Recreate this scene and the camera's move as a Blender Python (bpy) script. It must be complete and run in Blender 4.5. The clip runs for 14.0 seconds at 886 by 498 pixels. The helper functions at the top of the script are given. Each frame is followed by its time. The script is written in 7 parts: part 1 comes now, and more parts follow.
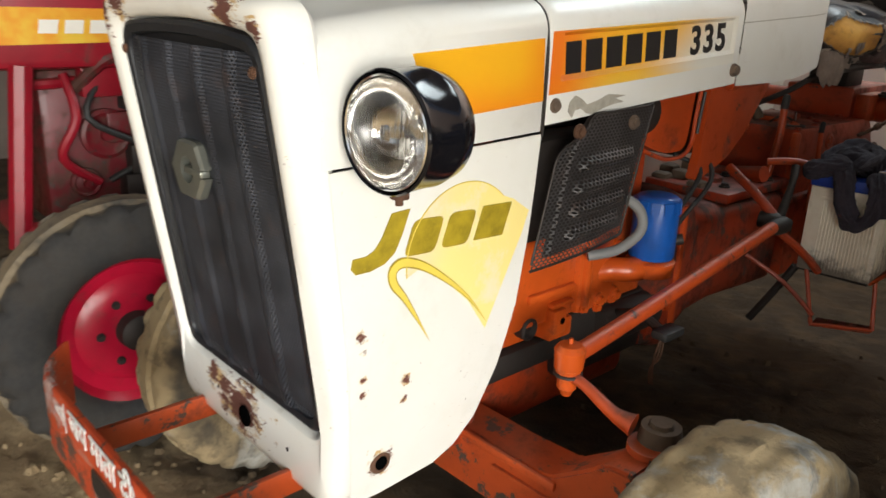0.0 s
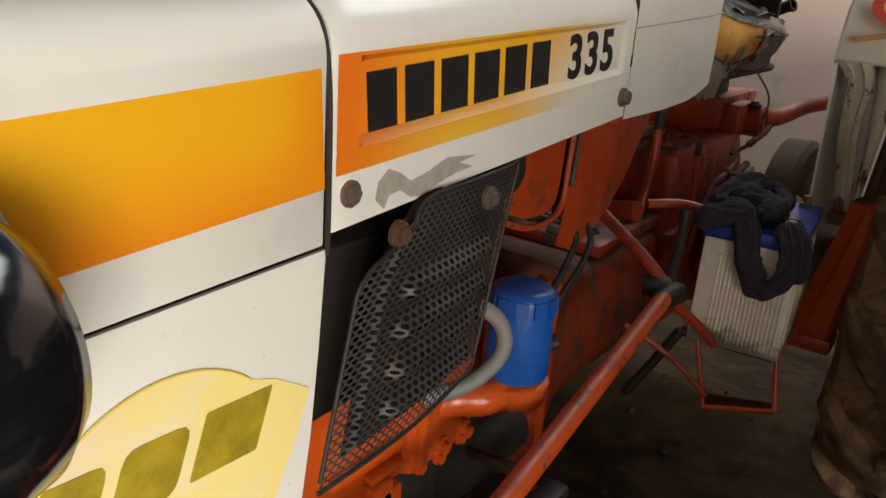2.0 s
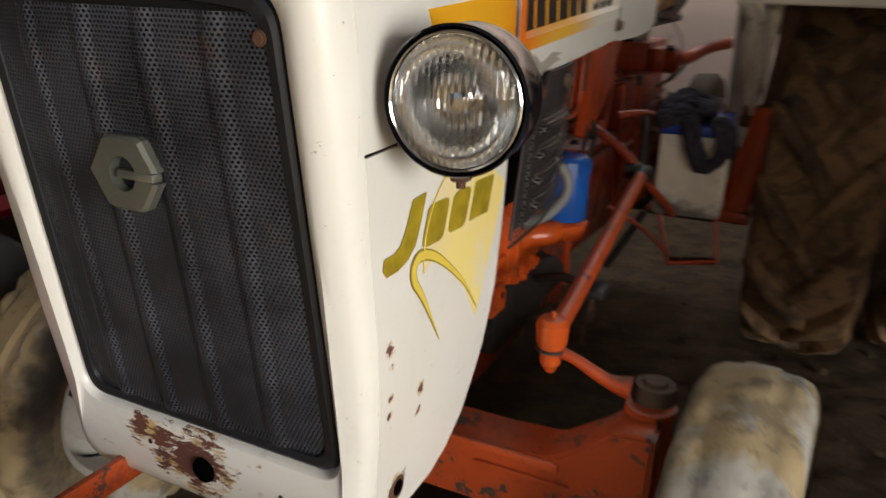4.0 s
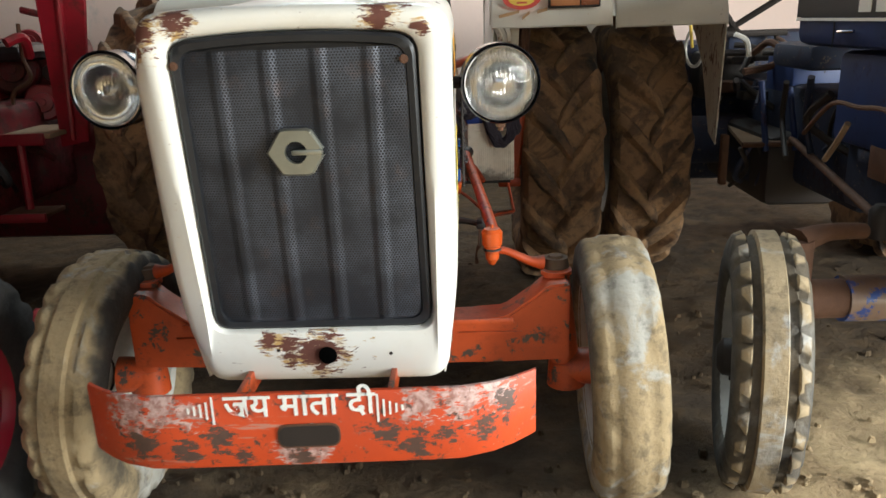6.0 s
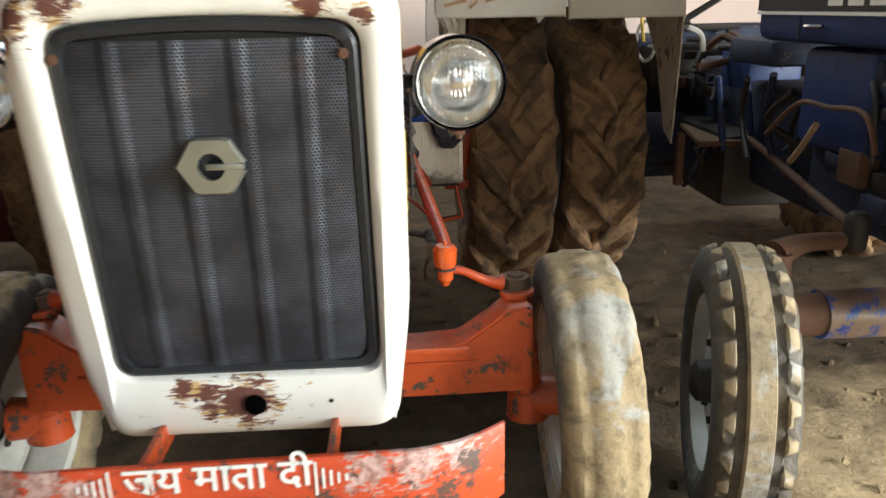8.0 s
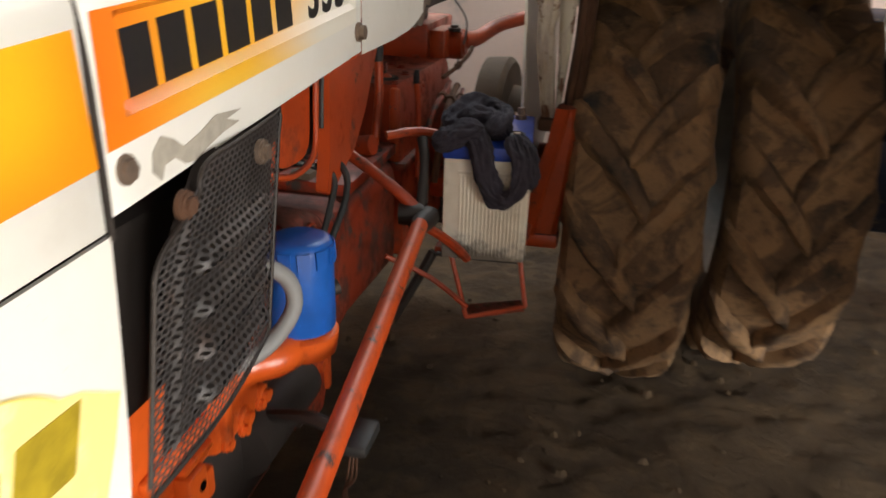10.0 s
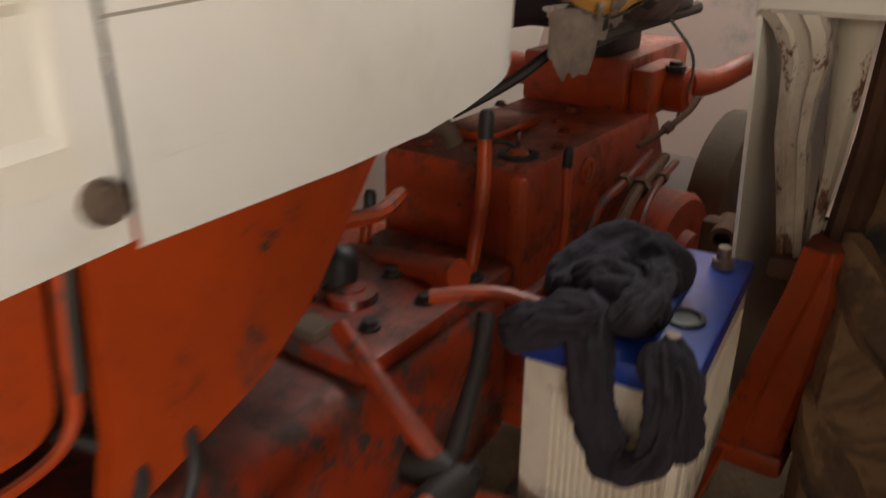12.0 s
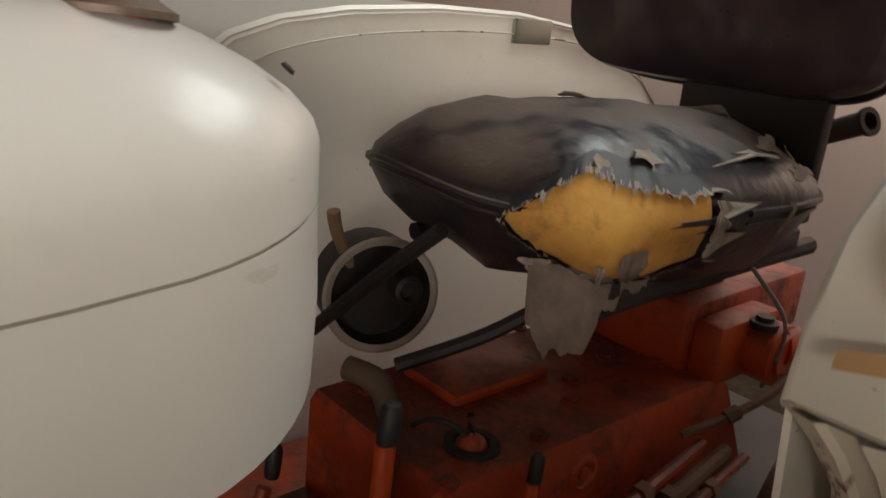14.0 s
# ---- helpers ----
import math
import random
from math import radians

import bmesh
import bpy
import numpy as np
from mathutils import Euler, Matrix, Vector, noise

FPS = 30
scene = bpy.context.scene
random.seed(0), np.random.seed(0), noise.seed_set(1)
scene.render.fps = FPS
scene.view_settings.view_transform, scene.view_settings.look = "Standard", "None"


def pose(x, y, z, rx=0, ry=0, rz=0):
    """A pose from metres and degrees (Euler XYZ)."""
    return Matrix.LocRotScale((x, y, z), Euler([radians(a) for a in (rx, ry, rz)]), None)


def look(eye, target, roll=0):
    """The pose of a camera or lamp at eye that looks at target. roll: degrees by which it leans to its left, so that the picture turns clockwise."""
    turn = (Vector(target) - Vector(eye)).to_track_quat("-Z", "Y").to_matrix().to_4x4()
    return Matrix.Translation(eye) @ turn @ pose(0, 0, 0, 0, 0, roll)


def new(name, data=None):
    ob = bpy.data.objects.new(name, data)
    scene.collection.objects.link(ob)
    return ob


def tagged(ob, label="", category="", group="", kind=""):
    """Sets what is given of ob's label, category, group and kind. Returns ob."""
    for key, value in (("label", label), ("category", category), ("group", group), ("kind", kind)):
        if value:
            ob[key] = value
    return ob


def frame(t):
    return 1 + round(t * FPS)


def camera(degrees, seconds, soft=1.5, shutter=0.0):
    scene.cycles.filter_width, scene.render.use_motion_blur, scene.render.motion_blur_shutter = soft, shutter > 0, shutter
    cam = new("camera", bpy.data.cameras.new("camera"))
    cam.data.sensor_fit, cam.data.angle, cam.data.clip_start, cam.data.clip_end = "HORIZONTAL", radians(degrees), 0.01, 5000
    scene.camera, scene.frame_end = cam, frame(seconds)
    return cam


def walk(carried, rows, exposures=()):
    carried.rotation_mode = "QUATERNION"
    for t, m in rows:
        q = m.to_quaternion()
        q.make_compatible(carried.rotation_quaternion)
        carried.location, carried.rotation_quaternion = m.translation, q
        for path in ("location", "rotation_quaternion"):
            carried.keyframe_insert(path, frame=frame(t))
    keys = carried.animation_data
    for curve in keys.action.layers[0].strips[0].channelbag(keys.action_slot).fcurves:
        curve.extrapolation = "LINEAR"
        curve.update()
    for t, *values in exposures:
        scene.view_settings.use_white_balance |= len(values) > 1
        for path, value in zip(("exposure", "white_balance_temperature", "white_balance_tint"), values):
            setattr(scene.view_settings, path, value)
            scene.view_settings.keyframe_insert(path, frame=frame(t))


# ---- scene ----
cam = camera(60.1, 14.0, shutter=0.5)
PATH = [
    (0, (1.075, -0.489, 1.272), (-0.315, 0.805, 0.645), 2.5),
    (0.5, (0.956, -0.39, 1.274), (-0.369, 0.959, 0.622), 2.4),
    (1, (0.856, -0.211, 1.289), (-0.482, 1.13, 0.645), 2.5),
    (1.5, (0.76, -0.092, 1.291), (-0.465, 1.353, 0.651), 3.4),
    (2, (0.704, 0.007, 1.285), (-0.36, 1.569, 0.631), 4.4),
    (2.5, (0.774, 0.001, 1.257), (-0.502, 1.365, 0.543), 4.1),
    (3, (0.842, -0.093, 1.243), (-0.61, 1.068, 0.507), 4.0),
    (3.5, (0.808, -0.309, 1.246), (-0.462, 1.065, 0.539), 4.2),
    (4, (0.7, -0.611, 1.229), (-0.13, 1.084, 0.568), 1.7),
    (4.2, (0.683, -0.729, 1.223), (-0.001, 1.047, 0.607), 0.6),
    (6.3, (0.29, -1.452, 1.236), (0.235, 0.467, 0.676), -1.9),
    (6.5, (0.3, -1.474, 1.229), (0.238, 0.451, 0.689), -1.9),
    (7, (0.289, -1.465, 1.232), (0.204, 0.464, 0.711), -1.7),
    (7.5, (0.257, -1.327, 1.24), (0.252, 0.6, 0.702), -1.6),
    (8, (0.286, -1.154, 1.231), (0.381, 0.751, 0.631), -1.2),
    (8.5, (0.456, -0.894, 1.23), (0.422, 0.995, 0.573), -0.1),
    (9, (0.548, -0.624, 1.232), (0.414, 1.25, 0.546), 0.9),
    (9.2, (0.571, -0.487, 1.255), (0.425, 1.377, 0.547), 1.4),
    (11.3, (0.656, 0.486, 1.292), (-0.216, 2.077, 0.45), -0.1),
    (11.5, (0.649, 0.551, 1.294), (-0.258, 2.113, 0.436), 0.0),
    (12, (0.65, 0.841, 1.294), (-0.398, 2.343, 0.49), 0.2),
    (12.5, (0.626, 1.003, 1.314), (-0.452, 2.527, 0.597), -0.1),
    (13, (0.602, 1.071, 1.35), (-0.545, 2.569, 0.687), 1.4),
    (13.5, (0.615, 1.238, 1.376), (-0.719, 2.6, 0.772), 3.1),
    (14, (0.597, 1.334, 1.404), (-0.822, 2.605, 0.795), 5.4),
]
walk(cam, [(t, look(eye, target, roll)) for t, eye, target, roll in PATH],
     [(0.0, -0.1, 6600, 6), (0.5, -0.2, 6700, 7), (1.5, -0.3, 7000, 9), (3.0, -0.5, 6900, 9), (4.0, -0.65, 6800, 9), (6.5, 0.40, 6200, 1), (7.5, 0.40, 6200, 1), (8.5, 0.6, 6250, 2), (9.2, 0.5, 6300, 4),
      (10.2, 0.45, 6900, 10), (11.5, 0.42, 7100, 12), (12.0, 0.27, 7300, 13), (13.0, 0.1, 7300, 12), (14.0, -0.22, 7200, 10)])

# ---- light ----
SUN_EL, SUN_ROT = 53.0, 28.0
world = bpy.data.worlds.new("sky")
scene.world = world
world.use_nodes = True
wn = world.node_tree
sky = wn.nodes.new("ShaderNodeTexSky")
sky.sky_type = "NISHITA"
sky.sun_disc = False
sky.sun_elevation = radians(SUN_EL)
sky.sun_rotation = radians(180 - SUN_ROT)
sky.dust_density = 3.0
wn.links.new(sky.outputs[0], wn.nodes["Background"].inputs[0])
wn.nodes["Background"].inputs[1].default_value = 0.12

sun_data = bpy.data.lights.new("sun", "SUN")
sun_data.energy = 5.0
sun_data.angle = radians(4)
sun_data.color = (1.0, 0.95, 0.88)
sun = new("sun", sun_data)
sun_dir = Vector((math.sin(radians(SUN_ROT)) * math.cos(radians(SUN_EL)), -math.cos(radians(SUN_ROT)) * math.cos(radians(SUN_EL)), math.sin(radians(SUN_EL))))
sun.matrix_world = look(sun_dir * 20, (0, 0, 0))

# daylight through the shed's wide front opening
day = bpy.data.lights.new("opening_daylight", "AREA")
day.shape, day.size, day.size_y, day.energy, day.color = "RECTANGLE", 2.6, 1.5, 420.0, (1.0, 0.975, 0.945)
day_lamp = new("opening_daylight", day)
day_lamp.matrix_world = look((4.5, -2.0, 1.48), (0.3, 0.4, 0.95))

# added lamp in an assumed, unseen roof opening; brightens rear wall and mudguards
roof_fill = bpy.data.lights.new("roof_fill_light", "AREA")
roof_fill.shape, roof_fill.size, roof_fill.size_y, roof_fill.energy, roof_fill.color = "RECTANGLE", 2.4, 1.1, 80.0, (0.86, 0.95, 1.0)
roof_lamp = new("roof_fill_light", roof_fill)
roof_lamp.matrix_world = look((0.1, 3.6, 3.86), (0.0, 3.3, 0.0))

# ---- materials ----


class Nodes:
    """A small builder for node materials."""

    def __init__(self, name, rough=0.5, metal=0.0):
        self.mat = bpy.data.materials.new(name)
        self.mat.use_nodes = True
        self.t = self.mat.node_tree
        self.bsdf = self.t.nodes["Principled BSDF"]
        self.bsdf.inputs["Roughness"].default_value = rough
        self.bsdf.inputs["Metallic"].default_value = metal
        self.co = self.t.nodes.new("ShaderNodeTexCoord").outputs["Object"]

    def put(self, socket, value):
        if isinstance(value, (int, float)):
            socket.default_value = value
        elif isinstance(value, tuple):
            socket.default_value = (*value, 1.0) if len(value) == 3 and socket.type == "RGBA" else value
        else:
            self.t.links.new(value, socket)

    def math(self, op, a, b=0.0, c=0.0, clamp=False):
        n = self.t.nodes.new("ShaderNodeMath")
        n.operation, n.use_clamp = op, clamp
        for s, v in zip(n.inputs, (a, b, c)):
            self.put(s, v)
        return n.outputs[0]

    def noise(self, scale, detail=4.0, rough=0.6, stretch=None, distort=0.0):
        n = self.t.nodes.new("ShaderNodeTexNoise")
        n.inputs["Scale"].default_value = scale
        n.inputs["Detail"].default_value = detail
        n.inputs["Roughness"].default_value = rough
        n.inputs["Distortion"].default_value = distort
        co = self.co
        if stretch:
            m = self.t.nodes.new("ShaderNodeMapping")
            m.inputs["Scale"].default_value = stretch
            self.put(m.inputs[0], co)
            co = m.outputs[0]
        self.put(n.inputs["Vector"], co)
        return n.outputs["Fac"]

    def ramp(self, fac, lo, hi):
        """0 below lo, 1 above hi."""
        n = self.t.nodes.new("ShaderNodeMapRange")
        n.interpolation_type = "SMOOTHSTEP"
        self.put(n.inputs["Value"], fac)
        n.inputs["From Min"].default_value, n.inputs["From Max"].default_value = lo, hi
        return n.outputs[0]

    def mix(self, fac, a, b):
        n = self.t.nodes.new("ShaderNodeMix")
        n.data_type = "RGBA"
        self.put(n.inputs[0], fac)
        self.put(n.inputs[6], a)
        self.put(n.inputs[7], b)
        return n.outputs[2]

    def xyz(self):
        n = self.t.nodes.new("ShaderNodeSeparateXYZ")
        self.put(n.inputs[0], self.co)
        return n.outputs

    def up(self):
        """How far the face looks up."""
        g = self.t.nodes.new("ShaderNodeNewGeometry")
        n = self.t.nodes.new("ShaderNodeSeparateXYZ")
        self.put(n.inputs[0], g.outputs["Normal"])
        return n.outputs[2]

    def spot(self, places, ragged=0.5, scale=40.0, stretch=None):
        """A mask of ragged blots at (x, y, z, radius)."""
        nz = self.math("MULTIPLY", self.math("SUBTRACT", self.noise(scale, 7, 0.74, stretch), 0.5), ragged)
        total = None
        for x, y, z, r in places:
            d = self.t.nodes.new("ShaderNodeVectorMath")
            d.operation = "DISTANCE"
            self.put(d.inputs[0], self.co)
            d.inputs[1].default_value = (x, y, z)
            near = self.math("SUBTRACT", 1.0, self.math("DIVIDE", d.outputs["Value"], r))
            total = near if total is None else self.math("MAXIMUM", total, near)
        return self.ramp(self.math("ADD", self.math("MAXIMUM", total, -0.6), self.math("MULTIPLY", nz, 2.0)), 0.16, 0.24)

    def bump(self, height, strength=0.3, distance=0.01):
        n = self.t.nodes.new("ShaderNodeBump")
        n.inputs["Strength"].default_value = strength
        n.inputs["Distance"].default_value = distance
        self.put(n.inputs["Height"], height)
        self.put(self.bsdf.inputs["Normal"], n.outputs[0])

    def colour(self, value):
        self.put(self.bsdf.inputs["Base Color"], value)
        return self

    def rough(self, value):
        self.put(self.bsdf.inputs["Roughness"], value)
        return self


def enamel(name, base, worn=(0.05, 0.035, 0.03), chips=0.66, dust=0.35, rough=0.38, dirt_scale=5.0, chip_scale=38, dust_colour=(0.15, 0.075, 0.045), filth=0.0):
    """Old tractor paint: uneven sheen, chips down to dark metal, grime and dust."""
    n = Nodes(name, rough)
    big, fine = n.noise(dirt_scale, 5), n.noise(chip_scale, 7, 0.72)
    dark = tuple(c * 0.72 for c in base)
    col = n.mix(n.ramp(big, 0.35, 0.7), base, dark)
    grime = n.ramp(n.noise(13, 7, 0.72), 0.52 - 0.10 * filth, 0.75 - 0.14 * filth)
    col = n.mix(n.math("MULTIPLY", grime, 0.7 + 0.22 * filth), col, (0.055, 0.026, 0.016))
    fleck = n.ramp(n.noise(70, 6, 0.7), 0.60, 0.68)
    col = n.mix(n.math("MULTIPLY", fleck, 0.45), col, tuple(min(1, c * 0.35 + 0.01) for c in base))
    col = n.mix(n.ramp(fine, chips, chips + 0.04), col, worn)
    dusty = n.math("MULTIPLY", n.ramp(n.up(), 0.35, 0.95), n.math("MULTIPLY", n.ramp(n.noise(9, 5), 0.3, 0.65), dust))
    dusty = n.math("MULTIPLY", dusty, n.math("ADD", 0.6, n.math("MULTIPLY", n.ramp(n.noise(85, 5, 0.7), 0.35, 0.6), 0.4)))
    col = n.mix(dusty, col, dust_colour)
    n.colour(col)
    n.rough(n.math("ADD", rough, n.math("MULTIPLY", n.math("MAXIMUM", grime, dusty), 0.4)))
    n.bump(fine, 0.12, 0.004)
    return n.mat


def plain(name, base, rough=0.6, metal=0.0, vary=0.3, scale=12.0, bump=0.15):
    n = Nodes(name, rough, metal)
    a = n.ramp(n.noise(scale, 5), 0.3, 0.75)
    b = n.noise(scale * 7, 5, 0.7)
    col = n.mix(n.math("MULTIPLY", a, vary), base, tuple(c * 0.45 for c in base))
    col = n.mix(n.math("MULTIPLY", n.ramp(b, 0.55, 0.8), vary * 0.6), col, tuple(min(1, c * 1.7 + 0.02) for c in base))
    n.colour(col)
    n.rough(n.math("ADD", rough - 0.08, n.math("MULTIPLY", b, 0.16)))
    n.bump(b, bump, 0.004)
    return n.mat


def white_paint(name, rust_spots=(), base=(0.78, 0.775, 0.735), rough=0.38, streak=0.0):
    """Cream-white bonnet paint with yellowing, dents' soft sheen and ragged rust."""
    n = Nodes(name, rough)
    big = n.ramp(n.noise(4, 4), 0.35, 0.7)
    col = n.mix(n.math("MULTIPLY", big, 0.28), base, (0.70, 0.67, 0.58))
    speck = n.ramp(n.noise(55, 5, 0.65), 0.735, 0.76)
    col = n.mix(speck, col, (0.22, 0.12, 0.07))
    smudge = n.math("MULTIPLY", n.ramp(n.noise(7, 7, 0.72), 0.50, 0.78), 0.20)
    col = n.mix(smudge, col, (0.42, 0.36, 0.27))
    scratch = n.math("MULTIPLY", n.ramp(n.noise(40, 4, 0.6, (1.0, 0.08, 1.0)), 0.70, 0.74), 0.25)
    col = n.mix(scratch, col, (0.45, 0.40, 0.33))
    if streak:
        run = n.ramp(n.noise(26, 7, 0.72, (1, 1, 0.4)), 0.66 - 0.12 * streak, 0.70 - 0.10 * streak)
        stain = n.ramp(n.noise(9, 6, 0.7, (1, 1, 0.35)), 0.50, 0.70)
        col = n.mix(n.math("MULTIPLY", stain, 0.6), col, (0.30, 0.20, 0.12))
        col = n.mix(run, col, n.mix(n.noise(50, 4), (0.09, 0.035, 0.02), (0.20, 0.09, 0.045)))
    if rust_spots:
        halo = n.spot([(x, y, z, r * 1.15) for x, y, z, r in rust_spots], 2.2, 70, (0.4, 1, 1.5))
        core = n.spot(rust_spots, 2.3, 78, (0.4, 1, 1.5))
        col = n.mix(n.math("MULTIPLY", halo, n.ramp(n.noise(30, 4), 0.35, 0.6)), col, (0.50, 0.33, 0.13))
        rusty = n.mix(n.noise(60, 5), (0.075, 0.026, 0.022), (0.17, 0.062, 0.04))
        col = n.mix(core, col, rusty)
        n.rough(n.math("ADD", rough, n.math("MULTIPLY", core, 0.5)))
        n.bump(n.math("SUBTRACT", 1.0, core), 0.25, 0.002)
    else:
        n.bump(n.math("ADD", n.noise(3.5, 2), n.math("MULTIPLY", n.noise(60, 4), 0.02)), 0.22, 0.03)
    n.colour(col)
    n.bsdf.inputs["Coat Weight"].default_value = 0.22
    n.bsdf.inputs["Coat Roughness"].default_value = 0.16
    return n.mat


def mesh_sheet(name, pitch, base, rust=0.3, axis=("x", "z"), open_part=0.31, bumpy=0.35, longer=1.0):
    """Punched sheet: round holes in a staggered grid that let light through."""
    n = Nodes(name, 0.5, 0.3)
    x, y, z = n.xyz()
    u = {"x": x, "y": y}[axis[0]]
    row = n.math("DIVIDE", z, pitch * 0.866)
    odd = n.math("MULTIPLY", n.math("FLOORED_MODULO", n.math("FLOOR", row), 2.0), 0.5)
    a = n.math("SUBTRACT", n.math("FRACT", n.math("ADD", n.math("DIVIDE", u, pitch * longer), odd)), 0.5)
    b = n.math("MULTIPLY", n.math("SUBTRACT", n.math("FRACT", row), 0.5), 0.866)
    d = n.math("SQRT", n.math("ADD", n.math("MULTIPLY", a, a), n.math("MULTIPLY", b, b)))
    hole = n.math("LESS_THAN", d, open_part)
    col = n.mix(n.ramp(n.noise(7, 4), 0.35, 0.7), base, tuple(c * 2.3 + 0.012 for c in base))
    col = n.mix(n.math("MULTIPLY", n.ramp(n.noise(16, 6, 0.7), 0.55, 0.75), rust), col, (0.18, 0.09, 0.05))
    n.colour(col)
    n.bump(d, bumpy, 0.002)
    clear = n.t.nodes.new("ShaderNodeBsdfTransparent")
    mixer = n.t.nodes.new("ShaderNodeMixShader")
    n.put(mixer.inputs[0], hole)
    n.put(mixer.inputs[1], n.bsdf.outputs[0])
    n.put(mixer.inputs[2], clear.outputs[0])
    n.put(n.t.nodes["Material Output"].inputs[0], mixer.outputs[0])
    return n.mat


def rubber(name, mud=(0.33, 0.24, 0.15), amount=0.6, clay=(0.42, 0.43, 0.40), lo=0.36, tread=0.0, relief=0.5, groove=0.0, patchy=0.6):
    """Tyre rubber caked with dried mud and pale clay."""
    n = Nodes(name, 0.85)
    info = n.t.nodes.new("ShaderNodeObjectInfo")
    px, py, pz = n.xyz()
    across = n.math("ABSOLUTE", px)
    reach = n.math("SQRT", n.math("ADD", n.math("MULTIPLY", py, py), n.math("MULTIPLY", pz, pz)))
    shift = n.t.nodes.new("ShaderNodeVectorMath")
    shift.operation = "MULTIPLY_ADD"
    n.put(shift.inputs[0], info.outputs["Random"])
    shift.inputs[1].default_value = (17.0, 11.0, 23.0)
    n.put(shift.inputs[2], n.co)
    n.co = shift.outputs[0]
    col = n.mix(n.noise(60, 4), (0.012, 0.012, 0.013), (0.035, 0.034, 0.034))
    m = n.ramp(n.noise(7, 7, 0.65), lo, lo + 0.3)
    if tread:
        flank_dirt = n.math("SUBTRACT", 1.0, n.math("MULTIPLY", n.ramp(n.math("ADD", across, n.math("MULTIPLY", n.noise(11, 4), 0.03)), tread, tread + 0.025), 0.95))
        m = n.math("MULTIPLY", m, flank_dirt)
    if groove:
        m = n.math("MULTIPLY", m, n.math("ADD", 0.22, n.math("MULTIPLY", n.ramp(n.math("ADD", reach, n.math("MULTIPLY", n.noise(19, 4), 0.006)), groove, groove + 0.007), 0.78)))
    col = n.mix(n.math("MULTIPLY", m, amount), col, mud)
    c = n.math("MULTIPLY", n.ramp(n.noise(5.0, 6, 0.62, distort=0.8), patchy - 0.08, patchy + 0.02), m)
    col = n.mix(n.math("MULTIPLY", c, amount * 0.75), col, clay)
    n.colour(col)
    blot = n.ramp(n.noise(14, 6, 0.7), 0.50, 0.66)
    col = n.mix(n.math("MULTIPLY", blot, 0.52), col, (0.03, 0.024, 0.02))
    n.colour(col)
    n.bump(n.math("ADD", n.noise(45, 7, 0.7), n.math("MULTIPLY", n.noise(12, 4), 1.5)), relief, 0.008)
    return n.mat


def soil():
    n = Nodes("dirt_floor", 0.95)
    big, mid, fine = n.noise(0.9, 5), n.noise(6, 7, 0.65), n.noise(40, 7, 0.7)
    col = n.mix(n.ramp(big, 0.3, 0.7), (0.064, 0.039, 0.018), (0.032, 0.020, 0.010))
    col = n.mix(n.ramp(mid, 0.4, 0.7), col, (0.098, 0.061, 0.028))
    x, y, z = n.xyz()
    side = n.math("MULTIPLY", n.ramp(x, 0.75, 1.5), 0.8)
    # paler towards gateway and right: dry soil plus the daylight there, painted in
    lit_dry = n.ramp(n.math("ADD", n.math("SUBTRACT", y, side), n.math("MULTIPLY", n.math("SUBTRACT", n.noise(2.2, 6, 0.65), 0.5), 1.2)), 0.55, -0.15)
    col = n.mix(lit_dry, col, n.mix(n.ramp(mid, 0.35, 0.7), (0.33, 0.235, 0.13), (0.50, 0.37, 0.21)))
    col = n.mix(n.math("MULTIPLY", n.ramp(fine, 0.5, 0.75), 0.5), col, (0.075, 0.05, 0.03))
    n.colour(col)
    n.bump(n.math("ADD", n.math("MULTIPLY", mid, 1.6), fine), 0.9, 0.02)
    return n.mat


def plaster():
    n = Nodes("pink_plaster", 0.9)
    col = n.mix(n.ramp(n.noise(1.2, 5), 0.3, 0.7), (0.80, 0.61, 0.53), (0.74, 0.58, 0.52))
    col = n.mix(n.ramp(n.noise(2.5, 6, 0.65), 0.58, 0.72), col, (0.52, 0.45, 0.42))
    n.colour(col)
    n.bump(n.noise(30, 6), 0.25, 0.006)
    return n.mat


def lens_glass():
    n = Nodes("lamp_glass", 0.03)
    n.bsdf.inputs["Transmission Weight"].default_value = 1.0
    n.bsdf.inputs["IOR"].default_value = 1.3
    x, y, z = n.xyz()
    n.bump(n.math("SINE", n.math("MULTIPLY", x, 900.0)), 0.25, 0.002)
    return n.mat


def stripe_paint():
    """The printed yellow band that deepens to orange towards its ends."""
    n = Nodes("printed_band", 0.35)
    x, y, z = n.xyz()
    low = n.ramp(n.math("ADD", n.math("MULTIPLY", z, 5.0), n.math("MULTIPLY", n.noise(3, 3), 0.25)), 5.55, 6.05)
    col = n.mix(low, (0.80, 0.20, 0.012), (0.85, 0.42, 0.015))
    near = n.ramp(n.math("ABSOLUTE", n.math("SUBTRACT", y, 0.455)), 0.0, 0.09)
    n.colour(n.mix(near, (0.80, 0.27, 0.01), col))
    return n.mat


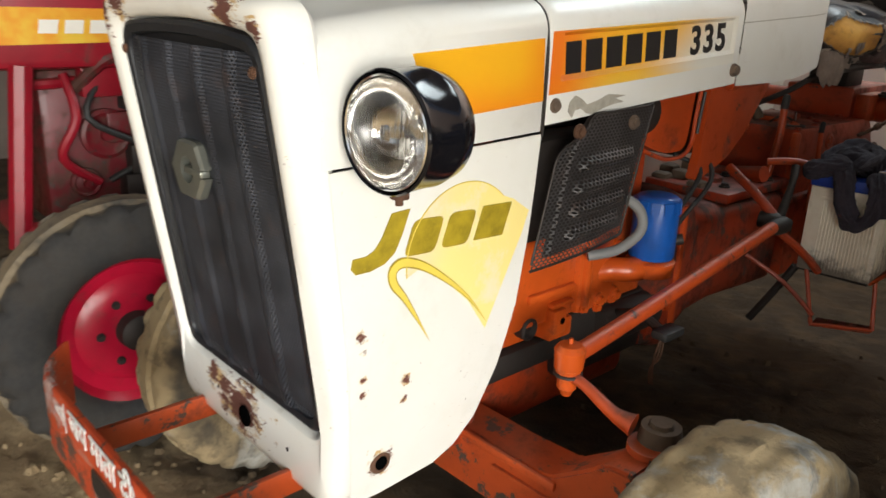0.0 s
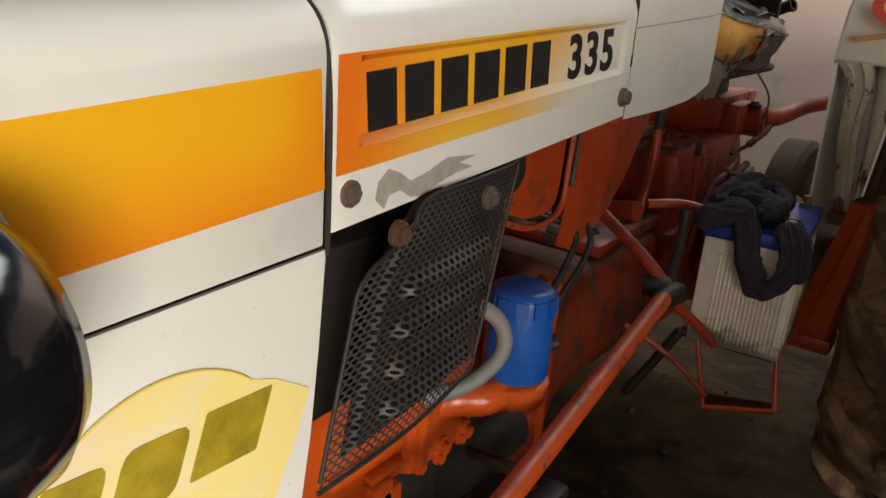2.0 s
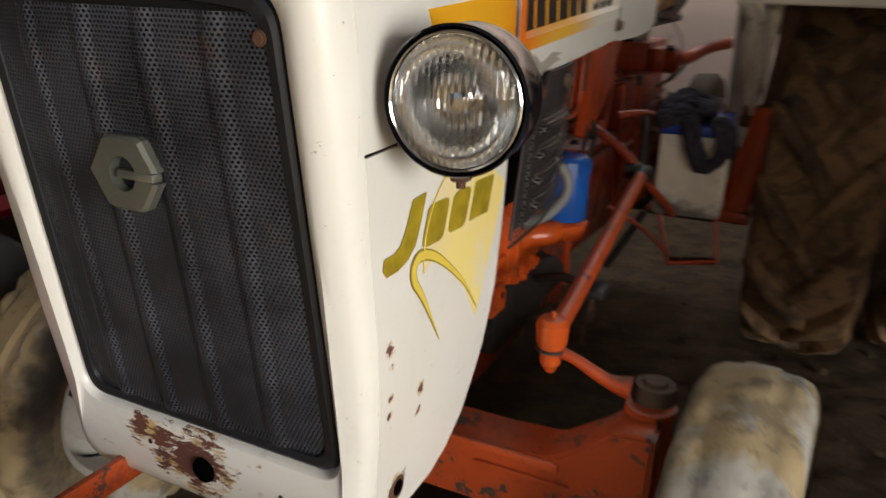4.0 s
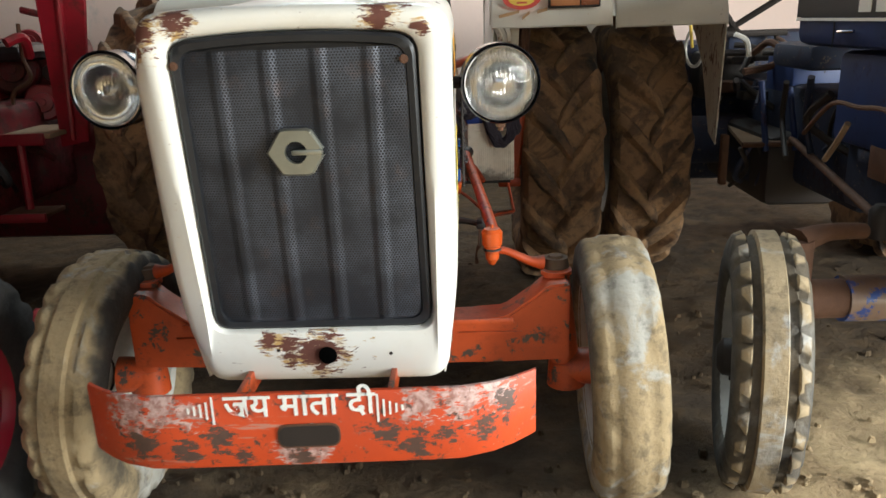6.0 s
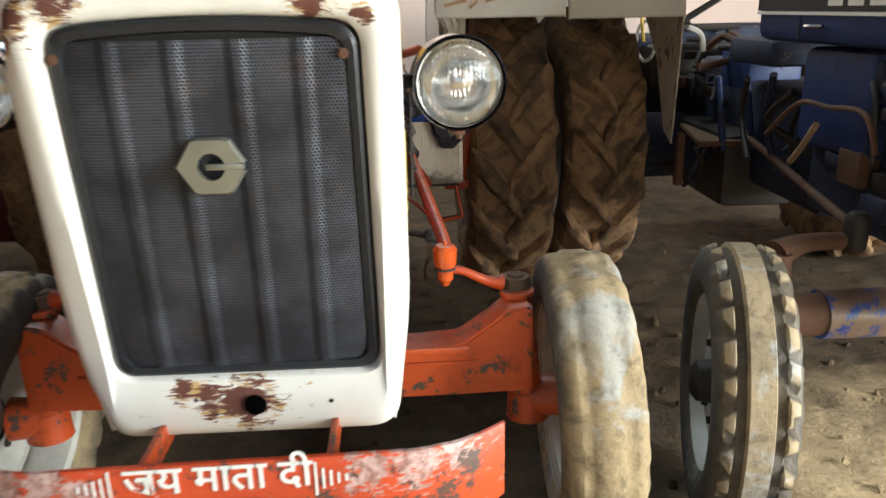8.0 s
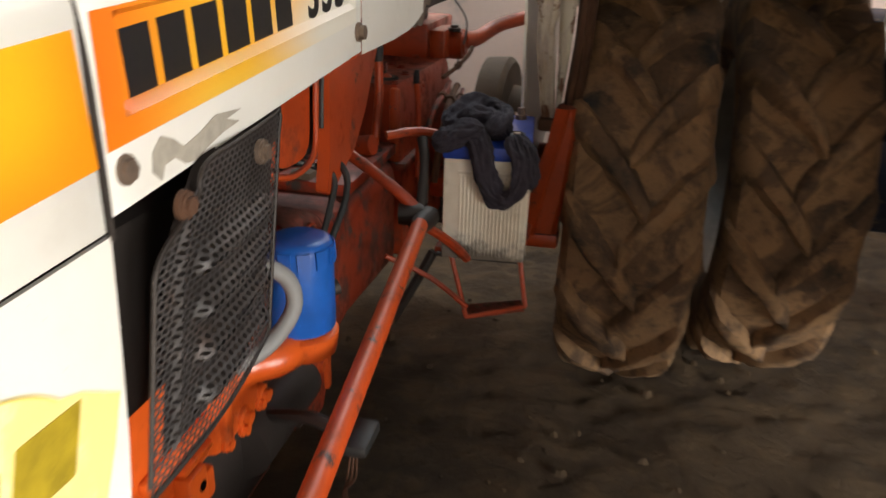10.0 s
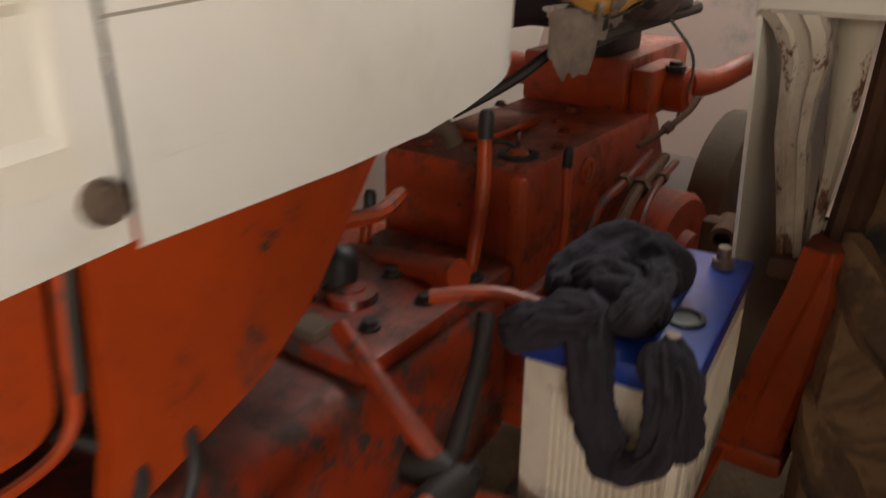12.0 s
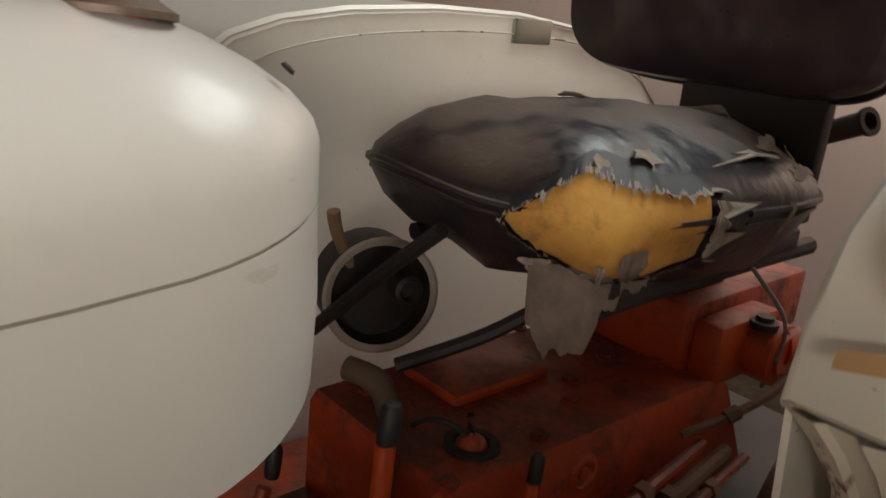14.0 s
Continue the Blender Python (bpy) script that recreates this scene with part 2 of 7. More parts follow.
def plate_paint():
    """The printed name band: orange at its front and foot, fading to white."""
    n = Nodes("printed_name_band", 0.35)
    x, y, z = n.xyz()
    back = n.ramp(n.math("ADD", y, n.math("MULTIPLY", n.math("SUBTRACT", 1.19, z), 1.4)), 0.72, 0.96)
    col = n.mix(n.ramp(y, 0.44, 0.66), (0.80, 0.17, 0.012), (0.86, 0.45, 0.03))
    col = n.mix(back, col, (0.78, 0.76, 0.68))
    edge = n.ramp(z, 1.135, 1.170)
    col = n.mix(n.math("MULTIPLY", n.math("SUBTRACT", 1.0, edge), n.math("SUBTRACT", 1.0, n.ramp(y, 0.75, 1.0))), col, n.mix(n.ramp(y, 0.46, 0.64), (0.80, 0.20, 0.012), (0.84, 0.52, 0.07)))
    n.colour(col)
    return n.mat


RUST = [(-0.255, -0.02, 1.232, 0.030), (-0.19, -0.02, 1.252, 0.032), (-0.275, 0.0, 1.20, 0.028), (-0.23, -0.035, 1.185, 0.013),
        (0.165, -0.02, 1.245, 0.034), (0.20, 0.0, 1.262, 0.026), (0.235, -0.025, 1.225, 0.016), (0.268, -0.02, 1.07, 0.014), (0.268, -0.015, 1.045, 0.011),
        (0.014, 0.045, 0.59, 0.046), (-0.022, 0.05, 0.578, 0.034), (-0.065, 0.05, 0.600, 0.030), (-0.11, 0.05, 0.607, 0.024), (0.0, 0.05, 0.548, 0.026), (-0.06, 0.05, 0.572, 0.022),
        (0.11, 0.05, 0.61, 0.008), (0.11, 0.05, 0.57, 0.008)]
SIDE_RUST = [(0.285, 0.095, 0.815, 0.00936), (0.285, 0.10, 0.79, 0.00576), (0.285, 0.10, 0.745, 0.00576), (0.285, 0.10, 0.72, 0.00648), (0.285, 0.183, 0.72, 0.00936), (0.285, 0.182, 0.685, 0.0072),
             (0.285, 0.19, 0.635, 0.00648), (0.285, 0.19, 0.585, 0.00936), (0.272, 0.149, 0.58, 0.0216)]
M_NOSE = white_paint("nose_white", RUST)
M_SIDE = white_paint("side_white", SIDE_RUST)
M_HOOD = white_paint("hood_white")
M_FENDER = white_paint("fender_white", [(0.475, 1.86, 0.80, 0.04), (0.48, 1.85, 1.035, 0.014), (0.43, 1.76, 1.19, 0.012), (0.50, 1.85, 0.90, 0.018), (0.45, 1.84, 0.95, 0.012), (0.52, 1.85, 1.16, 0.015), (0.49, 1.80, 1.17, 0.012)], base=(0.72, 0.69, 0.62))
M_STAY = white_paint("stay_white", base=(0.56, 0.51, 0.42), rough=0.6, streak=1.0)
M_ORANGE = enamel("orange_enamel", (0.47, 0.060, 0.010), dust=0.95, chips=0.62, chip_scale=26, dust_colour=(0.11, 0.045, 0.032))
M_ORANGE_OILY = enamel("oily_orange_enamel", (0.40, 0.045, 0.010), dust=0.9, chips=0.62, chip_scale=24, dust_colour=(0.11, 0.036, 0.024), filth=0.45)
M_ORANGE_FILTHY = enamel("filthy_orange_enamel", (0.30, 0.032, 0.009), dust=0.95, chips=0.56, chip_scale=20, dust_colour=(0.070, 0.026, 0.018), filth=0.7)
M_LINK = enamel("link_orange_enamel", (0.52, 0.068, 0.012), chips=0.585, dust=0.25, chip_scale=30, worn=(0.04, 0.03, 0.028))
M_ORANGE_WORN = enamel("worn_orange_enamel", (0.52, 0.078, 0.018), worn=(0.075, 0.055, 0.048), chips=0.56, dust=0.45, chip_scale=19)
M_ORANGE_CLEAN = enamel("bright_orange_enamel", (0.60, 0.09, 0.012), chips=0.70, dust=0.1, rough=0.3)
n_ = Nodes("bumper_enamel", 0.5)
col_ = n_.mix(n_.ramp(n_.noise(6, 5), 0.4, 0.7), (0.55, 0.065, 0.014), (0.46, 0.055, 0.015))
pale_ = n_.spot([(-0.31, -0.17, 0.580, 0.05), (-0.25, -0.18, 0.59, 0.042), (-0.20, -0.18, 0.575, 0.03), (0.22, -0.18, 0.59, 0.04), (0.29, -0.17, 0.600, 0.05), (0.35, -0.15, 0.60, 0.035), (-0.02, -0.18, 0.497, 0.026), (0.03, -0.18, 0.500, 0.026)], 2.7, 85, (0.45, 1, 1.3))
col_ = n_.mix(n_.math("MULTIPLY", pale_, 0.85), col_, n_.mix(n_.ramp(n_.noise(60, 6, 0.7), 0.35, 0.65), (0.58, 0.46, 0.43), (0.24, 0.14, 0.12)))
dark_ = n_.spot([(-0.15, -0.18, 0.525, 0.028), (-0.21, -0.18, 0.50, 0.03), (-0.29, -0.17, 0.51, 0.035), (-0.10, -0.18, 0.492, 0.02), (0.155, -0.18, 0.53, 0.025), (0.21, -0.18, 0.505, 0.03), (0.27, -0.17, 0.53, 0.022), (0.33, -0.16, 0.53, 0.028), (0.37, -0.15, 0.575, 0.024), (0.0, -0.18, 0.482, 0.024)], 2.9, 80, (0.5, 1, 1.2))
col_ = n_.mix(dark_, col_, n_.mix(n_.noise(60, 5), (0.05, 0.035, 0.032), (0.13, 0.07, 0.05)))
scrape_ = n_.ramp(n_.noise(30, 6, 0.7, (0.12, 1, 1.5)), 0.60, 0.66)
col_ = n_.mix(n_.math("MULTIPLY", scrape_, 0.7), col_, (0.40, 0.24, 0.19))
chip_ = n_.ramp(n_.noise(34, 8, 0.78), 0.575, 0.61)
n_.colour(n_.mix(chip_, col_, (0.085, 0.045, 0.035)))
n_.rough(n_.math("ADD", 0.38, n_.math("MULTIPLY", n_.noise(20, 5), 0.3)))
n_.bump(n_.noise(40, 6), 0.25, 0.003)
M_BUMPER = n_.mat
M_DARK = plain("oily_iron", (0.035, 0.028, 0.025), 0.6, 0.4)
M_BLACK = plain("gloss_black", (0.006, 0.006, 0.008), 0.12, 0.0, 0.1, 20, 0.02)
M_FRAMEBLACK = plain("grille_black", (0.02, 0.022, 0.027), 0.45, 0.2, 0.5)
M_CHROME = plain("chrome", (0.75, 0.75, 0.76), 0.12, 1.0, 0.1, 20, 0.03)
M_REFLECT = plain("reflector_silver", (0.93, 0.92, 0.89), 0.12, 1.0, 0.05, 20, 0.02)
M_GLASS = lens_glass()
M_PEWTER = plain("emblem_metal", (0.30, 0.31, 0.27), 0.32, 0.75, 0.3, 15, 0.05)
M_GRILLE = mesh_sheet("punched_grille", 0.0058, (0.034, 0.038, 0.049), 0.3, open_part=0.30, bumpy=0.05)
M_SCREEN = mesh_sheet("punched_guard", 0.0064, (0.034, 0.031, 0.031), 0.35, ("y", "z"), 0.34, 0.3, 1.75)
M_TYRE = rubber("muddy_tyre", amount=0.93, mud=(0.36, 0.27, 0.15), clay=(0.37, 0.39, 0.39), lo=0.24, tread=0.088, patchy=0.60)
M_TYREBLUE = rubber("grooved_tyre", amount=0.95, mud=(0.40, 0.31, 0.19), clay=(0.45, 0.47, 0.48), lo=0.24, tread=0.088, groove=0.331)
M_TYREDARK = rubber("blackish_tyre", amount=0.65, mud=(0.33, 0.25, 0.15), clay=(0.20, 0.17, 0.13), lo=0.3, tread=0.058)
M_REAR = rubber("earthy_tyre", mud=(0.165, 0.098, 0.055), amount=0.97, clay=(0.40, 0.235, 0.115), lo=0.26, relief=1.0, patchy=0.50)
M_RIM = plain("silver_rim", (0.55, 0.54, 0.50), 0.5, 0.2, 0.5)
M_BLUE = plain("filter_blue", (0.008, 0.10, 0.44), 0.34, 0.0, 0.6, 16, 0.06)
M_BLUELID = plain("lid_blue", (0.012, 0.055, 0.38), 0.45, 0.0, 0.85, 22)
M_GRIMY = plain("dusty_grime", (0.12, 0.078, 0.05), 0.85, 0.0, 0.7, 8, 0.4)
M_GREY = plain("grey_hose", (0.20, 0.20, 0.20), 0.6, 0.0, 0.4)
M_RUBBER = plain("black_hose", (0.02, 0.02, 0.02), 0.55, 0.0, 0.4)
M_STEEL = plain("dull_bolt", (0.24, 0.18, 0.14), 0.55, 0.6, 0.6, 60)
# sheenless black for discs that paint the shade inside holes
M_VOID = plain("hole_shade_black", (0.002, 0.002, 0.002), 1.0, 0, 0.1, 20, 0.0)
M_VOID.node_tree.nodes["Principled BSDF"].inputs["Specular IOR Level"].default_value = 0.0
M_BAND, M_PLATE = stripe_paint(), plate_paint()
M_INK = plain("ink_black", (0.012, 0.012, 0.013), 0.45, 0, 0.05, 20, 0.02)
M_DECALWHITE = plain("decal_white", (0.80, 0.78, 0.72), 0.4, 0, 0.1, 20, 0.02)
M_TAIL = plain("tail_yellow", (0.78, 0.60, 0.10), 0.45, 0, 0.25, 12, 0.02)
n_ = Nodes("faded_yellow", 0.45)
x_, y_, z_ = n_.xyz()
bright_ = n_.ramp(n_.math("ADD", n_.math("SUBTRACT", y_, n_.math("MULTIPLY", z_, 0.35)), n_.math("MULTIPLY", n_.noise(9, 4), 0.05)), -0.13, -0.02)
col_ = n_.mix(bright_, (0.80, 0.66, 0.42), (0.88, 0.73, 0.27))
col_ = n_.mix(n_.math("MULTIPLY", n_.ramp(n_.noise(12, 5, 0.65), 0.5, 0.7), 0.6), col_, (0.80, 0.76, 0.66))
n_.colour(col_)
M_DECALYELLOW = n_.mat
M_DECALOLIVE = plain("worn_olive", (0.42, 0.31, 0.02), 0.5, 0, 0.75, 30, 0.02)
M_DECALGREY = plain("faded_grey", (0.42, 0.39, 0.33), 0.5, 0, 0.5, 60, 0.02)
n_ = Nodes("seat_vinyl", 0.36)
dusty_ = n_.math("MULTIPLY", n_.ramp(n_.noise(6, 6, 0.65), 0.38, 0.56), n_.math("ADD", 0.06, n_.math("MULTIPLY", n_.ramp(n_.up(), 0.35, 0.95), 0.80)))
n_.colour(n_.mix(dusty_, n_.mix(n_.noise(30, 4), (0.010, 0.008, 0.012), (0.024, 0.018, 0.022)), n_.mix(n_.noise(24, 6, 0.7), (0.19, 0.135, 0.10), (0.09, 0.062, 0.052))))
n_.rough(n_.math("ADD", 0.30, n_.math("MULTIPLY", dusty_, 0.5)))
n_.bump(n_.math("ADD", n_.noise(22, 5), n_.math("MULTIPLY", n_.noise(7, 3, 0.5, (1, 2.5, 1)), 1.5)), 0.28, 0.008)
M_SEAT = n_.mat
n_ = Nodes("backrest_vinyl", 0.24)
n_.colour(n_.mix(n_.ramp(n_.noise(5, 3, 0.5), 0.45, 0.7), (0.016, 0.010, 0.012), (0.034, 0.021, 0.021)))
n_.rough(n_.math("ADD", 0.20, n_.math("MULTIPLY", n_.noise(18, 5, 0.7), 0.22)))
n_.bump(n_.math("ADD", n_.math("MULTIPLY", n_.noise(7, 2, 0.4), 2.0), n_.math("MULTIPLY", n_.noise(30, 3, 0.5), 0.08)), 0.6, 0.02)
M_BACKREST = n_.mat
M_TORN = plain("dusty_vinyl", (0.40, 0.33, 0.27), 0.8, 0, 0.85, 26, 0.4)
M_LINING = plain("dusty_lining", (0.21, 0.16, 0.13), 0.8, 0, 0.7, 22, 0.4)
n_ = Nodes("seat_foam", 0.9)
col_ = n_.mix(n_.ramp(n_.noise(11, 5), 0.35, 0.65), (0.66, 0.36, 0.085), (0.50, 0.235, 0.05))
col_ = n_.mix(n_.math("MULTIPLY", n_.ramp(n_.noise(26, 6, 0.7), 0.52, 0.72), 0.7), col_, (0.26, 0.13, 0.045))
n_.colour(col_)
n_.bump(n_.math("ADD", n_.noise(150, 4), n_.math("MULTIPLY", n_.noise(24, 5), 1.5)), 0.3, 0.003)
M_FOAM = n_.mat
n_ = Nodes("battery_case", 0.5)
x_, y_, z_ = n_.xyz()
foot_ = n_.ramp(n_.math("ADD", n_.math("MULTIPLY", z_, 6.0), n_.math("MULTIPLY", n_.noise(16, 6, 0.7), 1.1)), 0.95, 0.62)
col_ = n_.mix(n_.math("MULTIPLY", n_.ramp(n_.noise(8, 5), 0.4, 0.7), 0.5), (0.80, 0.73, 0.61), (0.52, 0.41, 0.29))
col_ = n_.mix(n_.math("MULTIPLY", n_.ramp(n_.noise(14, 6, 0.7, (1, 1, 0.4)), 0.55, 0.68), 0.65), col_, (0.12, 0.08, 0.05))
n_.colour(n_.mix(n_.math("MULTIPLY", foot_, 0.85), col_, (0.06, 0.042, 0.03)))
M_CASE = n_.mat
M_CLOTH = plain("dark_cloth", (0.034, 0.028, 0.040), 0.95, 0, 0.85, 14, 0.9)
M_TAPE = plain("old_tape", (0.42, 0.25, 0.12), 0.6, 0, 0.4, 20, 0.05)
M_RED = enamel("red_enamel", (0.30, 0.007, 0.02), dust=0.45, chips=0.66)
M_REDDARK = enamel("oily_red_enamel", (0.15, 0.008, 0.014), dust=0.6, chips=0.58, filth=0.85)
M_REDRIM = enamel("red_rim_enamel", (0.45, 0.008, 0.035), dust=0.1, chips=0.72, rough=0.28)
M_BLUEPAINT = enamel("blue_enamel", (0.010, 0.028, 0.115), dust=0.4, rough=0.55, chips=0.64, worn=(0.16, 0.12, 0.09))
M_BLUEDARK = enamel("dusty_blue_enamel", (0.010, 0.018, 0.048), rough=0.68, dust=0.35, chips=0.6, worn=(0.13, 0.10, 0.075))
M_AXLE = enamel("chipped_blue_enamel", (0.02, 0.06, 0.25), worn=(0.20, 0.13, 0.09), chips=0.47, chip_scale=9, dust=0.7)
M_RUSTY = plain("brown_rust", (0.125, 0.06, 0.034), 0.8, 0.2, 0.6, 14, 0.4)
M_WHITEINK = plain("hand_painted_white", (0.78, 0.78, 0.76), 0.5, 0, 0.25, 40, 0.05)
M_AMBER = plain("amber_lens", (0.40, 0.15, 0.055), 0.25, 0, 0.3)
M_REDLENS = plain("red_lens", (0.24, 0.07, 0.03), 0.25, 0, 0.3)
M_CLEARLENS = plain("grey_lens", (0.35, 0.30, 0.26), 0.25, 0, 0.3)
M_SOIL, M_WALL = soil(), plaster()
# dark plaster for the unseen walls, chosen to cut bounced light
M_DARKWALL = plain("dark_unseen_plaster", (0.24, 0.19, 0.16), 0.9, 0, 0.5, 2, 0.2)
M_TIN = plain("roof_tin", (0.17, 0.16, 0.155), 0.6, 0.4, 0.5, 3)
M_WOOD = plain("dusty_board", (0.30, 0.20, 0.12), 0.85, 0, 0.5, 9, 0.3)

# ---- mesh helpers ----


def empty(name, at=(0, 0, 0)):
    ob = new(name)
    ob.location = at
    return ob


def part(name, bm, material, parent=None, label="", smooth=True, angle=40):
    """Links a bmesh, given in world places, as one mesh object under a thing or a part."""
    bmesh.ops.recalc_face_normals(bm, faces=bm.faces)
    if parent is not None:
        base = parent.matrix_world.copy() if parent.parent is None else parent.parent.matrix_world.copy()
        origin = Vector(parent.location) if parent.parent is None else Vector(parent.parent.location) + Vector(parent.location)
        bmesh.ops.translate(bm, vec=-origin, verts=bm.verts)
    me = bpy.data.meshes.new(name)
    bm.to_mesh(me)
    bm.free()
    if smooth:
        me.polygons.foreach_set("use_smooth", [True] * len(me.polygons))
        me.set_sharp_from_angle(angle=radians(angle))
    me.materials.append(material)
    ob = new(name, me)
    if parent is not None:
        ob.parent = parent
    if label:
        tagged(ob, label)
    return ob


def add_box(bm, lo, hi, bevel=0.0, turn=None, segs=2):
    made = bmesh.ops.create_cube(bm, size=1.0)["verts"]
    size = [h - l for l, h in zip(lo, hi)]
    mid = Vector([(h + l) / 2 for l, h in zip(lo, hi)])
    for v in made:
        v.co = Vector([c * s for c, s in zip(v.co, size)])
    if bevel:
        edges = list({e for v in made for e in v.link_edges})
        made = list({v for f in bmesh.ops.bevel(bm, geom=edges, offset=bevel, segments=segs, affect="EDGES", profile=0.5)["faces"] for v in f.verts} | {v for v in made if v.is_valid})
    m = Matrix.Translation(mid) @ (turn or Matrix())
    for v in made:
        v.co = m @ v.co
    return bm


def box(lo, hi, bevel=0.0, turn=None):
    return add_box(bmesh.new(), lo, hi, bevel, turn)


def add_rod(bm, a, b, r, r2=None, n=14, cap=True):
    a, b = Vector(a), Vector(b)
    r2 = r if r2 is None else r2
    q = (b - a).to_track_quat("Z", "Y").to_matrix()
    rings = []
    for p, rad in ((a, r), (b, r2)):
        rings.append([bm.verts.new(p + q @ Vector((rad * math.cos(2 * math.pi * i / n), rad * math.sin(2 * math.pi * i / n), 0))) for i in range(n)])
    for i in range(n):
        bm.faces.new((rings[0][i], rings[0][(i + 1) % n], rings[1][(i + 1) % n], rings[1][i]))
    if cap:
        bm.faces.new(rings[0][::-1])
        bm.faces.new(rings[1])
    return bm


def rod(a, b, r, r2=None, n=14):
    return add_rod(bmesh.new(), a, b, r, r2, n)


def add_tube(bm, points, r, n=10, close=True):
    """A round bar along a smoothed line of points. r: a radius, or one for each point."""
    pts = [Vector(p) for p in points]
    radii = r if isinstance(r, (list, tuple)) else [r] * len(pts)
    fine, rf = [], []
    for i in range(len(pts) - 1):
        p0, p1, p2, p3 = pts[max(i - 1, 0)], pts[i], pts[i + 1], pts[min(i + 2, len(pts) - 1)]
        steps = 5 if len(pts) > 2 else 1
        for k in range(steps):
            t = k / steps
            fine.append(0.5 * ((2 * p1) + (p2 - p0) * t + (2 * p0 - 5 * p1 + 4 * p2 - p3) * t * t + (3 * p1 - p0 - 3 * p2 + p3) * t ** 3))
            rf.append(radii[i] * (1 - t) + radii[i + 1] * t)
    fine.append(pts[-1])
    rf.append(radii[-1])
    side, rings = None, []
    for i, p in enumerate(fine):
        way = (fine[min(i + 1, len(fine) - 1)] - fine[max(i - 1, 0)]).normalized()
        if side is None:
            side = way.orthogonal().normalized()
        side = (side - way * side.dot(way)).normalized()
        other = way.cross(side)
        rings.append([bm.verts.new(p + rf[i] * (math.cos(2 * math.pi * k / n) * side + math.sin(2 * math.pi * k / n) * other)) for k in range(n)])
    for a, b in zip(rings, rings[1:]):
        for k in range(n):
            bm.faces.new((a[k], a[(k + 1) % n], b[(k + 1) % n], b[k]))
    if close:
        bm.faces.new(rings[0][::-1])
        bm.faces.new(rings[-1])
    return bm


def tube(points, r, n=10):
    return add_tube(bmesh.new(), points, r, n)


def add_rings(bm, rings, closed=True, caps=(True, True)):
    """A skin over rings of equal counts of points."""
    rows = [[bm.verts.new(p) for p in ring] for ring in rings]
    n = len(rows[0])
    for a, b in zip(rows, rows[1:]):
        for k in range(n if closed else n - 1):
            bm.faces.new((a[k], a[(k + 1) % n], b[(k + 1) % n], b[k]))
    if closed and caps[0]:
        bm.faces.new(rows[0][::-1])
    if closed and caps[1]:
        bm.faces.new(rows[-1])
    return bm


def add_lathe(bm, centre, axis, profile, n=48):
    """Turns a profile of (along the axis, radius) round an axis through centre."""
    centre, axis = Vector(centre), Vector(axis).normalized()
    u = axis.orthogonal().normalized() if abs(axis.z) > 0.9 else Vector((0, 0, 1)).cross(axis).normalized()
    w = axis.cross(u)
    rings = []
    for i in range(n):
        a = 2 * math.pi * i / n
        d = u * math.cos(a) + w * math.sin(a)
        rings.append([centre + axis * s + d * r for s, r in profile])
    rings.append(rings[0])
    add_rings(bm, rings, closed=False)
    bmesh.ops.remove_doubles(bm, verts=bm.verts, dist=1e-5)
    return bm


def lathe(centre, axis, profile, n=48):
    return add_lathe(bmesh.new(), centre, axis, profile, n)


def add_slab(bm, outline, to_world, thick):
    """A plate from a flat outline of (u, v): to_world(u, v, depth) gives places."""
    front = [bm.verts.new(to_world(u, v, 0.0)) for u, v in outline]
    back = [bm.verts.new(to_world(u, v, thick)) for u, v in outline]
    bm.faces.new(front)
    bm.faces.new(back[::-1])
    n = len(front)
    for k in range(n):
        bm.faces.new((front[k], back[k], back[(k + 1) % n], front[(k + 1) % n]))
    return bm


def slab(outline, to_world, thick):
    return add_slab(bmesh.new(), outline, to_world, thick)


def rounded(outline, r, n=4):
    """An outline with its corners rounded."""
    out, count = [], len(outline)
    for i, p in enumerate(outline):
        p, a, b = Vector(p), Vector(outline[i - 1]), Vector(outline[(i + 1) % count])
        ra = min(r, (a - p).length * 0.45, (b - p).length * 0.45)
        s, e = p + (a - p).normalized() * ra, p + (b - p).normalized() * ra
        for k in range(n + 1):
            t = k / n
            out.append(tuple(s * (1 - t) ** 2 + p * 2 * t * (1 - t) + e * t * t))
    return out


def lettering(words, size, to_world, thick=0.0006, shear=0.0, stretch=1.0, weight=0.0):
    """Letters of the built-in font as a thin mesh, by a map from (u, v, depth) to places."""
    data = bpy.data.curves.new("letters", "FONT")
    data.body, data.size, data.shear, data.extrude, data.offset = words, size, shear, thick, weight
    ob = new("letters", data)
    me = bpy.data.meshes.new_from_object(ob.evaluated_get(bpy.context.evaluated_depsgraph_get()))
    bm = bmesh.new()
    bm.from_mesh(me)
    bpy.data.objects.remove(ob)
    bpy.data.curves.remove(data)
    bpy.data.meshes.remove(me)
    for v in bm.verts:
        v.co = to_world(v.co.x * stretch, v.co.y, v.co.z)
    return bm


def add_bolt(bm, at, way, r=0.009, h=0.007, n=6):
    at, way = Vector(at), Vector(way).normalized()
    add_rod(bm, at, at + way * h * 0.4, r * 1.35, n=12)
    add_rod(bm, at + way * h * 0.4, at + way * h, r, n=n)
    return bm

# ---- the shed ----


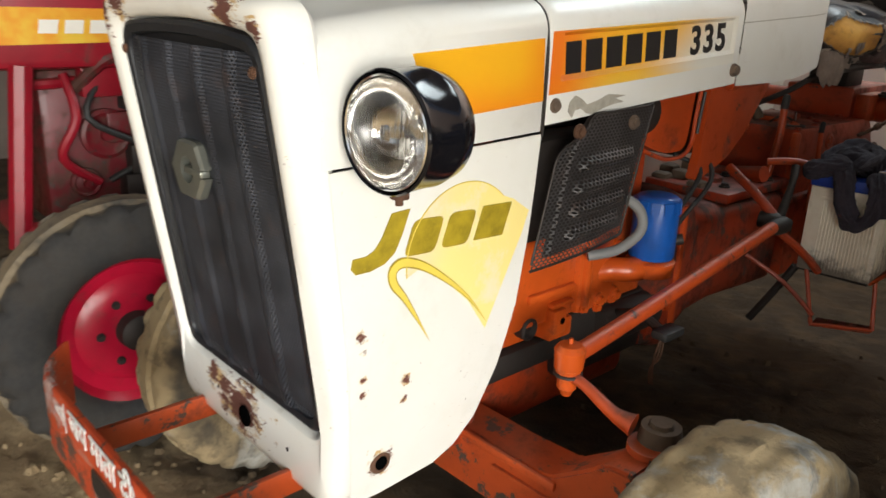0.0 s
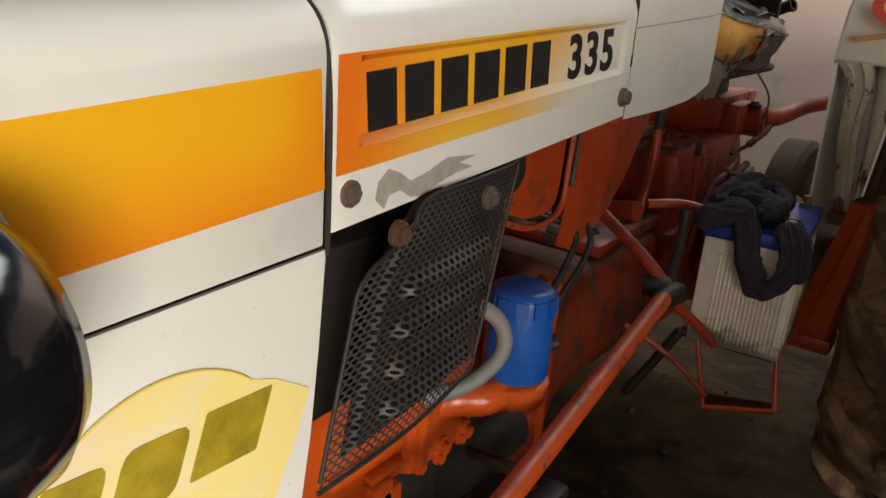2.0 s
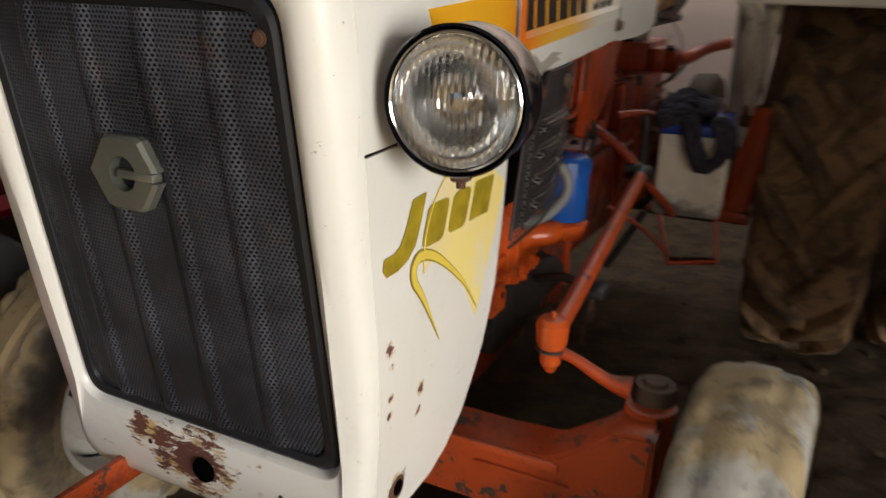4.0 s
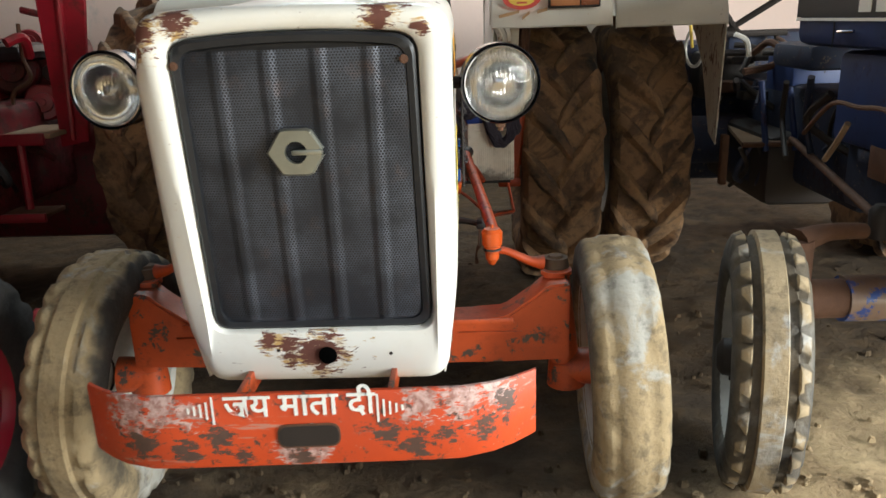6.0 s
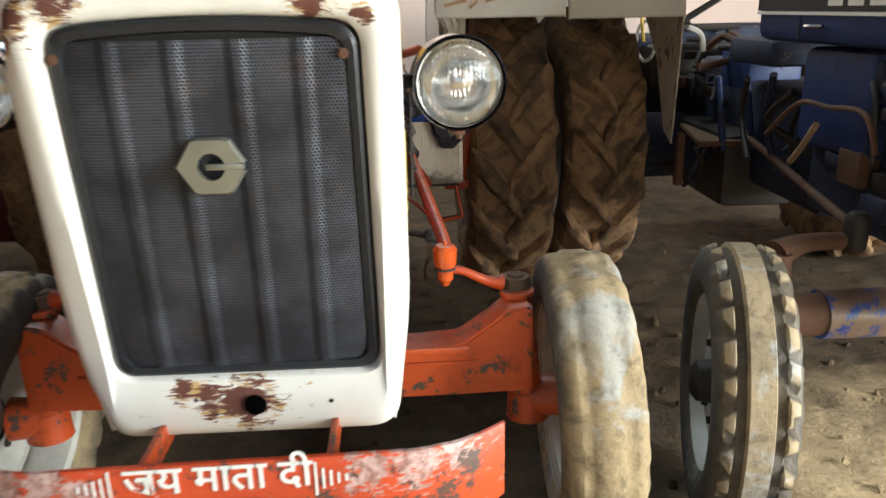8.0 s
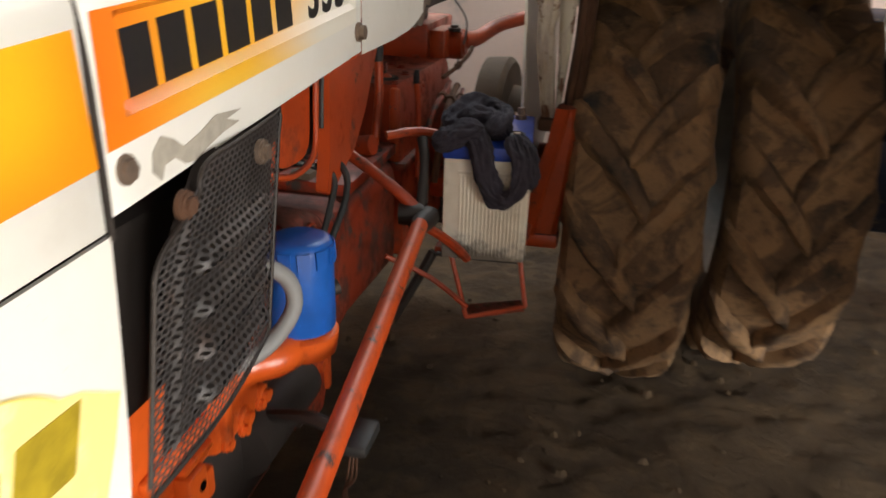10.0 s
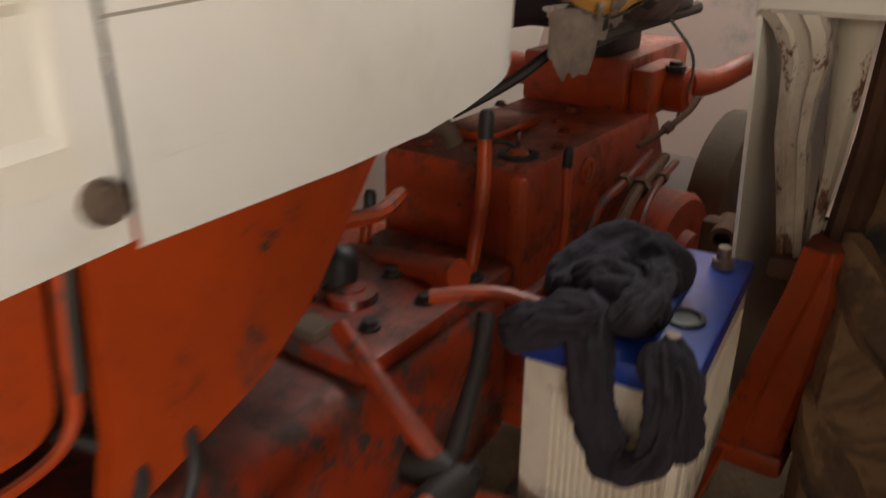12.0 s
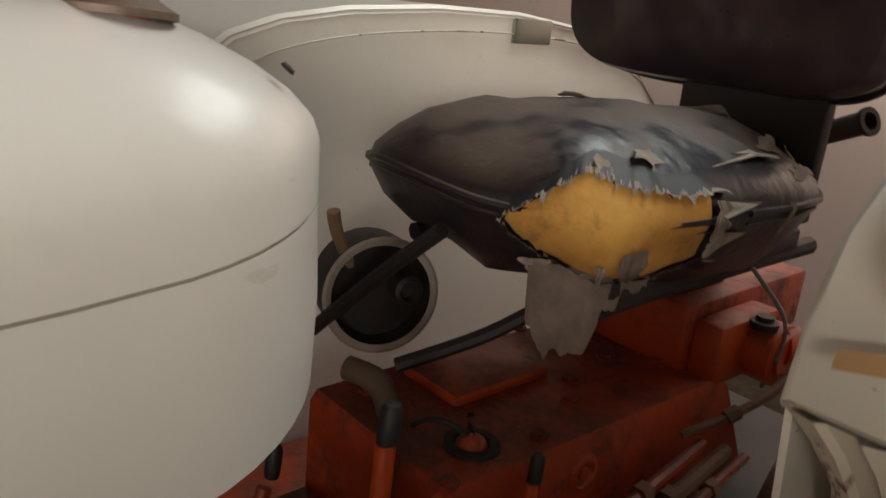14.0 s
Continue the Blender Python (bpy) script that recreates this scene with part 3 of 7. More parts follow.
def build_shed():
    bm = bmesh.new()
    rnd = random.Random(4)
    nx, ny, rows = 270, 230, []
    xs = [-5.2 + 10.8 * i / nx for i in range(nx + 1)]
    ys = [-2.2 + 7.0 * j / ny for j in range(ny + 1)]
    for j, y in enumerate(ys):
        row = []
        for i, x in enumerate(xs):
            p = Vector((x, y, 0))
            h = 0.018 * noise.noise(p * 2.1) + 0.014 * noise.noise(p * 7.0) + 0.010 * noise.noise(p * 17.0) + 0.009 * noise.noise(p * 27.0) + 0.010 * max(0, noise.noise(p * 11 + Vector((3, 1, 0)))) ** 2 * 2
            edge = min(1, min(i, nx - i, j, ny - j) / 4)
            row.append(bm.verts.new((x, y, (h - 0.010) * edge)))
        rows.append(row)
    for a, b in zip(rows, rows[1:]):
        for k in range(nx):
            bm.faces.new((a[k], a[k + 1], b[k + 1], b[k]))
    rim = [rows[0], [r[-1] for r in rows], rows[-1][::-1], [r[0] for r in rows][::-1]]
    for side in rim:
        for a, b in zip(side, side[1:]):
            va, vb = a.co, b.co
            fa = bm.verts.new(((va.x - 0.2) * 60, (va.y - 1.3) * 60, 0))
            fb = bm.verts.new(((vb.x - 0.2) * 60, (vb.y - 1.3) * 60, 0))
            bm.faces.new((a, b, fb, fa))
    bmesh.ops.remove_doubles(bm, verts=bm.verts, dist=1e-4)
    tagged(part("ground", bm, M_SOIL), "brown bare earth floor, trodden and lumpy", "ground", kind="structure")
    bm = bmesh.new()
    for k in range(420):
        x, y, s = rnd.uniform(-1.6, 2.4), rnd.uniform(-0.7, 2.6), rnd.uniform(0.004, 0.016) * rnd.uniform(0.5, 1.4)
        ring = [Vector((x + s * rnd.uniform(0.7, 1.2) * math.cos(a), y + s * rnd.uniform(0.7, 1.2) * math.sin(a), -0.006)) for a in (0, 1.2, 2.5, 3.8, 5.0)]
        top = [v + Vector((rnd.uniform(-0.3, 0.3) * s, rnd.uniform(-0.3, 0.3) * s, 0.006 + s * rnd.uniform(0.5, 0.9))).lerp(Vector((0, 0, 0)), 0.0) for v in ring]
        mid = sum(top, Vector()) / 5
        top = [v.lerp(mid, 0.45) for v in top]
        add_rings(bm, [ring, top])
    for k in range(700):
        x, y, s = rnd.uniform(-1.3, 2.2), rnd.uniform(-1.0, 0.55), rnd.uniform(0.006, 0.020) * rnd.uniform(0.5, 1.3)
        ring = [Vector((x + s * rnd.uniform(0.7, 1.4) * math.cos(a), y + s * rnd.uniform(0.7, 1.4) * math.sin(a), -0.012)) for a in (0, 1.0, 2.1, 3.2, 4.3, 5.3)]
        mid = sum(ring, Vector()) / 6
        top = [v.lerp(mid, rnd.uniform(0.25, 0.6)) + Vector((0, 0, 0.010 + s * rnd.uniform(0.3, 0.7))) for v in ring]
        add_rings(bm, [ring, top])
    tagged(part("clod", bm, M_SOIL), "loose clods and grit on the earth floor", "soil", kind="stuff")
    # the two side walls are unseen, added dark to keep bounce down
    for name, lo, hi, label in (("wall_back", (-5.4, 4.6, 0), (5.8, 4.8, 3.3), "dusty pinkish plastered rear wall"), ("wall_left", (-5.4, -2.5, 0), (-5.2, 4.6, 3.9), "unseen dark brown side wall, added to cut bounced light"), ("wall_right", (5.6, -2.5, 0), (5.8, 4.6, 3.9), "unseen dark brown side wall, added to cut bounced light")):
        wall = box(lo, hi)
        tagged(part(name, wall, M_WALL if name == "wall_back" else M_DARKWALL), label, "wall", kind="structure")
    # unseen front wall: added so that daylight enters only by the gateway
    front = box((-5.4, -2.7, 0), (-1.2, -2.5, 3.88))
    add_box(front, (5.5, -2.7, 0), (5.8, -2.5, 3.88))
    add_box(front, (-1.2, -2.7, 2.25), (5.5, -2.5, 3.88))
    tagged(part("wall_front", front, M_DARKWALL), "unseen front wall with a gateway, added to shape the daylight", "wall", kind="structure")
    # unseen roof, added to block the sky, with a hole for the lamp
    bm = bmesh.new()
    for x0, x1, y0, y1 in ((-5.5, 5.9, -2.9, 3.0), (-5.5, -1.15, 3.0, 4.2), (1.35, 5.9, 3.0, 4.2), (-5.5, 5.9, 4.2, 4.9)):
        n = max(12, int((x1 - x0) * 11))
        for lift in (0.0, 0.01):
            add_rings(bm, [[(x0 + (x1 - x0) * i / n, y, 3.9 + lift + 0.018 * math.sin((x0 + (x1 - x0) * i / n) * 17)) for i in range(n + 1)] for y in (y0, y1)], closed=False)
    tagged(part("ceiling", bm, M_TIN), "unseen tin roof, added to keep out the sky", "ceiling", kind="structure")


build_shed()

# ---- wheels ----


def front_wheel(parent, centre, way, radius=0.345, width=0.185, rim_material=M_RIM, tread=M_TYRE, worn=0.5, camber=0.0, steer=0.0):
    """A ribbed front wheel. way: which way its outer face looks, +1 or -1 along x."""
    c = Vector(centre)
    holder = empty("front_wheel", (c.x, c.y, c.z) if parent is None else Vector(c) - Vector(parent.location))
    holder.parent = parent
    w, deep = width / 2, 0.017 * (1.12 - worn)
    prof = [(-w * 0.55, 0.205), (-w * 0.8, 0.215), (-w * 0.98, 0.25), (-w * 1.0, 0.285), (-w * 0.93, radius - 0.028), (-w * 0.82, radius - 0.012), (-w * 0.62, radius - 0.004),
            (-w * 0.60, radius - 0.004), (-w * 0.54, radius - deep), (-w * 0.34, radius - deep), (-w * 0.28, radius), (w * 0.28, radius), (w * 0.34, radius - deep), (w * 0.54, radius - deep),
            (w * 0.60, radius - 0.004), (w * 0.62, radius - 0.004), (w * 0.82, radius - 0.012), (w * 0.93, radius - 0.028), (w * 1.0, 0.285), (w * 0.98, 0.25), (w * 0.8, 0.215), (w * 0.55, 0.205)]
    bm = lathe(c, (1, 0, 0), prof, 108)
    for v in bm.verts:
        d = v.co - c
        r = math.hypot(d.y, d.z)
        if r > radius - 0.03 and abs(d.x) > w * 0.57:
            a = math.atan2(d.z, d.y) / (2 * math.pi) * 27
            if (a + (0.5 if d.x > 0 else 0.0)) % 1.0 < 0.26:
                v.co -= d * (0.016 * (1.15 - worn) / r)
        if r > radius - 0.05:
            k = 0.005 * worn * noise.noise(v.co * 23) + 0.006 * worn * noise.noise(v.co * 9 + Vector((c.x * 3, 0, 0)))
            v.co += Vector((0, d.y, d.z)) / r * k
    if camber:
        bmesh.ops.rotate(bm, verts=bm.verts, cent=c, matrix=Matrix.Rotation(radians(camber), 3, "Y"))
    holder_parts = []
    o = part("tyre", bm, tread, None, "worn ribbed tyre caked with dried mud", angle=50)
    holder_parts.append(o)
    s = way
    bm = lathe(c, (s, 0, 0), [(-0.06, 0.212), (-0.075, 0.222), (-0.06, 0.20), (0.0, 0.185), (0.045, 0.20), (0.062, 0.222), (0.072, 0.216), (0.058, 0.205), (0.035, 0.19), (0.028, 0.155), (0.05, 0.12), (0.045, 0.075), (0.048, 0.0)], 48)
    if camber:
        bmesh.ops.rotate(bm, verts=bm.verts, cent=c, matrix=Matrix.Rotation(radians(camber), 3, "Y"))
    holder_parts.append(part("rim", bm, rim_material, None))
    bm = lathe(c, (s, 0, 0), [(0.04, 0.055), (0.085, 0.05), (0.10, 0.03), (0.102, 0.0)], 24)
    holder_parts.append(part("hub_cap", bm, M_DARK, None))
    for k in range(6):
        a = k * math.pi / 3
        bm = bmesh.new()
        add_bolt(bm, c + Vector((s * 0.046, 0.095 * math.cos(a), 0.095 * math.sin(a))), (s, 0, 0), 0.009, 0.014)
        holder_parts.append(part("wheel_nut", bm, M_DARK, None))
    for o in holder_parts:
        o.data.transform(Matrix.Translation(-c))
        o.parent = holder
    holder.rotation_euler = (0, 0, radians(steer))
    return holder


def rear_wheel(parent, centre, way, radius=0.62, width=0.35, rim_material=M_RIM, start=0.0, lugs=15):
    """A big driving wheel with chevron lugs."""
    c = Vector(centre)
    holder = empty("rear_wheel", c if parent is None else c - Vector(parent.location))
    holder.parent = parent
    w = width / 2
    base = radius - 0.042
    prof = [(-w * 0.7, 0.36), (-w * 0.95, 0.40), (-w * 1.0, 0.47), (-w * 0.96, base - 0.05), (-w * 0.86, base - 0.015), (-w * 0.5, base), (0, base + 0.006), (w * 0.5, base), (w * 0.86, base - 0.015), (w * 0.96, base - 0.05), (w * 1.0, 0.47), (w * 0.95, 0.40), (w * 0.7, 0.36)]
    bm = lathe((0, 0, 0), (1, 0, 0), prof, 72)
    for v in bm.verts:
        v.co += Vector((0, v.co.y, v.co.z)).normalized() * 0.008 * noise.noise(v.co * 14 + c)
    o = part("tyre", bm, M_REAR, None, "lugged tyre crusted with brown earth", angle=45)
    o.parent = holder

    def shell(x, a, h):
        r = base + 0.006 - 0.03 * abs(x / w) ** 3 + h
        return Vector((x, r * math.cos(a), r * math.sin(a)))

    def lug_mesh(s, seed):
        """One worn bar of the tread, from the middle round the shoulder."""
        bm = bmesh.new()
        off = Vector((seed * 7.3, 0, 0))
        rings = []
        for i in range(13):
            t = i / 12
            x = s * (-0.028 + (w * 1.0 + 0.028) * t)
            a = -0.42 * t ** 0.85
            half = 0.058 + 0.026 * t + 0.012 * noise.noise(Vector((t * 4, 1, 0)) + off)
            top = 0.036 + 0.007 * noise.noise(Vector((t * 5, 0, 2)) + off) - (0.012 if t < 0.1 else 0)
            drop = -0.045 * max(0.0, (t - 0.86) / 0.14) ** 1.5
            ring = []
            for k, (f, h) in enumerate(((-1.35, -0.010), (-0.92, 0.016), (-0.66, top), (-0.2, top + 0.004), (0.3, top + 0.003), (0.68, top), (0.95, 0.016), (1.35, -0.010))):
                q = shell(x, a + f * half, h + drop)
                ring.append(q + 0.007 * Vector((noise.noise(q * 22 + off), noise.noise(q * 25 + off), noise.noise(q * 21 - off))))
            rings.append(ring)
        add_rings(bm, rings, closed=True)
        bmesh.ops.recalc_face_normals(bm, faces=bm.faces)
        me = bpy.data.meshes.new("tread_lug")
        bm.to_mesh(me)
        bm.free()
        me.polygons.foreach_set("use_smooth", [True] * len(me.polygons))
        me.set_sharp_from_angle(angle=radians(50))
        me.materials.append(M_REAR)
        return me

    kinds = {s: [lug_mesh(s, k + (3 if s > 0 else 0) + centre[0]) for k in range(3)] for s in (-1, 1)}
    for k in range(lugs):
        for s in (-1, 1):
            o = new("tread_lug", kinds[s][(k * 2 + (s > 0)) % 3])
            o.parent = holder
            o.rotation_euler = (2 * math.pi * (k + (0.5 if s > 0 else 0.0)) / lugs + start, 0, 0)
    s = way
    bm = lathe((0, 0, 0), (s, 0, 0), [(-0.13, 0.37), (-0.14, 0.385), (-0.10, 0.35), (0.0, 0.33), (0.10, 0.35), (0.14, 0.385), (0.15, 0.375), (0.12, 0.35), (0.05, 0.32), (0.03, 0.2), (0.06, 0.12), (0.06, 0.0)], 48)
    o = part("rim", bm, rim_material, None)
    o.parent = holder
    bm = lathe((0, 0, 0), (s, 0, 0), [(0.05, 0.09), (0.13, 0.08), (0.14, 0.0)], 24)
    o = part("hub", bm, M_DARK, None)
    o.parent = holder
    return holder


# ---- the white and orange tractor ----
tractor = tagged(empty("tractor"), "white-bonneted tractor with worn orange chassis and muddy tyres", "tractor")


def lean(z):
    """How far the nose's face lies back at a height."""
    return -0.03 + 0.105 * (1.25 - z) / 0.70 - 0.14 * max(0.0, 0.66 - z)


def nose_ring(top_hw, bot_hw, z_top, z_bot, r, dy, n=7):
    pts = rounded([(-bot_hw, z_bot), (bot_hw, z_bot), (top_hw, z_top), (-top_hw, z_top)], r, n)
    fine = []
    for a, b in zip(pts, pts[1:] + pts[:1]):
        k = max(1, int((Vector(b) - Vector(a)).length / 0.05))
        fine += [(a[0] + (b[0] - a[0]) * i / 10, a[1] + (b[1] - a[1]) * i / 10) for i in range(10)] if k > 3 else [a]
    pts = fine
    return [Vector((x + 0.007, lean(z) + dy, z + (0.012 * (1 - (x / top_hw) ** 2) if z > 1.15 else 0))) for x, z in pts]


def side_x(z):
    """Where the bonnet's flank stands at a height."""
    return 0.289 - 0.030 * max(0.0, (0.80 - z) / 0.27) ** 1.6


def seam_y(z):
    """Where the nose cowl meets the flank."""
    return 0.020 + 0.072 * (1.252 - z) / 0.68


def build_nose():
    bm = bmesh.new()
    back = [Vector((math.copysign(side_x(p.z), p.x) if 0.585 < p.z < 1.20 else p.x, seam_y(p.z), p.z)) for p in nose_ring(0.2815, 0.258, 1.262, 0.513, 0.05, 0)]
    front = nose_ring(0.262, 0.240, 1.247, 0.529, 0.048, 0.0)
    rings = [[Vector((p.x * 0.97, p.y + 0.012, p.z - (0.006 if p.z > 1.2 else 0))) for p in back], back]
    for t, puff in ((0.35, 0.9), (0.65, 0.75), (0.86, 0.45)):
        rings.append([Vector((b.x + (f.x - b.x) * (1 - math.sqrt(1 - t * t)), b.y + (f.y - b.y) * t, b.z + (f.z - b.z) * (1 - math.sqrt(1 - t * t)))) for b, f in zip(back, front)])
    rings += [front,
             nose_ring(0.248, 0.235, 1.237, 0.545, 0.045, -0.003),
             nose_ring(0.232, 0.233, 1.223, 0.626, 0.042, 0.002),
             nose_ring(0.224, 0.229, 1.218, 0.631, 0.040, 0.008),
             nose_ring(0.220, 0.226, 1.214, 0.634, 0.038, 0.045)]
    add_rings(bm, rings, closed=True, caps=(False, False))
    nose = part("nose_cowl", bm, M_NOSE, tractor, "white nose cowl with brown rust patches")
    # a black disc on the face; the hole's inner shade is only colour
    bm = lathe((0.014, lean(0.578) - 0.004, 0.578), (0, -1, 0), [(0.0030, 0.0), (0.0034, 0.0165), (0.0028, 0.0185), (0.0, 0.019)], 24)
    part("crank_hole", bm, M_VOID, nose)
    for x, z in ((-0.088, 0.590), (-0.085, 0.545), (0.145, 0.578), (0.146, 0.537)):
        part("rivet_hole", lathe((x, lean(z) - 0.0015, z), (0, -1, 0), [(0.0, 0.004), (0.001, 0.003), (0.001, 0.0)], 10), M_DARK, nose)
    # the grille: a black frame, a punched sheet with pressed ribs, and a badge
    bm = bmesh.new()
    add_rings(bm, [nose_ring(0.2195, 0.2255, 1.2135, 0.6345, 0.038, 0.028), nose_ring(0.2185, 0.2245, 1.2125, 0.6355, 0.037, 0.010), nose_ring(0.213, 0.219, 1.207, 0.641, 0.034, 0.006), nose_ring(0.202, 0.208, 1.196, 0.651, 0.030, 0.008), nose_ring(0.199, 0.205, 1.193, 0.654, 0.028, 0.020)], True, (False, False))
    frame_part = part("grille_frame", bm, M_FRAMEBLACK, tractor, "black grille frame with rust at its corners")
    bm = bmesh.new()
    n, m = 220, 12
    ribs = (-0.128, -0.037, 0.054, 0.146)
    rows = []
    for j in range(m + 1):
        z = 0.653 + (1.195 - 0.653) * j / m
        hw = 0.206 + (0.200 - 0.206) * j / m
        row = []
        for i in range(n + 1):
            x = -hw + 2 * hw * i / n + 0.007
            y = 0.010 - 0.010 * (1 - ((x - 0.007) / hw) ** 4)
            for rb in ribs:
                d = abs(x - rb + 0.006 * (1.195 - z) / 0.54)
                q = max(0.0, min(1.0, (0.019 - d) / 0.016))
                y -= 0.0048 * q * q * (3 - 2 * q)
            edge = min(j, m - j)
            row.append(Vector((x, lean(z) + y + (0.006 if edge == 0 else 0), z)))
        rows.append(row)
    add_rings(bm, rows, closed=False)
    part("grille_sheet", bm, M_GRILLE, tractor, "black punched sheet with vertical ribs, dented and dusty")
    # radiator core as an ink-black box: the shade behind the holes is its colour
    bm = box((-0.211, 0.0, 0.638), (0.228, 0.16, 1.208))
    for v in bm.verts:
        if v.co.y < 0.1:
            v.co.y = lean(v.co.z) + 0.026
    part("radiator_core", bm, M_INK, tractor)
    # badge: a hexagonal nut with a tongue
    cz, cy = 1.012, lean(1.012) - 0.018
    bm = bmesh.new()
    nn = 36

    def on_hex(a, s):
        k = math.pi / 3
        r = math.cos(k / 2) / math.cos((a % k) - k / 2)
        return (0.055 * s * r * math.cos(a), 0.050 * s * r * math.sin(a))

    rings = []
    for i in range(nn + 1):
        a = radians(8) + (2 * math.pi - radians(16)) * i / nn
        o, q = on_hex(a, 1.0), on_hex(a, 0.92)
        inner = (0.0205 * math.cos(a), 0.0205 * math.sin(a))
        rings.append([Vector((o[0], cy + 0.014, cz + o[1])), Vector((o[0], cy + 0.003, cz + o[1])), Vector((q[0], cy - 0.002, cz + q[1])), Vector((inner[0], cy - 0.002, cz + inner[1])), Vector((inner[0], cy + 0.012, cz + inner[1]))])
    add_rings(bm, rings, closed=True)
    badge = part("badge", bm, M_PEWTER, tractor, "hexagonal grey metal badge", angle=25)
    part("badge_tongue", box((-0.008, cy - 0.003, cz - 0.005), (0.048, cy + 0.012, cz + 0.005), 0.0015), M_PEWTER, badge)
    for sx in (-1, 1):
        bm = bmesh.new()
        add_bolt(bm, (sx * 0.205, lean(1.17) + 0.006, 1.172), (0, -1, 0), 0.006, 0.004)
        part("frame_screw", bm, M_RUSTY, frame_part)


build_nose()


def flank(sign, lift=0.0):
    return lambda y, z, d: Vector((sign * (side_x(z) - 0.0215 * max(0.0, y - 0.45) + lift - d), y, z))


def fill_outline(outline, step, to_world, thick):
    """A gently bent plate: an outline filled with a grid of small faces."""
    bm = bmesh.new()
    vs = [bm.verts.new((u, v, 0)) for u, v in outline]
    bm.faces.new(vs)
    lo_v, hi_v = min(v for u, v in outline), max(v for u, v in outline)
    k = lo_v + step
    while k < hi_v:
        bmesh.ops.bisect_plane(bm, geom=bm.verts[:] + bm.edges[:] + bm.faces[:], plane_co=(0, k, 0), plane_no=(0, 1, 0))
        k += step
    top = bm.faces[:]
    made = bmesh.ops.extrude_face_region(bm, geom=top)["geom"]
    moved = {v for v in made if isinstance(v, bmesh.types.BMVert)}
    for v in bm.verts:
        v.co = to_world(v.co.x, v.co.y, thick if v in moved else 0.0)
    return bm


def build_bonnet():
    low = [(0.044, 1.053), (0.445, 1.0705), (0.439, 0.985), (0.431, 0.90), (0.414, 0.79), (0.386, 0.68), (0.350, 0.590), (0.312, 0.546), (0.27, 0.524), (0.16, 0.514), (0.100, 0.514)]
    seam = [(seam_y(z) + 0.0025, z) for z in (0.514, 0.70, 0.89, 1.0545)]
    for s in (-1, 1):
        side = part("side_panel", fill_outline(low[1:-1] + seam, 0.045, flank(s), 0.004), M_SIDE, tractor, "white lower side panel with small rust runs")
        if s > 0:
            part("round_hole", lathe((side_x(0.58), 0.149, 0.58), (1, 0, 0), [(0.0032, 0.0), (0.0032, 0.012), (0.0035, 0.015), (0.0025, 0.018), (0.0, 0.02)], 24), M_RUSTY, side)
            part("hole_mouth", lathe((side_x(0.58), 0.149, 0.58), (1, 0, 0), [(0.0038, 0.0), (0.0038, 0.0115), (0.003, 0.012)], 24), M_VOID, side)
    # the hood: front, middle and the rear tank shroud, as arched shells

    def arch(y, zb, zt, hw, n=9, crown=0.03, inset=0.0):
        right = [(hw, zb), (hw, (zb + zt) / 2 - 0.02)]
        for k in range(n + 1):
            a = math.pi / 2 * k / n
            right.append((hw - 0.055 + 0.055 * math.cos(a), zt - 0.05 - crown + 0.05 * math.sin(a)))
        for k in range(1, 7):
            t = k / 6
            x = (hw - 0.055) * (1 - t)
            right.append((x, zt - crown * (x / (hw - 0.055)) ** 2))
        ring = [Vector((x, y, z)) for x, z in right] + [Vector((-x, y, z)) for x, z in right[-2::-1]]
        return ring

    def shell_of(rings, name, label, material=M_HOOD):
        bm = bmesh.new()
        add_rings(bm, rings, closed=False)
        inner = [[Vector((p.x * 0.988, p.y, p.z - (0.004 if abs(p.x) < 0.24 else 0))) for p in r] for r in rings]
        add_rings(bm, inner, closed=False)
        for a, b in ((rings[0], inner[0]), (rings[-1], inner[-1])):
            add_rings(bm, [a, b], closed=False)
        add_rings(bm, [[r[0] for r in rings], [r[0] for r in inner]], closed=False)
        add_rings(bm, [[r[-1] for r in rings], [r[-1] for r in inner]], closed=False)
        bmesh.ops.remove_doubles(bm, verts=bm.verts, dist=1e-5)
        return part(name, bm, material, tractor, label)

    shell_of([arch(y, zb, zt, hw) for y, zb, zt, hw in ((0.030, 1.0585, 1.265, 0.2885), (0.07, 1.0595, 1.273, 0.289), (0.2, 1.065, 1.290, 0.2895), (0.439, 1.0755, 1.306, 0.290), (0.442, 1.077, 1.304, 0.288))], "hood_front", "white front hood section with an orange-yellow band")
    # the middle section has a shallow pressed tray along its flank for the name

    def tray(y, sign, lift=0.0):
        """Flank points of the middle section, from the hem to where the top rolls in."""
        hw = 0.290 - 0.0215 * (y - 0.45) - (0.002 if y < 0.45 else 0.0)
        zb, zt = 1.084 + 0.062 * (y - 0.45), 1.3065 + 0.053 * (y - 0.45)
        lo, hi = 1.152 + 0.059 * (y - 0.489), zt - 0.082
        floor_x = max(0.272, hw - 0.011) if 0.486 < y < 1.036 else hw
        xs = [hw, hw, hw, hw + 0.0006, floor_x, floor_x, hw, hw]
        zs = [zb, 1.131 + 0.058 * (y - 0.452), lo - 0.003, lo, lo + 0.007, hi - 0.006, hi, hi + 0.003]
        return [Vector((sign * (x + lift), y, z)) for x, z in zip(xs, zs)], hw, zt

    def tray_arch(y):
        side, hw, zt = tray(y, 1)
        right = side[:]
        for k in range(1, 10):
            a = math.pi / 2 * k / 9
            right.append(Vector((hw - 0.055 + 0.055 * math.cos(a), y, zt - 0.08 + 0.05 * math.sin(a))))
        for k in range(1, 7):
            x = (hw - 0.055) * (1 - k / 6)
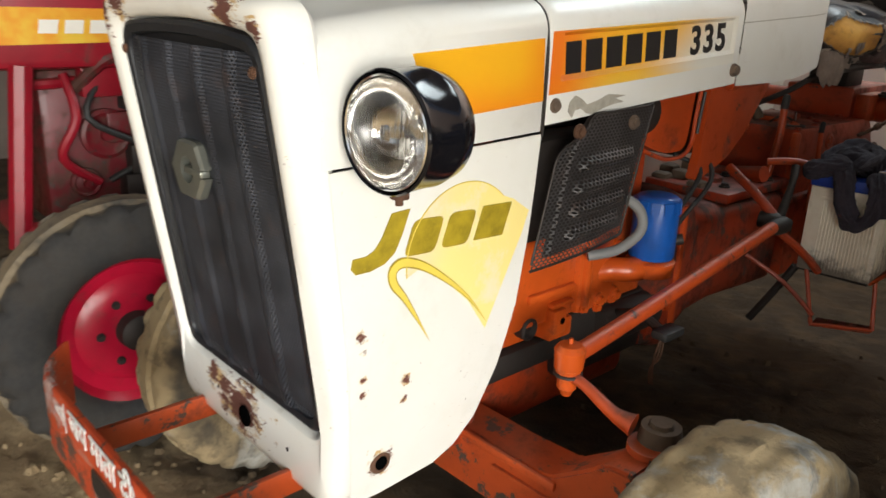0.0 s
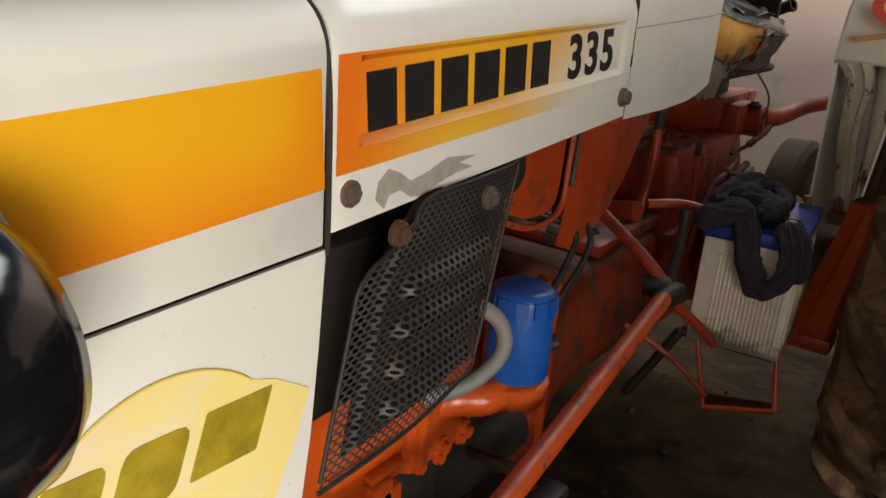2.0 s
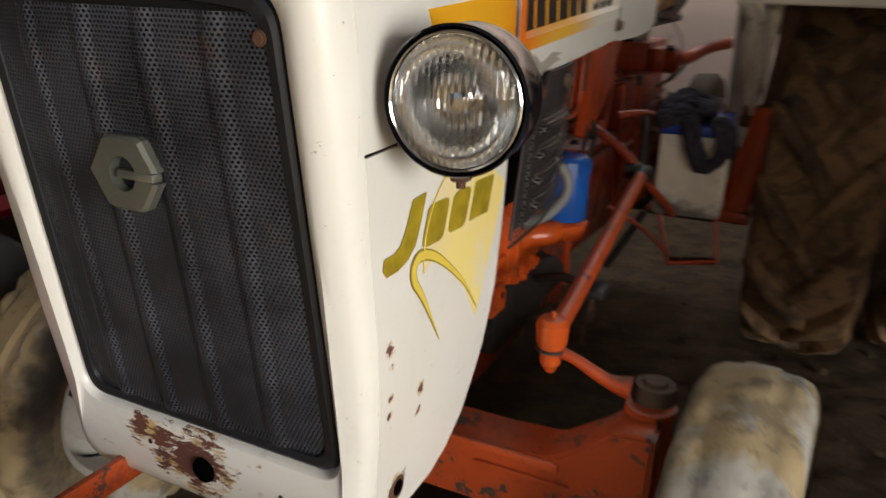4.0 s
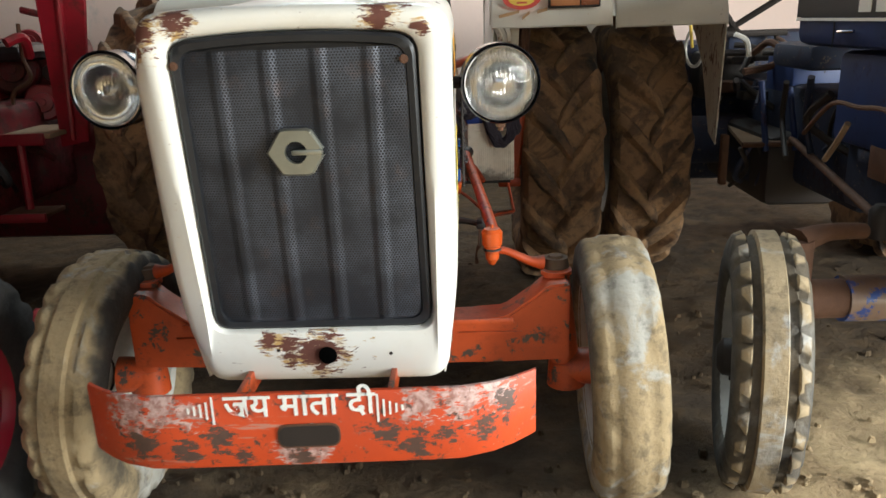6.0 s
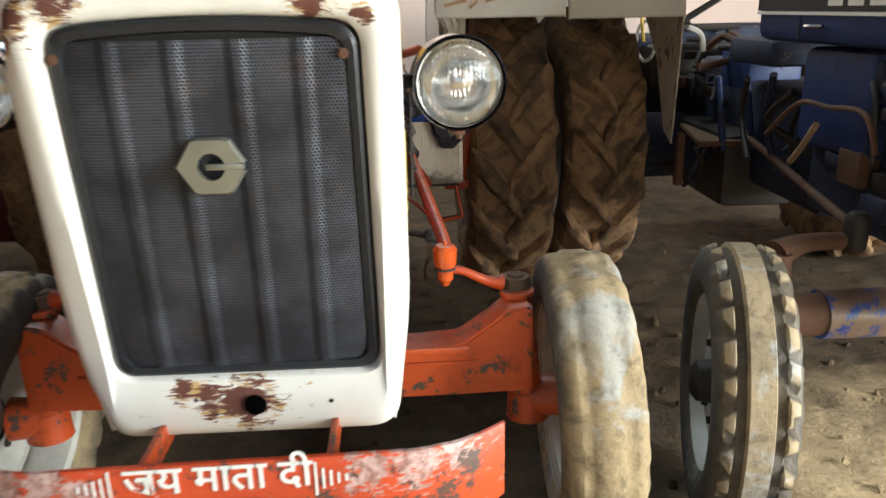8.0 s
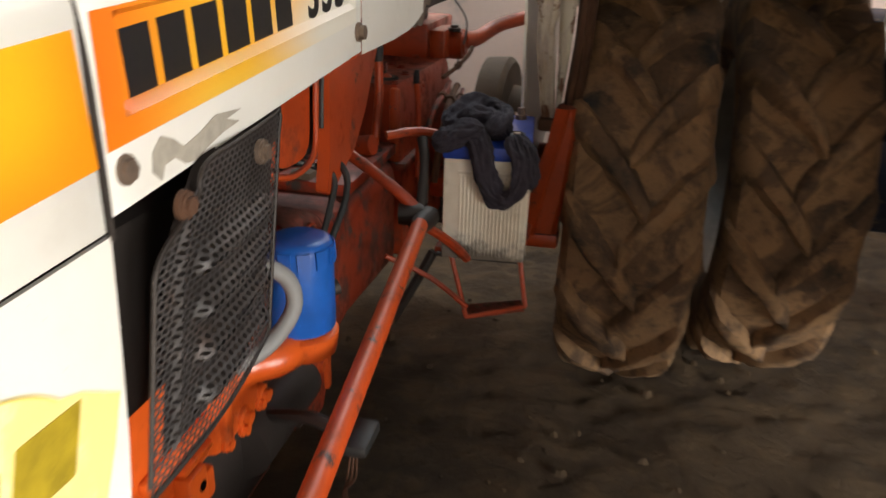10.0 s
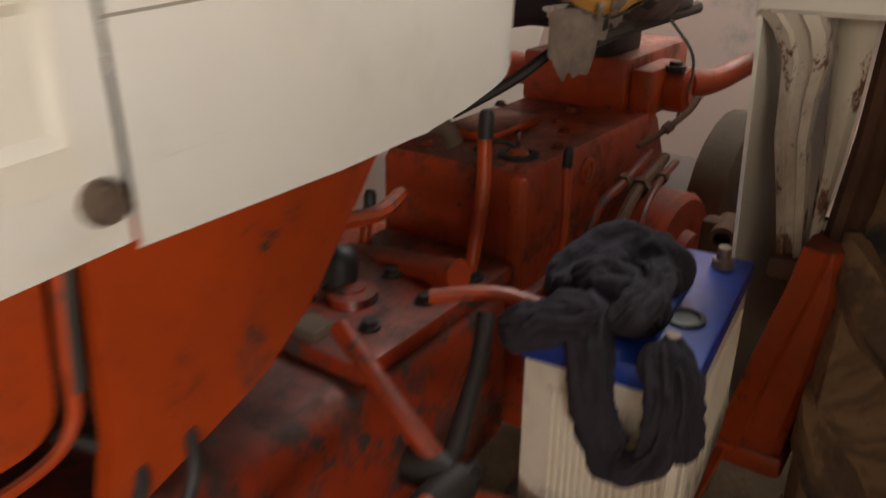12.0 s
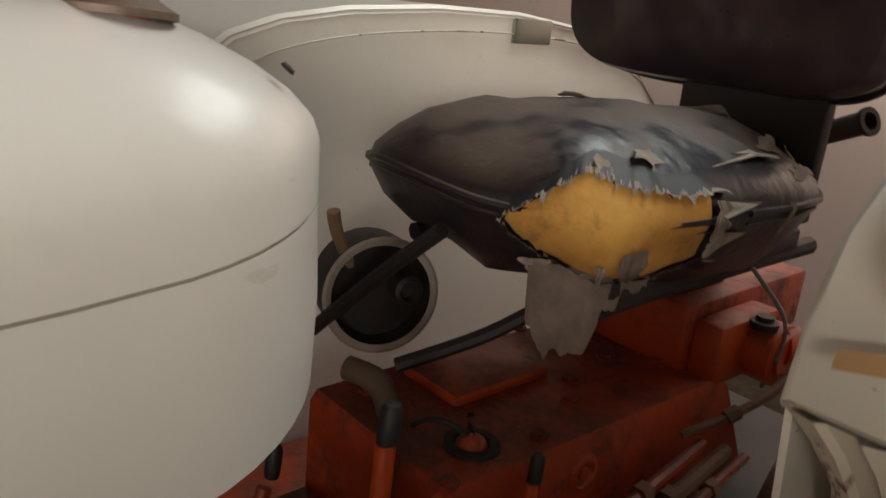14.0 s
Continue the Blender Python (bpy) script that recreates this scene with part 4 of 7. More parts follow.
            right.append(Vector((x, y, zt - 0.03 * (x / (hw - 0.055)) ** 2)))
        return right + [Vector((-p.x, y, p.z)) for p in right[-2::-1]]

    stations = (0.448, 0.451, 0.476, 0.4795, 0.4865, 0.490, 0.6, 0.75, 0.9, 1.032, 1.0355, 1.0415, 1.045, 1.069)
    shell_of([tray_arch(y) for y in stations], "hood_middle", "white middle hood section with a pressed name tray")

    # rear shroud: lower skirt and upper lid, rounded towards the rear

    plan = [(0.2765, 1.073), (0.275, 1.15), (0.273, 1.25), (0.271, 1.36), (0.269, 1.42)] + [(0.144 + 0.122 * math.cos(a), 1.473 + 0.122 * math.sin(a)) for a in [math.pi / 2 * k / 10 for k in range(11)]]
    plan = plan + [(0.07, 1.598), (0.0, 1.599)]
    plan = plan + [(-x, y) for x, y in plan[-2::-1]]

    def seam_z(y):
        return 1.252 + 0.055 * (y - 1.2) + 0.10 * max(0.0, y - 1.46)

    def foot_z(x, y):
        t = max(0.0, (y - 1.25) / 0.33)
        return 1.117 + 0.050 * t ** 2.2

    def wall(z_of, scale):
        return [Vector((x * scale, 1.073 + (y - 1.073) * (scale if y > 1.073 else 1), z_of(x, y))) for x, y in plan]

    rings = [wall(lambda x, y: foot_z(x, y), 0.985), wall(lambda x, y: foot_z(x, y), 1.0), wall(lambda x, y: foot_z(x, y) * 0.5 + seam_z(y) * 0.5, 1.004), wall(lambda x, y: seam_z(y) - 0.0008, 1.0), wall(lambda x, y: seam_z(y) - 0.003, 0.99)]
    bm = bmesh.new()
    add_rings(bm, rings, closed=False)
    part("tank_skirt", bm, M_HOOD, tractor, "plain white rear hood skirt")
    rings = [wall(lambda x, y: seam_z(y) + 0.0012, 0.99), wall(lambda x, y: seam_z(y) + 0.0012, 1.0), wall(lambda x, y: seam_z(y) + 0.034, 1.0)]
    for k in range(1, 7):
        a = math.pi / 2 * k / 6
        rings.append(wall(lambda x, y, a=a: seam_z(y) + 0.034 + 0.044 * math.sin(a) + 0.030 * (1 - math.cos(a)), 1 - 0.24 * (1 - math.cos(a))))
    rings.append(wall(lambda x, y: seam_z(y) + 0.122, 0.55))
    rings.append(wall(lambda x, y: seam_z(y) + 0.126, 0.2))
    bm = bmesh.new()
    add_rings(bm, rings, closed=False)
    gap = bmesh.new()
    add_rings(gap, [wall(lambda x, y: seam_z(y) - 0.004, 0.994), wall(lambda x, y: seam_z(y) + 0.004, 0.994)], closed=False)
    part("lid_seal", gap, M_DECALGREY, tractor)
    lid = part("tank_lid", bm, M_HOOD, tractor, "white rounded rear hood lid")
    bm = lathe((0.196, 1.560, seam_z(1.56) + 0.078), (0.4, 0.5, 0.75), [(0.0, 0.005), (0.002, 0.004), (0.003, 0.0)], 10)
    part("lid_bolt", bm, M_DARK, lid)
    part("lid_hole", lathe((0.2695, 1.370, 1.308), (1, 0.1, 0.2), [(0.0, 0.0035), (0.0016, 0.0028), (0.002, 0.0)], 12), M_DARK, lid)
    bm = add_rod(bmesh.new(), (0.160, 1.475, 1.37), (0.150, 1.485, 1.53), 0.020, 0.019, 16)
    stack = part("pipe_stub", bm, M_ORANGE_CLEAN, tractor, "short orange pipe standing on the hood")
    part("pipe_collar", lathe((0.160, 1.475, 1.382), (-0.06, 0.06, 1), [(0.0, 0.034), (0.004, 0.034), (0.008, 0.027), (0.012, 0.021)], 20), M_STEEL, stack)
    bm = add_rod(bmesh.new(), (0.115, 0.30, 1.28), (0.115, 0.30, 1.46), 0.022, n=18)
    pipe = part("exhaust_pipe", bm, M_CHROME, tractor, "bright round exhaust pipe")
    part("pipe_flange", lathe((0.115, 0.30, 1.285), (0, 0, 1), [(0.0, 0.045), (0.006, 0.044), (0.008, 0.022)], 20), M_DARK, pipe)
    # seam strip between the hood sections
    for s in (1, -1):
        bm = bmesh.new()
        add_tube(bm, [(s * 0.2885, 0.4465, 1.066), (s * 0.2895, 0.4455, 1.13), (s * 0.288, 0.4445, 1.21), (s * 0.277, 0.4445, 1.252), (s * 0.25, 0.4445, 1.274)], 0.0028, 8)
        part("seam_rubber", bm, M_DARK, tractor)
    bm = bmesh.new()
    add_bolt(bm, (0.2895, 0.471, 1.114), (1, 0, 0), 0.009, 0.007)
    part("hood_bolt", bm, M_STEEL, tractor)
    bm = bmesh.new()
    add_bolt(bm, (0.2768, 1.053, 1.151), (1, 0, 0), 0.010, 0.012, 12)
    part("hood_bolt", bm, M_STEEL, tractor)
    # printed bands and lettering
    band = part("yellow_band", slab([(0.173, 1.199), (0.214, 1.107), (0.4405, 1.123), (0.434, 1.218)], flank(1, 0.0016), 0.001), M_BAND, tractor, "printed yellow and orange band")
    bm = add_rings(bmesh.new(), [tray(y, 1, 0.0007)[0][1:] for y in (0.4525,) + stations[2:-1]], closed=False)
    plate = part("name_band", bm, M_PLATE, tractor, "printed name band fading from orange to white")
    sk = lambda u, v, d: Vector((max(0.272, 0.2790 - 0.0215 * (0.05 + u)) + 0.0013 + d, 0.504 + u * 1.012 - v * 0.10, 1.160 + v + u * 0.065))
    # the maker's name as plain upright blocks
    x = 0.0
    for k, wide in enumerate((0.040, 0.044, 0.046, 0.048, 0.046, 0.042)):
        part("name_block", slab([(x, 0), (x + wide, 0), (x + wide, 0.051), (x, 0.051)], lambda u, v, d: sk(u, v, -d), 0.0006), M_INK, plate)
        x += wide + 0.012
    for k, figure in enumerate("335"):
        part("figure", lettering(figure, 0.073, lambda u, v, d, k=k: sk(u + x + 0.034 + 0.046 * k, v + 0.001, d), stretch=1.08, weight=0.0020), M_INK, plate, "black printed figure " + figure)
    crest = [(0.505, 1.092), (0.508, 1.108), (0.522, 1.121), (0.540, 1.118), (0.556, 1.111), (0.585, 1.122), (0.615, 1.137), (0.668, 1.143), (0.636, 1.133), (0.662, 1.131), (0.628, 1.121), (0.600, 1.110), (0.575, 1.098), (0.556, 1.096), (0.540, 1.102), (0.524, 1.097), (0.517, 1.084)]
    crest = [(y, z + 0.010 - 0.2 * (y - 0.505)) for y, z in crest]
    part("crest_sticker", slab(crest, flank(1, 0.0022), 0.0006), M_DECALGREY, tractor, "worn grey ornamental sticker")
    # the round sticker below: a pale disc, slanted blocks for the model name and a curved tail
    disc = [(0.285 + 0.113 * math.cos(a), 0.902 + 0.112 * math.sin(a)) for a in [radians(46 + 142 * k / 24) for k in range(25)]] + [(0.196, 0.896), (0.246, 0.868), (0.300, 0.822), (0.343, 0.763), (0.414, 0.912), (0.428, 0.949), (0.388, 0.974)]
    emblem = part("round_sticker", slab(disc, flank(1, 0.0012), 0.0005), M_DECALYELLOW, tractor, "faded pale yellow round sticker, peeling")
    j_out = [(0.143, 0.988), (0.176, 0.990), (0.163, 0.955), (0.150, 0.930), (0.132, 0.917), (0.108, 0.911), (0.083, 0.911), (0.075, 0.920), (0.078, 0.934), (0.100, 0.934), (0.114, 0.940), (0.126, 0.955)]
    part("letter_block", slab(j_out, flank(1, 0.002), 0.0005), M_DECALOLIVE, emblem)
    for y0, wide in ((0.166, 0.058), (0.236, 0.054), (0.303, 0.064)):
        z0 = 0.920 + (y0 - 0.166) * 0.0
        blk = rounded([(y0, z0), (y0 + wide, z0 - 0.002), (y0 + wide + 0.018, z0 + 0.050), (y0 + 0.018, z0 + 0.052)], 0.012 if y0 < 0.29 else 0.002, 3)
        part("letter_block", slab(blk, flank(1, 0.002), 0.0005), M_DECALOLIVE, emblem)
    mid = [(0.222, 0.775), (0.194, 0.820), (0.169, 0.858), (0.150, 0.882), (0.147, 0.902), (0.163, 0.912), (0.196, 0.903), (0.24, 0.876), (0.297, 0.830), (0.343, 0.776)]

    fine = []
    for k in range(len(mid) - 1):
        p0, p1, p2, p3 = (Vector(mid[min(max(k + d, 0), len(mid) - 1)]) for d in (-1, 0, 1, 2))
        for m in range(5):
            t = m / 5
            fine.append(tuple(0.5 * (2 * p1 + (p2 - p0) * t + (2 * p0 - 5 * p1 + 4 * p2 - p3) * t * t + (3 * p1 - p0 - 3 * p2 + p3) * t ** 3)))
    mid = fine + [mid[-1]]
    part("sticker_edge", tube([flank(1, 0.0018)(y, z, 0) for y, z in disc[:25]], 0.0009, 5), M_TAIL, emblem)

    def ribbon(wide, lift):
        """A strip along the tail's curve, tapering to both ends."""
        rows = []
        for k, p in enumerate(mid):
            q, r = Vector(mid[max(k - 1, 0)]), Vector(mid[min(k + 1, len(mid) - 1)])
            side = (r - q).normalized().orthogonal() * wide * math.sin(math.pi * (k + 0.15) / (len(mid) - 0.7))
            rows.append([flank(1, lift)(*(Vector(p) + side), 0.0), flank(1, lift)(*(Vector(p) - side), 0.0)])
        return add_rings(bmesh.new(), rows, closed=False)

    tail = part("curved_tail", ribbon(0.0085, 0.0020), M_DECALOLIVE, emblem, "curved yellow tail with a dark rim")
    part("tail_fill", ribbon(0.0060, 0.0026), M_TAIL, emblem)


build_bonnet()


def headlamp(c, s):
    c = Vector(c)
    holder = empty("headlamp", c)
    holder.parent = tractor
    way = Vector((0.10 * s, -1, -0.02)).normalized()
    specs = (("shell", [(-0.098, 0.0), (-0.097, 0.035), (-0.090, 0.058), (-0.075, 0.070), (-0.055, 0.0745), (-0.05, 0.0755), (-0.045, 0.0745), (0.0, 0.0755), (0.006, 0.077), (0.010, 0.0745), (0.004, 0.0725), (-0.05, 0.07)], M_BLACK, "gloss black lamp shell"),
             ("bezel", [(0.004, 0.0715), (0.008, 0.0712), (0.0092, 0.0695), (0.008, 0.0680), (0.003, 0.0675)], M_CHROME, "thin bright bezel"),
             ("reflector", [(0.004, 0.067), (-0.012, 0.060), (-0.030, 0.045), (-0.040, 0.025), (-0.043, 0.008), (-0.043, 0.0)], M_REFLECT, "silvered reflector bowl"),
             ("lens", [(0.006, 0.0665), (0.012, 0.055), (0.017, 0.03), (0.0185, 0.0), (0.0155, 0.0), (0.014, 0.03), (0.009, 0.055), (0.003, 0.066)], M_GLASS, "fluted clear glass"),
             ("bulb_shield", [(-0.04, 0.006), (-0.012, 0.010), (-0.008, 0.010), (-0.006, 0.0)], M_CHROME, ""))
    for name, prof, material, label in specs:
        prof = [(a, r * 0.97) for a, r in prof]
        bm = lathe((0, 0, 0), way, prof, 56)
        o = part(name, bm, material, None, label)
        if name == "lens":
            o.visible_shadow = False
        o.parent = holder
    bm = box((-0.009, 0.008, -0.083), (0.009, 0.028, -0.066), 0.003)
    add_rod(bm, (0, 0.018, -0.09), (0, 0.018, -0.08), 0.005)
    o = part("mount", bm, M_RUSTY, None, "small rusty mounting lug")
    o.parent = holder
    bm = rod((-s * 0.10, 0.06, 0.0), (-s * 0.03, 0.06, 0.0), 0.012)
    o = part("bracket", bm, M_DARK, None)
    o.parent = holder


headlamp((0.378, 0.066, 1.118), 1)
headlamp((-0.366, 0.070, 1.128), -1)


def build_front_end():
    # bumper: a bent plate with turned-back ends
    xs = [-0.445, -0.43, -0.40, -0.36, -0.3] + [-0.24 + 0.06 * k for k in range(9)] + [0.3, 0.36, 0.40, 0.43, 0.445]
    rings = []
    xs = [x * 0.945 + 0.008 for x in xs]
    for x in xs:
        e = max(0.0, (abs(x - 0.008) - 0.255) / 0.165)
        y = -0.178 + 0.075 * e ** 2.0
        zt, zb = 0.613 - 0.006 * e + 0.014 * x, 0.469 + 0.006 * e ** 2 + 0.022 * x
        rings.append([Vector((x, y, zb)), Vector((x, y - 0.004, zb + 0.006)), Vector((x, y - 0.004, zt - 0.006)), Vector((x, y, zt)), Vector((x, y + 0.008, zt)), Vector((x, y + 0.008, zb))])
    bm = bmesh.new()
    add_rings(bm, rings, closed=True)
    bumper = part("bumper", bm, M_BUMPER, tractor, "bent orange steel bumper, paint worn to grey primer")
    part("tow_slot_rim", slab(rounded([(-0.040, 0.505), (0.074, 0.509), (0.074, 0.556), (-0.040, 0.553)], 0.02, 6), lambda u, v, d: Vector((u, -0.1835 - d, v)), 0.0012), M_RUSTY, bumper)
    # plate is not cut: a dark slab paints the shade within the slot
    part("tow_slot", slab(rounded([(-0.037, 0.509), (0.071, 0.513), (0.071, 0.552), (-0.037, 0.549)], 0.018, 6), lambda u, v, d: Vector((u, -0.1845 - d, v)), 0.0012), M_DARK, bumper)
    part("painted_phrase", lettering("\u091c\u092f \u092e\u093e\u0924\u093e \u0926\u0940", 0.062, lambda u, v, d: Vector((-0.131 + u, -0.1835 - d, 0.570 + v + 0.014 * u)), weight=0.0008), M_WHITEINK, bumper, "hand-painted white words")
    for s in (-1, 1):
        for k in range(5):
            h = (0.055, 0.034, 0.026, 0.018, 0.011)[k]
            x = (0.141 if s > 0 else -0.154) + s * 0.011 * k
            part("painted_stroke", slab([(x, 0.583 - h / 2), (x + 0.004, 0.583 - h / 2), (x + 0.004, 0.583 + h / 2), (x, 0.583 + h / 2)], lambda u, v, d: Vector((u, -0.1835 - d, v)), 0.0006), M_WHITEINK, bumper)
    for s in (-1, 1):
        bm = add_box(bmesh.new(), (s * 0.15 - 0.006, -0.17, 0.50), (s * 0.15 + 0.006, 0.36, 0.545), 0.002)
        add_box(bm, (s * 0.15 - 0.03, -0.172, 0.495), (s * 0.15 + 0.03, -0.164, 0.55), 0.002)
        part("bumper_arm", bm, M_ORANGE_WORN, tractor)
    # front axle beam with raised ends
    for s in (-1, 1):
        prof = [(0.0, 0.39, 0.508), (0.30, 0.392, 0.509), (0.40, 0.392, 0.516), (0.47, 0.394, 0.565), (0.505, 0.395, 0.595), (0.56, 0.395, 0.60)]
        rings = [[Vector((s * x, 0.40, zb)), Vector((s * x, 0.50, zb)), Vector((s * x, 0.50, zt)), Vector((s * x, 0.40, zt))] for x, zb, zt in prof]
        bm = add_rings(bmesh.new(), rings)
        bmesh.ops.bevel(bm, geom=bm.edges[:], offset=0.006, segments=2, affect="EDGES")
        axle = part("axle_half", bm, M_ORANGE_WORN, tractor, "orange pressed-steel front axle beam, paint chipped")
        bm = add_box(bmesh.new(), (min(s * 0.06, s * 0.42), 0.392, 0.498), (max(s * 0.06, s * 0.42), 0.402, 0.514), 0.003)
        add_box(bm, (min(s * 0.28, s * 0.44), 0.393, 0.473), (max(s * 0.28, s * 0.44), 0.402, 0.479), 0.001)
        part("axle_flange", bm, M_ORANGE_WORN, axle)
        k = Vector((s * 0.535, 0.485, 0))
        bm = rod(k + Vector((s * 0.028, 0, 0.30)), k + Vector((0, 0, 0.60)), 0.042, 0.034, 20)
        add_rod(bm, k + Vector((0.0, 0, 0.60)), k + Vector((0, 0, 0.612)), 0.040, n=20)
        add_rod(bm, k + Vector((s * 0.03, 0, 0.29)), k + Vector((s * 0.028, 0, 0.36)), 0.052, 0.046, 20)
        part("kingpin_housing", bm, M_ORANGE_WORN, axle, "orange kingpin housing")
        bm = rod(k + Vector((0, 0.02, 0.612)), k + Vector((0, 0.02, 0.638)), 0.036, 0.032, 20)
        add_rod(bm, k + Vector((0, 0.02, 0.638)), k + Vector((0, 0.02, 0.644)), 0.022, 0.018, 8)
        part("steering_boss", bm, M_GRIMY, axle, "dusty steering boss")
        bm = rod(k + Vector((s * 0.02, 0.0, 0.34)), (s * 0.64, 0.47, 0.345), 0.045, 0.05, 18)
        part("stub_axle", bm, M_ORANGE_WORN, axle)
        arm_end = Vector((s * 0.378, 0.467, 0.672))
        bm = tube([k + Vector((-s * 0.035, -0.005, 0.632)), k + Vector((-s * 0.07, -0.012, 0.640)), arm_end + Vector((s * 0.03, 0, -0.004)), arm_end], [0.020, 0.012, 0.0095, 0.011], 12)
        part("steering_arm", bm, M_ORANGE, axle)
    # left and right tie rods with ball joints
    for s in (-1, 1):
        e = Vector((s * 0.371, 0.467, 0))
        bm = lathe((e.x, e.y, 0.635), (0, 0, 1), [(0, 0.0), (0.0, 0.008), (0.012, 0.014), (0.015, 0.017), (0.034, 0.018), (0.036, 0.021), (0.05, 0.022), (0.052, 0.025), (0.085, 0.027), (0.094, 0.02), (0.096, 0.004), (0.105, 0.004), (0.106, 0.0)], 22)
        link = part("drag_link", tube([(e.x, e.y, 0.708), (e.x, e.y + 0.10, 0.718), (s * 0.312, 1.30, 0.775)], [0.0155, 0.0155, 0.0155], 14), M_LINK, tractor, "long orange steering drag link, paint chipped")
        part("ball_joint", bm, M_ORANGE_CLEAN, link, "orange ball joint")
        for z in (0.672, 0.688):
            part("rubber_ring", lathe((e.x, e.y, z), (0, 0, 1), [(0.0, 0.019), (0.002, 0.025), (0.006, 0.025), (0.008, 0.019)], 20), M_RUBBER, link)
        bm = lathe((s * 0.315, 1.33, 0.775), (0.2 * s, 1, 0.1), [(-0.04, 0.0), (-0.04, 0.016), (-0.01, 0.021), (0.02, 0.021), (0.03, 0.010), (0.04, 0.010), (0.04, 0.0)], 18)
        part("rear_joint", bm, M_DARK, link)


build_front_end()
front_wheel(tractor, (0.692, 0.47, 0.345), 1, camber=-3, steer=-3, width=0.178, worn=0.82)
front_wheel(tractor, (-0.64, 0.47, 0.340), -1, camber=3, steer=-2)
rear_wheel(tractor, (0.725, 2.36, 0.61), 1, start=0.1)
rear_wheel(tractor, (-0.725, 2.36, 0.61), -1, start=0.5)


def build_engine():
    bm = box((-0.15, 0.425, 0.622), (0.17, 0.98, 0.858), 0.012)
    block = part("engine_block", bm, M_ORANGE_CLEAN, tractor, "orange cast engine block")
    part("cylinder_head", box((-0.15, 0.44, 0.862), (0.165, 0.95, 1.03), 0.01), M_ORANGE, block)
    part("rocker_cover", box((-0.11, 0.46, 1.032), (0.12, 0.93, 1.09), 0.02), M_DARK, block)
    part("sump", box((-0.13, 0.44, 0.42), (0.14, 1.0, 0.618), 0.025), M_ORANGE_OILY, block, "oily orange engine sump")
    bm = add_box(bmesh.new(), (0.12, 0.40, 0.66), (0.19, 0.72, 0.85), 0.012)
    add_box(bm, (0.12, 0.70, 0.66), (0.205, 0.83, 0.82), 0.016)
    add_box(bm, (0.15, 0.62, 0.625), (0.205, 0.69, 0.668), 0.006)
    part("timing_case", bm, M_ORANGE_CLEAN, block, "bright orange timing case")
    for y, z in ((0.72, 0.675), (0.72, 0.80), (0.815, 0.675), (0.815, 0.80), (0.765, 0.667), (0.50, 0.835), (0.60, 0.838)):
        bm = bmesh.new()
        add_bolt(bm, (0.204 if y > 0.7 else 0.189, y, z), (1, 0, 0), 0.008, 0.011)
        part("case_bolt", bm, M_ORANGE_CLEAN, block)
    bm = add_box(bmesh.new(), (0.0, 0.30, 0.47), (0.19, 0.44, 0.66), 0.01)
    add_box(bm, (0.16, 0.33, 0.60), (0.20, 0.45, 0.665), 0.006)
    part("front_support", bm, M_ORANGE_OILY, tractor, "orange front support casting")
    bm = lathe((0.193, 0.572, 0.662), (1, 0, 0), [(-0.03, 0.0), (-0.03, 0.022), (0.0, 0.023), (0.003, 0.018), (-0.008, 0.014), (-0.008, 0.0)], 18)
    part("pump_end", bm, M_DARK, block)
    bm = add_box(bmesh.new(), (0.186, 0.622, 0.640), (0.212, 0.662, 0.692), 0.005)
    add_box(bm, (0.186, 0.625, 0.694), (0.206, 0.690, 0.704), 0.003)
    part("mount_boss", bm, M_ORANGE_CLEAN, block)
    part("boss_hole", lathe((0.2122, 0.648, 0.668), (1, 0, 0), [(0.0, 0.0075), (0.0006, 0.007), (0.0008, 0.0)], 14), M_VOID, block)
    bm = add_box(bmesh.new(), (0.186, 0.712, 0.665), (0.214, 0.732, 0.825), 0.007)
    add_box(bm, (0.186, 0.560, 0.715), (0.200, 0.700, 0.735), 0.006)
    part("cast_rib", bm, M_ORANGE_CLEAN, block)
    for y in (0.77, 0.826):
        part("flange_boss", lathe((0.198, y, 0.684), (1, 0, -0.1), [(0.0, 0.016), (0.010, 0.015), (0.012, 0.010), (0.020, 0.0095), (0.021, 0.0)], 12), M_ORANGE_CLEAN, block)
    # added dark box: the shade in the gap below the engine block
    bm = add_box(bmesh.new(), (0.13, 0.70, 0.50), (0.182, 1.00, 0.655), 0.02)
    add_box(bm, (0.13, 0.46, 0.56), (0.180, 0.70, 0.618), 0.015)
    part("dark_gap_box", bm, M_DARK, block, "dark box added for the shaded gap below the block")
    # oil filter on its arm
    c = Vector((0.245, 0.885, 0))
    arm = part("filter_arm", tube([(0.17, 0.76, 0.735), (0.20, 0.80, 0.742), (0.235, 0.83, 0.745), (0.245, 0.885, 0.748)], [0.03, 0.026, 0.026, 0.03], 14), M_ORANGE_CLEAN, tractor, "orange filter arm")
    part("filter_head", lathe((c.x, c.y, 0.730), (0, 0, 1), [(0, 0.0), (0, 0.048), (0.03, 0.052), (0.034, 0.047), (0.036, 0.0)], 28), M_ORANGE_CLEAN, arm)
    filt = part("oil_filter", lathe((c.x, c.y, 0.768), (0, 0, 1), [(0, 0.0), (0.0, 0.046), (0.006, 0.048), (0.118, 0.047), (0.126, 0.0455), (0.131, 0.041), (0.134, 0.034), (0.133, 0.0)], 40), M_BLUE, tractor, "bright blue spin-on oil filter")
    for k in range(12):
        a = k * math.pi / 6
        d = Vector((math.cos(a), math.sin(a), 0))
        t = Vector((-d.y, d.x, 0))
        bm = bmesh.new()
